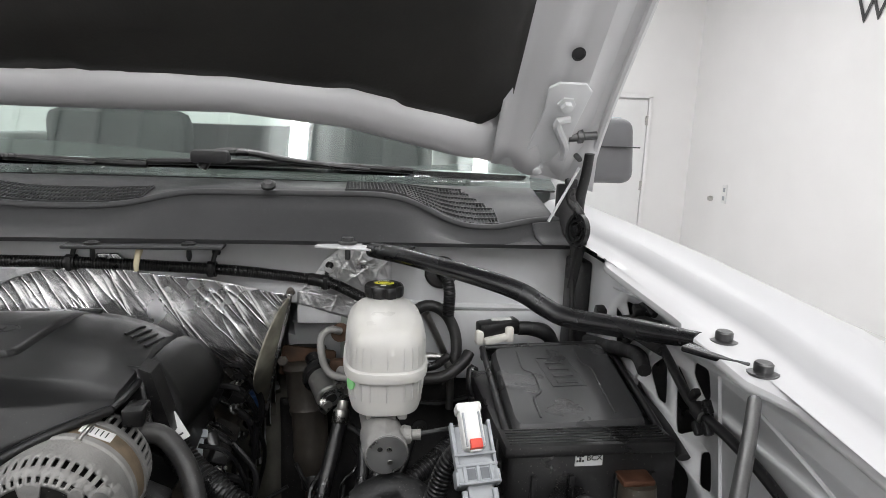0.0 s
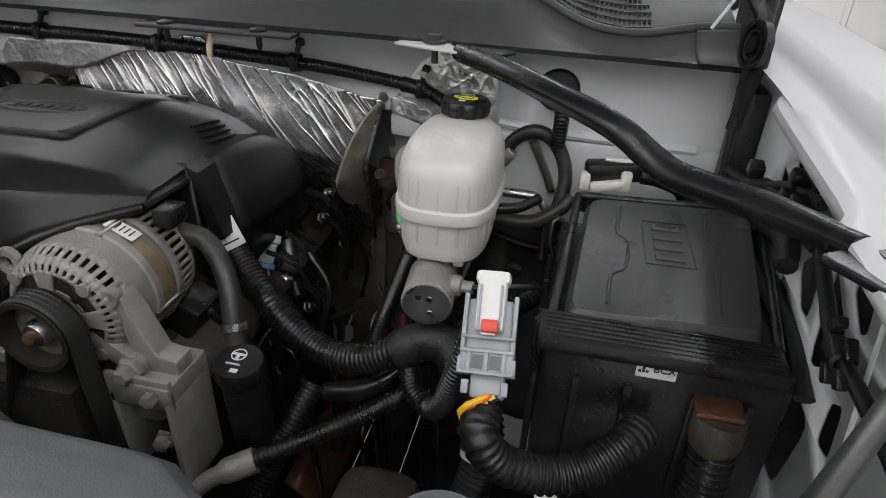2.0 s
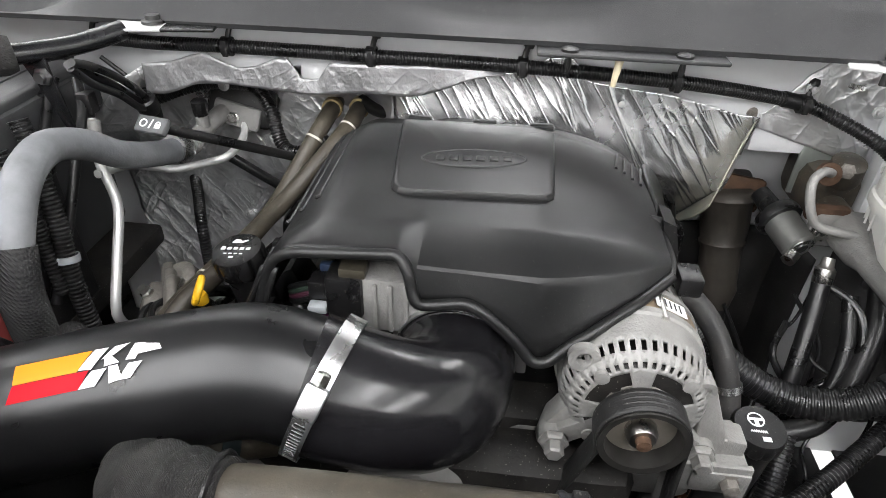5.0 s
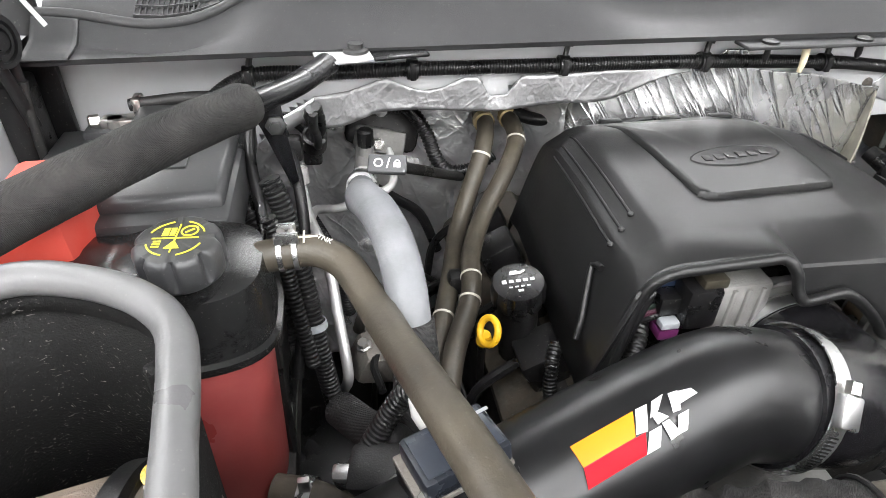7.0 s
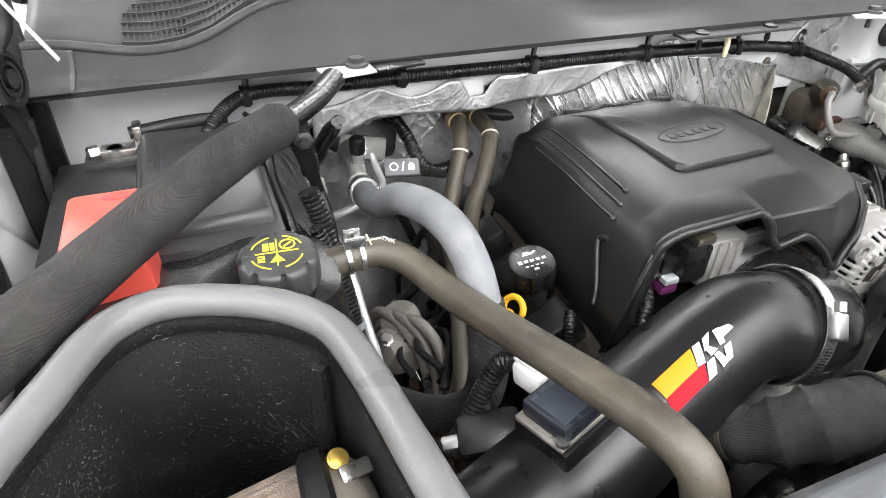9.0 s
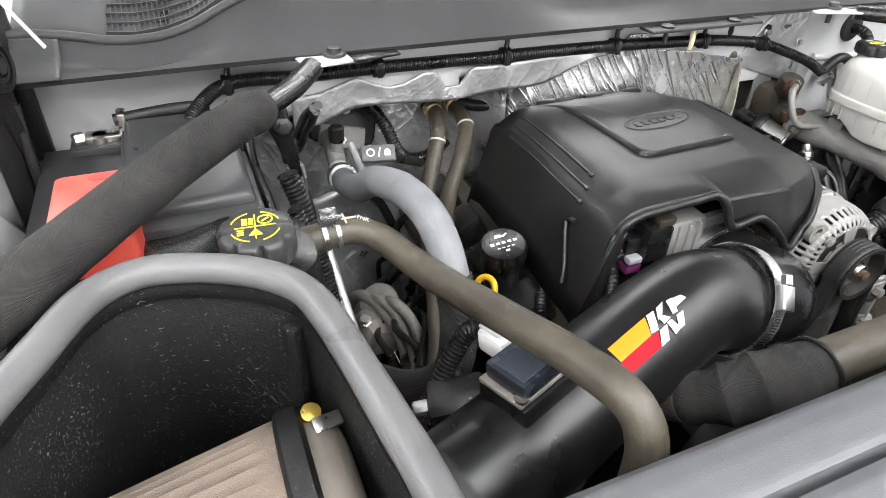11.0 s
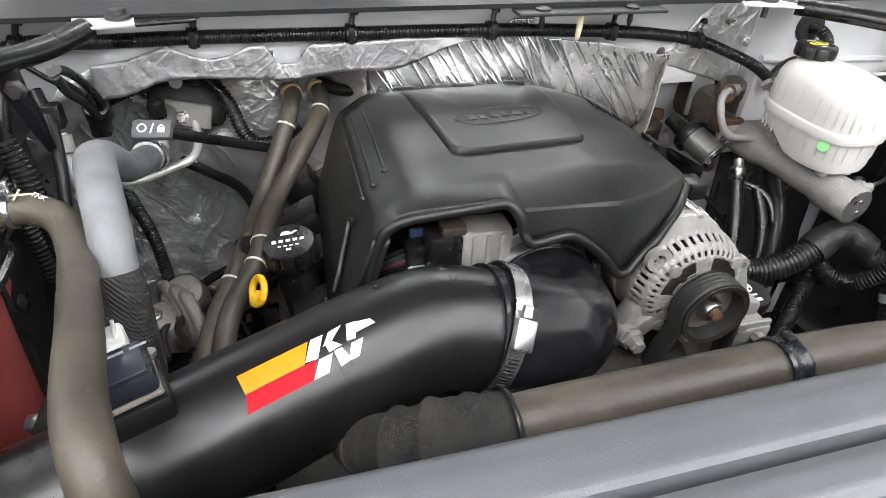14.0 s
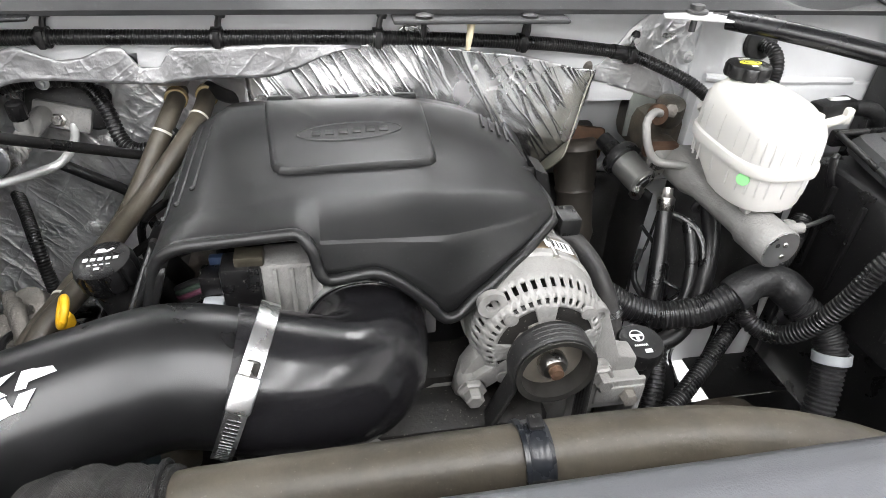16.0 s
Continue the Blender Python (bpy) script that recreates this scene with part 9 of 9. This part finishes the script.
# battery, its red terminal cover and the box over it
bat = thing("battery", (-0.64, -0.14, 0.98), "black truck battery in its tray", "battery")
part("case", rbox((-0.645, -0.075, 1.10), (0.19, 0.23, 0.20), 0.008), TANK_BLACK, bat)
part("top", rbox((-0.645, -0.075, 1.205), (0.184, 0.224, 0.012), 0.004), TANK_BLACK, bat)
part("negative_post", lathe([(0.012, 0), (0.011, 0.016), (0.008, 0.018)], (-0.676, 0.026, 1.21), (0, 0, 1), 20), STEEL, bat)
part("post_clamp", joined(rbox((-0.670, 0.028, 1.222), (0.042, 0.022, 0.012), 0.003), rbox((-0.650, 0.034, 1.235), (0.010, 0.022, 0.028), 0.003)), STEEL, bat, "steel battery clamp")
part("clamp_nut", lathe([(0.008, 0), (0.008, 0.010), (0.006, 0.012)], (-0.692, 0.028, 1.224), (-1, -0.3, 0), 6), STEEL, bat)
part("clamp_base", rbox((-0.678, 0.026, 1.213), (0.06, 0.035, 0.012), 0.003), TANK_BLACK, bat)
redc = thing("terminal_cover", (-0.66, -0.24, 1.21), "red plastic battery terminal cover", "terminal cover")
part("cover", rbox((-0.667, -0.199, 1.238), (0.068, 0.104, 0.062), 0.007, taper=(0.86, 0.92)), RED_PLASTIC, redc)
for k in range(4):
    part("print_bar", rbox((-0.678 + 0.010 * (k % 2), -0.230 + 0.012 * (k // 2), 1.2694), (0.007, 0.003, 0.0006), 0), mat("faded_red_print", (0.45, 0.10, 0.08), 0.5), redc)
part("rust_stain", prism(loop_round(0.010, 0.006, 2, 18), 0, 0.0005, pose(-0.658, -0.166, 1.2690)), mat("stain_red", (0.5, 0.06, 0.05), 0.3), redc)
bbx = thing("relay_box", (-0.59, -0.09, 1.19), "black plastic relay box over the battery", "relay box")
part("body", rbox((-0.592, -0.085, 1.205), (0.125, 0.240, 0.050), 0.006), TANK_BLACK, bbx)
part("lid", rbox((-0.592, -0.080, 1.236), (0.116, 0.215, 0.014), 0.005, taper=(0.93, 0.95)), TANK_BLACK, bbx)
part("lid_panel", rbox((-0.600, -0.075, 1.2435), (0.055, 0.12, 0.003), 0.001), TANK_BLACK, bbx)
part("front_lip", rbox((-0.592, -0.207, 1.213), (0.118, 0.012, 0.02), 0.003), TANK_BLACK, bbx)
part("rear_pipe", tube([(-0.658, 0.030, 1.240), (-0.60, 0.033, 1.244), (-0.555, 0.030, 1.245)], 0.007, 12), RUBBER, bbx)
solid("battery_cable", tube([(-0.59, -0.045, 1.227), (-0.585, -0.03, 1.23), (-0.56, -0.06, 1.20), (-0.53, -0.10, 1.17), (-0.51, -0.14, 1.12), (-0.50, -0.17, 1.05)], 0.010, 14, ribs=(0.005, 0.0013)), LOOM, "black ribbed battery cable", "cable", "battery cables")
rnd = random.Random(4)
for k in (0, 2):
    x = -0.520 + 0.010 * k + rnd.uniform(-0.006, 0.006)
    solid("battery_cable", tube([(x, -0.05, 1.245), (x + 0.006 + rnd.uniform(-0.01, 0.01), -0.075, 1.215), (x + 0.010 + rnd.uniform(-0.016, 0.016), -0.11 + rnd.uniform(-0.02, 0.02), 1.17), (x + 0.013 + rnd.uniform(-0.02, 0.02), -0.16, 1.11), (x + 0.012 + rnd.uniform(-0.03, 0.03), -0.20, 1.03)], 0.006 + 0.001 * (k % 2), 12, ribs=(0.004, 0.001) if k % 2 else None), LOOM, "black cable dropping beside the relay box", "cable", "battery cables")
dct = thing("side_duct", (-0.745, -0.13, 1.01), "dark plastic duct beside the battery", "duct")
part("body", rbox((-0.752, -0.13, 1.065), (0.03, 0.34, 0.16), 0.012), BLACK, dct)
for k in range(5):
    part("rib", rbox((-0.735, -0.25 + 0.06 * k, 1.07), (0.008, 0.006, 0.12), 0.002), BLACK, dct)
solid("battery_tray", rbox((-0.63, -0.13, 0.975), (0.26, 0.34, 0.03), 0.006), DARK, "dark steel battery tray", "tray")

# Added panels that keep the white floor's bounce out of the bay, with gaps.
shd = thing("floor_light_blocker", (0, -0.3, 0.59), "black panels added under the engine bay to block floor light", "splash shield")
SH = [(-0.80, -0.28, -0.95, 0.70), (-0.28, 0.29, -0.95, 0.70), (0.37, 0.80, -0.95, -0.04), (0.37, 0.597, -0.04, 0.085), (0.632, 0.80, -0.04, 0.085), (0.37, 0.80, 0.085, 0.70), (0.29, 0.37, -0.95, -0.34), (0.29, 0.37, -0.14, 0.70)]
for x0, x1, y0, y1 in SH:
    part("panel", rbox(((x0 + x1) / 2, (y0 + y1) / 2, 0.60), (x1 - x0 - 0.002, y1 - y0 - 0.002, 0.006), 0.002), BLACK, shd)
# low frame parts that fill the depth of the bay
for side in (1, -1):
    solid("frame_rail", rbox((side * 0.46, -0.25, 0.52), (0.10, 1.4, 0.16), 0.015), DARK, "black chassis rail under the engine bay", "chassis rail", "chassis rails")
solid("engine_crossmember", rbox((0, -0.28, 0.48), (0.84, 0.16, 0.12), 0.02), DARK, "dark steel engine crossmember bar", "crossmember")
solid("steering_gear", joined(rbox((0.42, -0.32, 0.80), (0.10, 0.14, 0.2), 0.03), lathe([(0.045, 0), (0.045, 0.14), (0.03, 0.16)], (0.42, -0.30, 0.72), (0, 0, 1), 24)), GREASE, "greasy steering gear beside the engine", "steering gear")
solid("exhaust_shield", sheet(lambda u, v: Vector((0.27 + 0.05 * math.sin(v * 3.1), -0.22 + 0.36 * u, 0.66 + 0.12 * v)), 10, 8), COPPER, "rusty exhaust heat shield beside the engine", "exhaust shield", thick=0.003)
solid("exhaust_shield", sheet(lambda u, v: Vector((-0.34 - 0.05 * math.sin(v * 3.1), -0.22 + 0.36 * u, 0.66 + 0.12 * v)), 10, 8), RUST, "rusty exhaust heat shield beside the engine", "exhaust shield", thick=0.003)
solid("ac_compressor", lathe([(0.05, 0), (0.055, 0.01), (0.055, 0.12), (0.04, 0.13)], (-0.26, -0.36, 0.86), (0, 1, 0), 28), ALU, "grimy aluminium compressor low on the engine", "compressor")
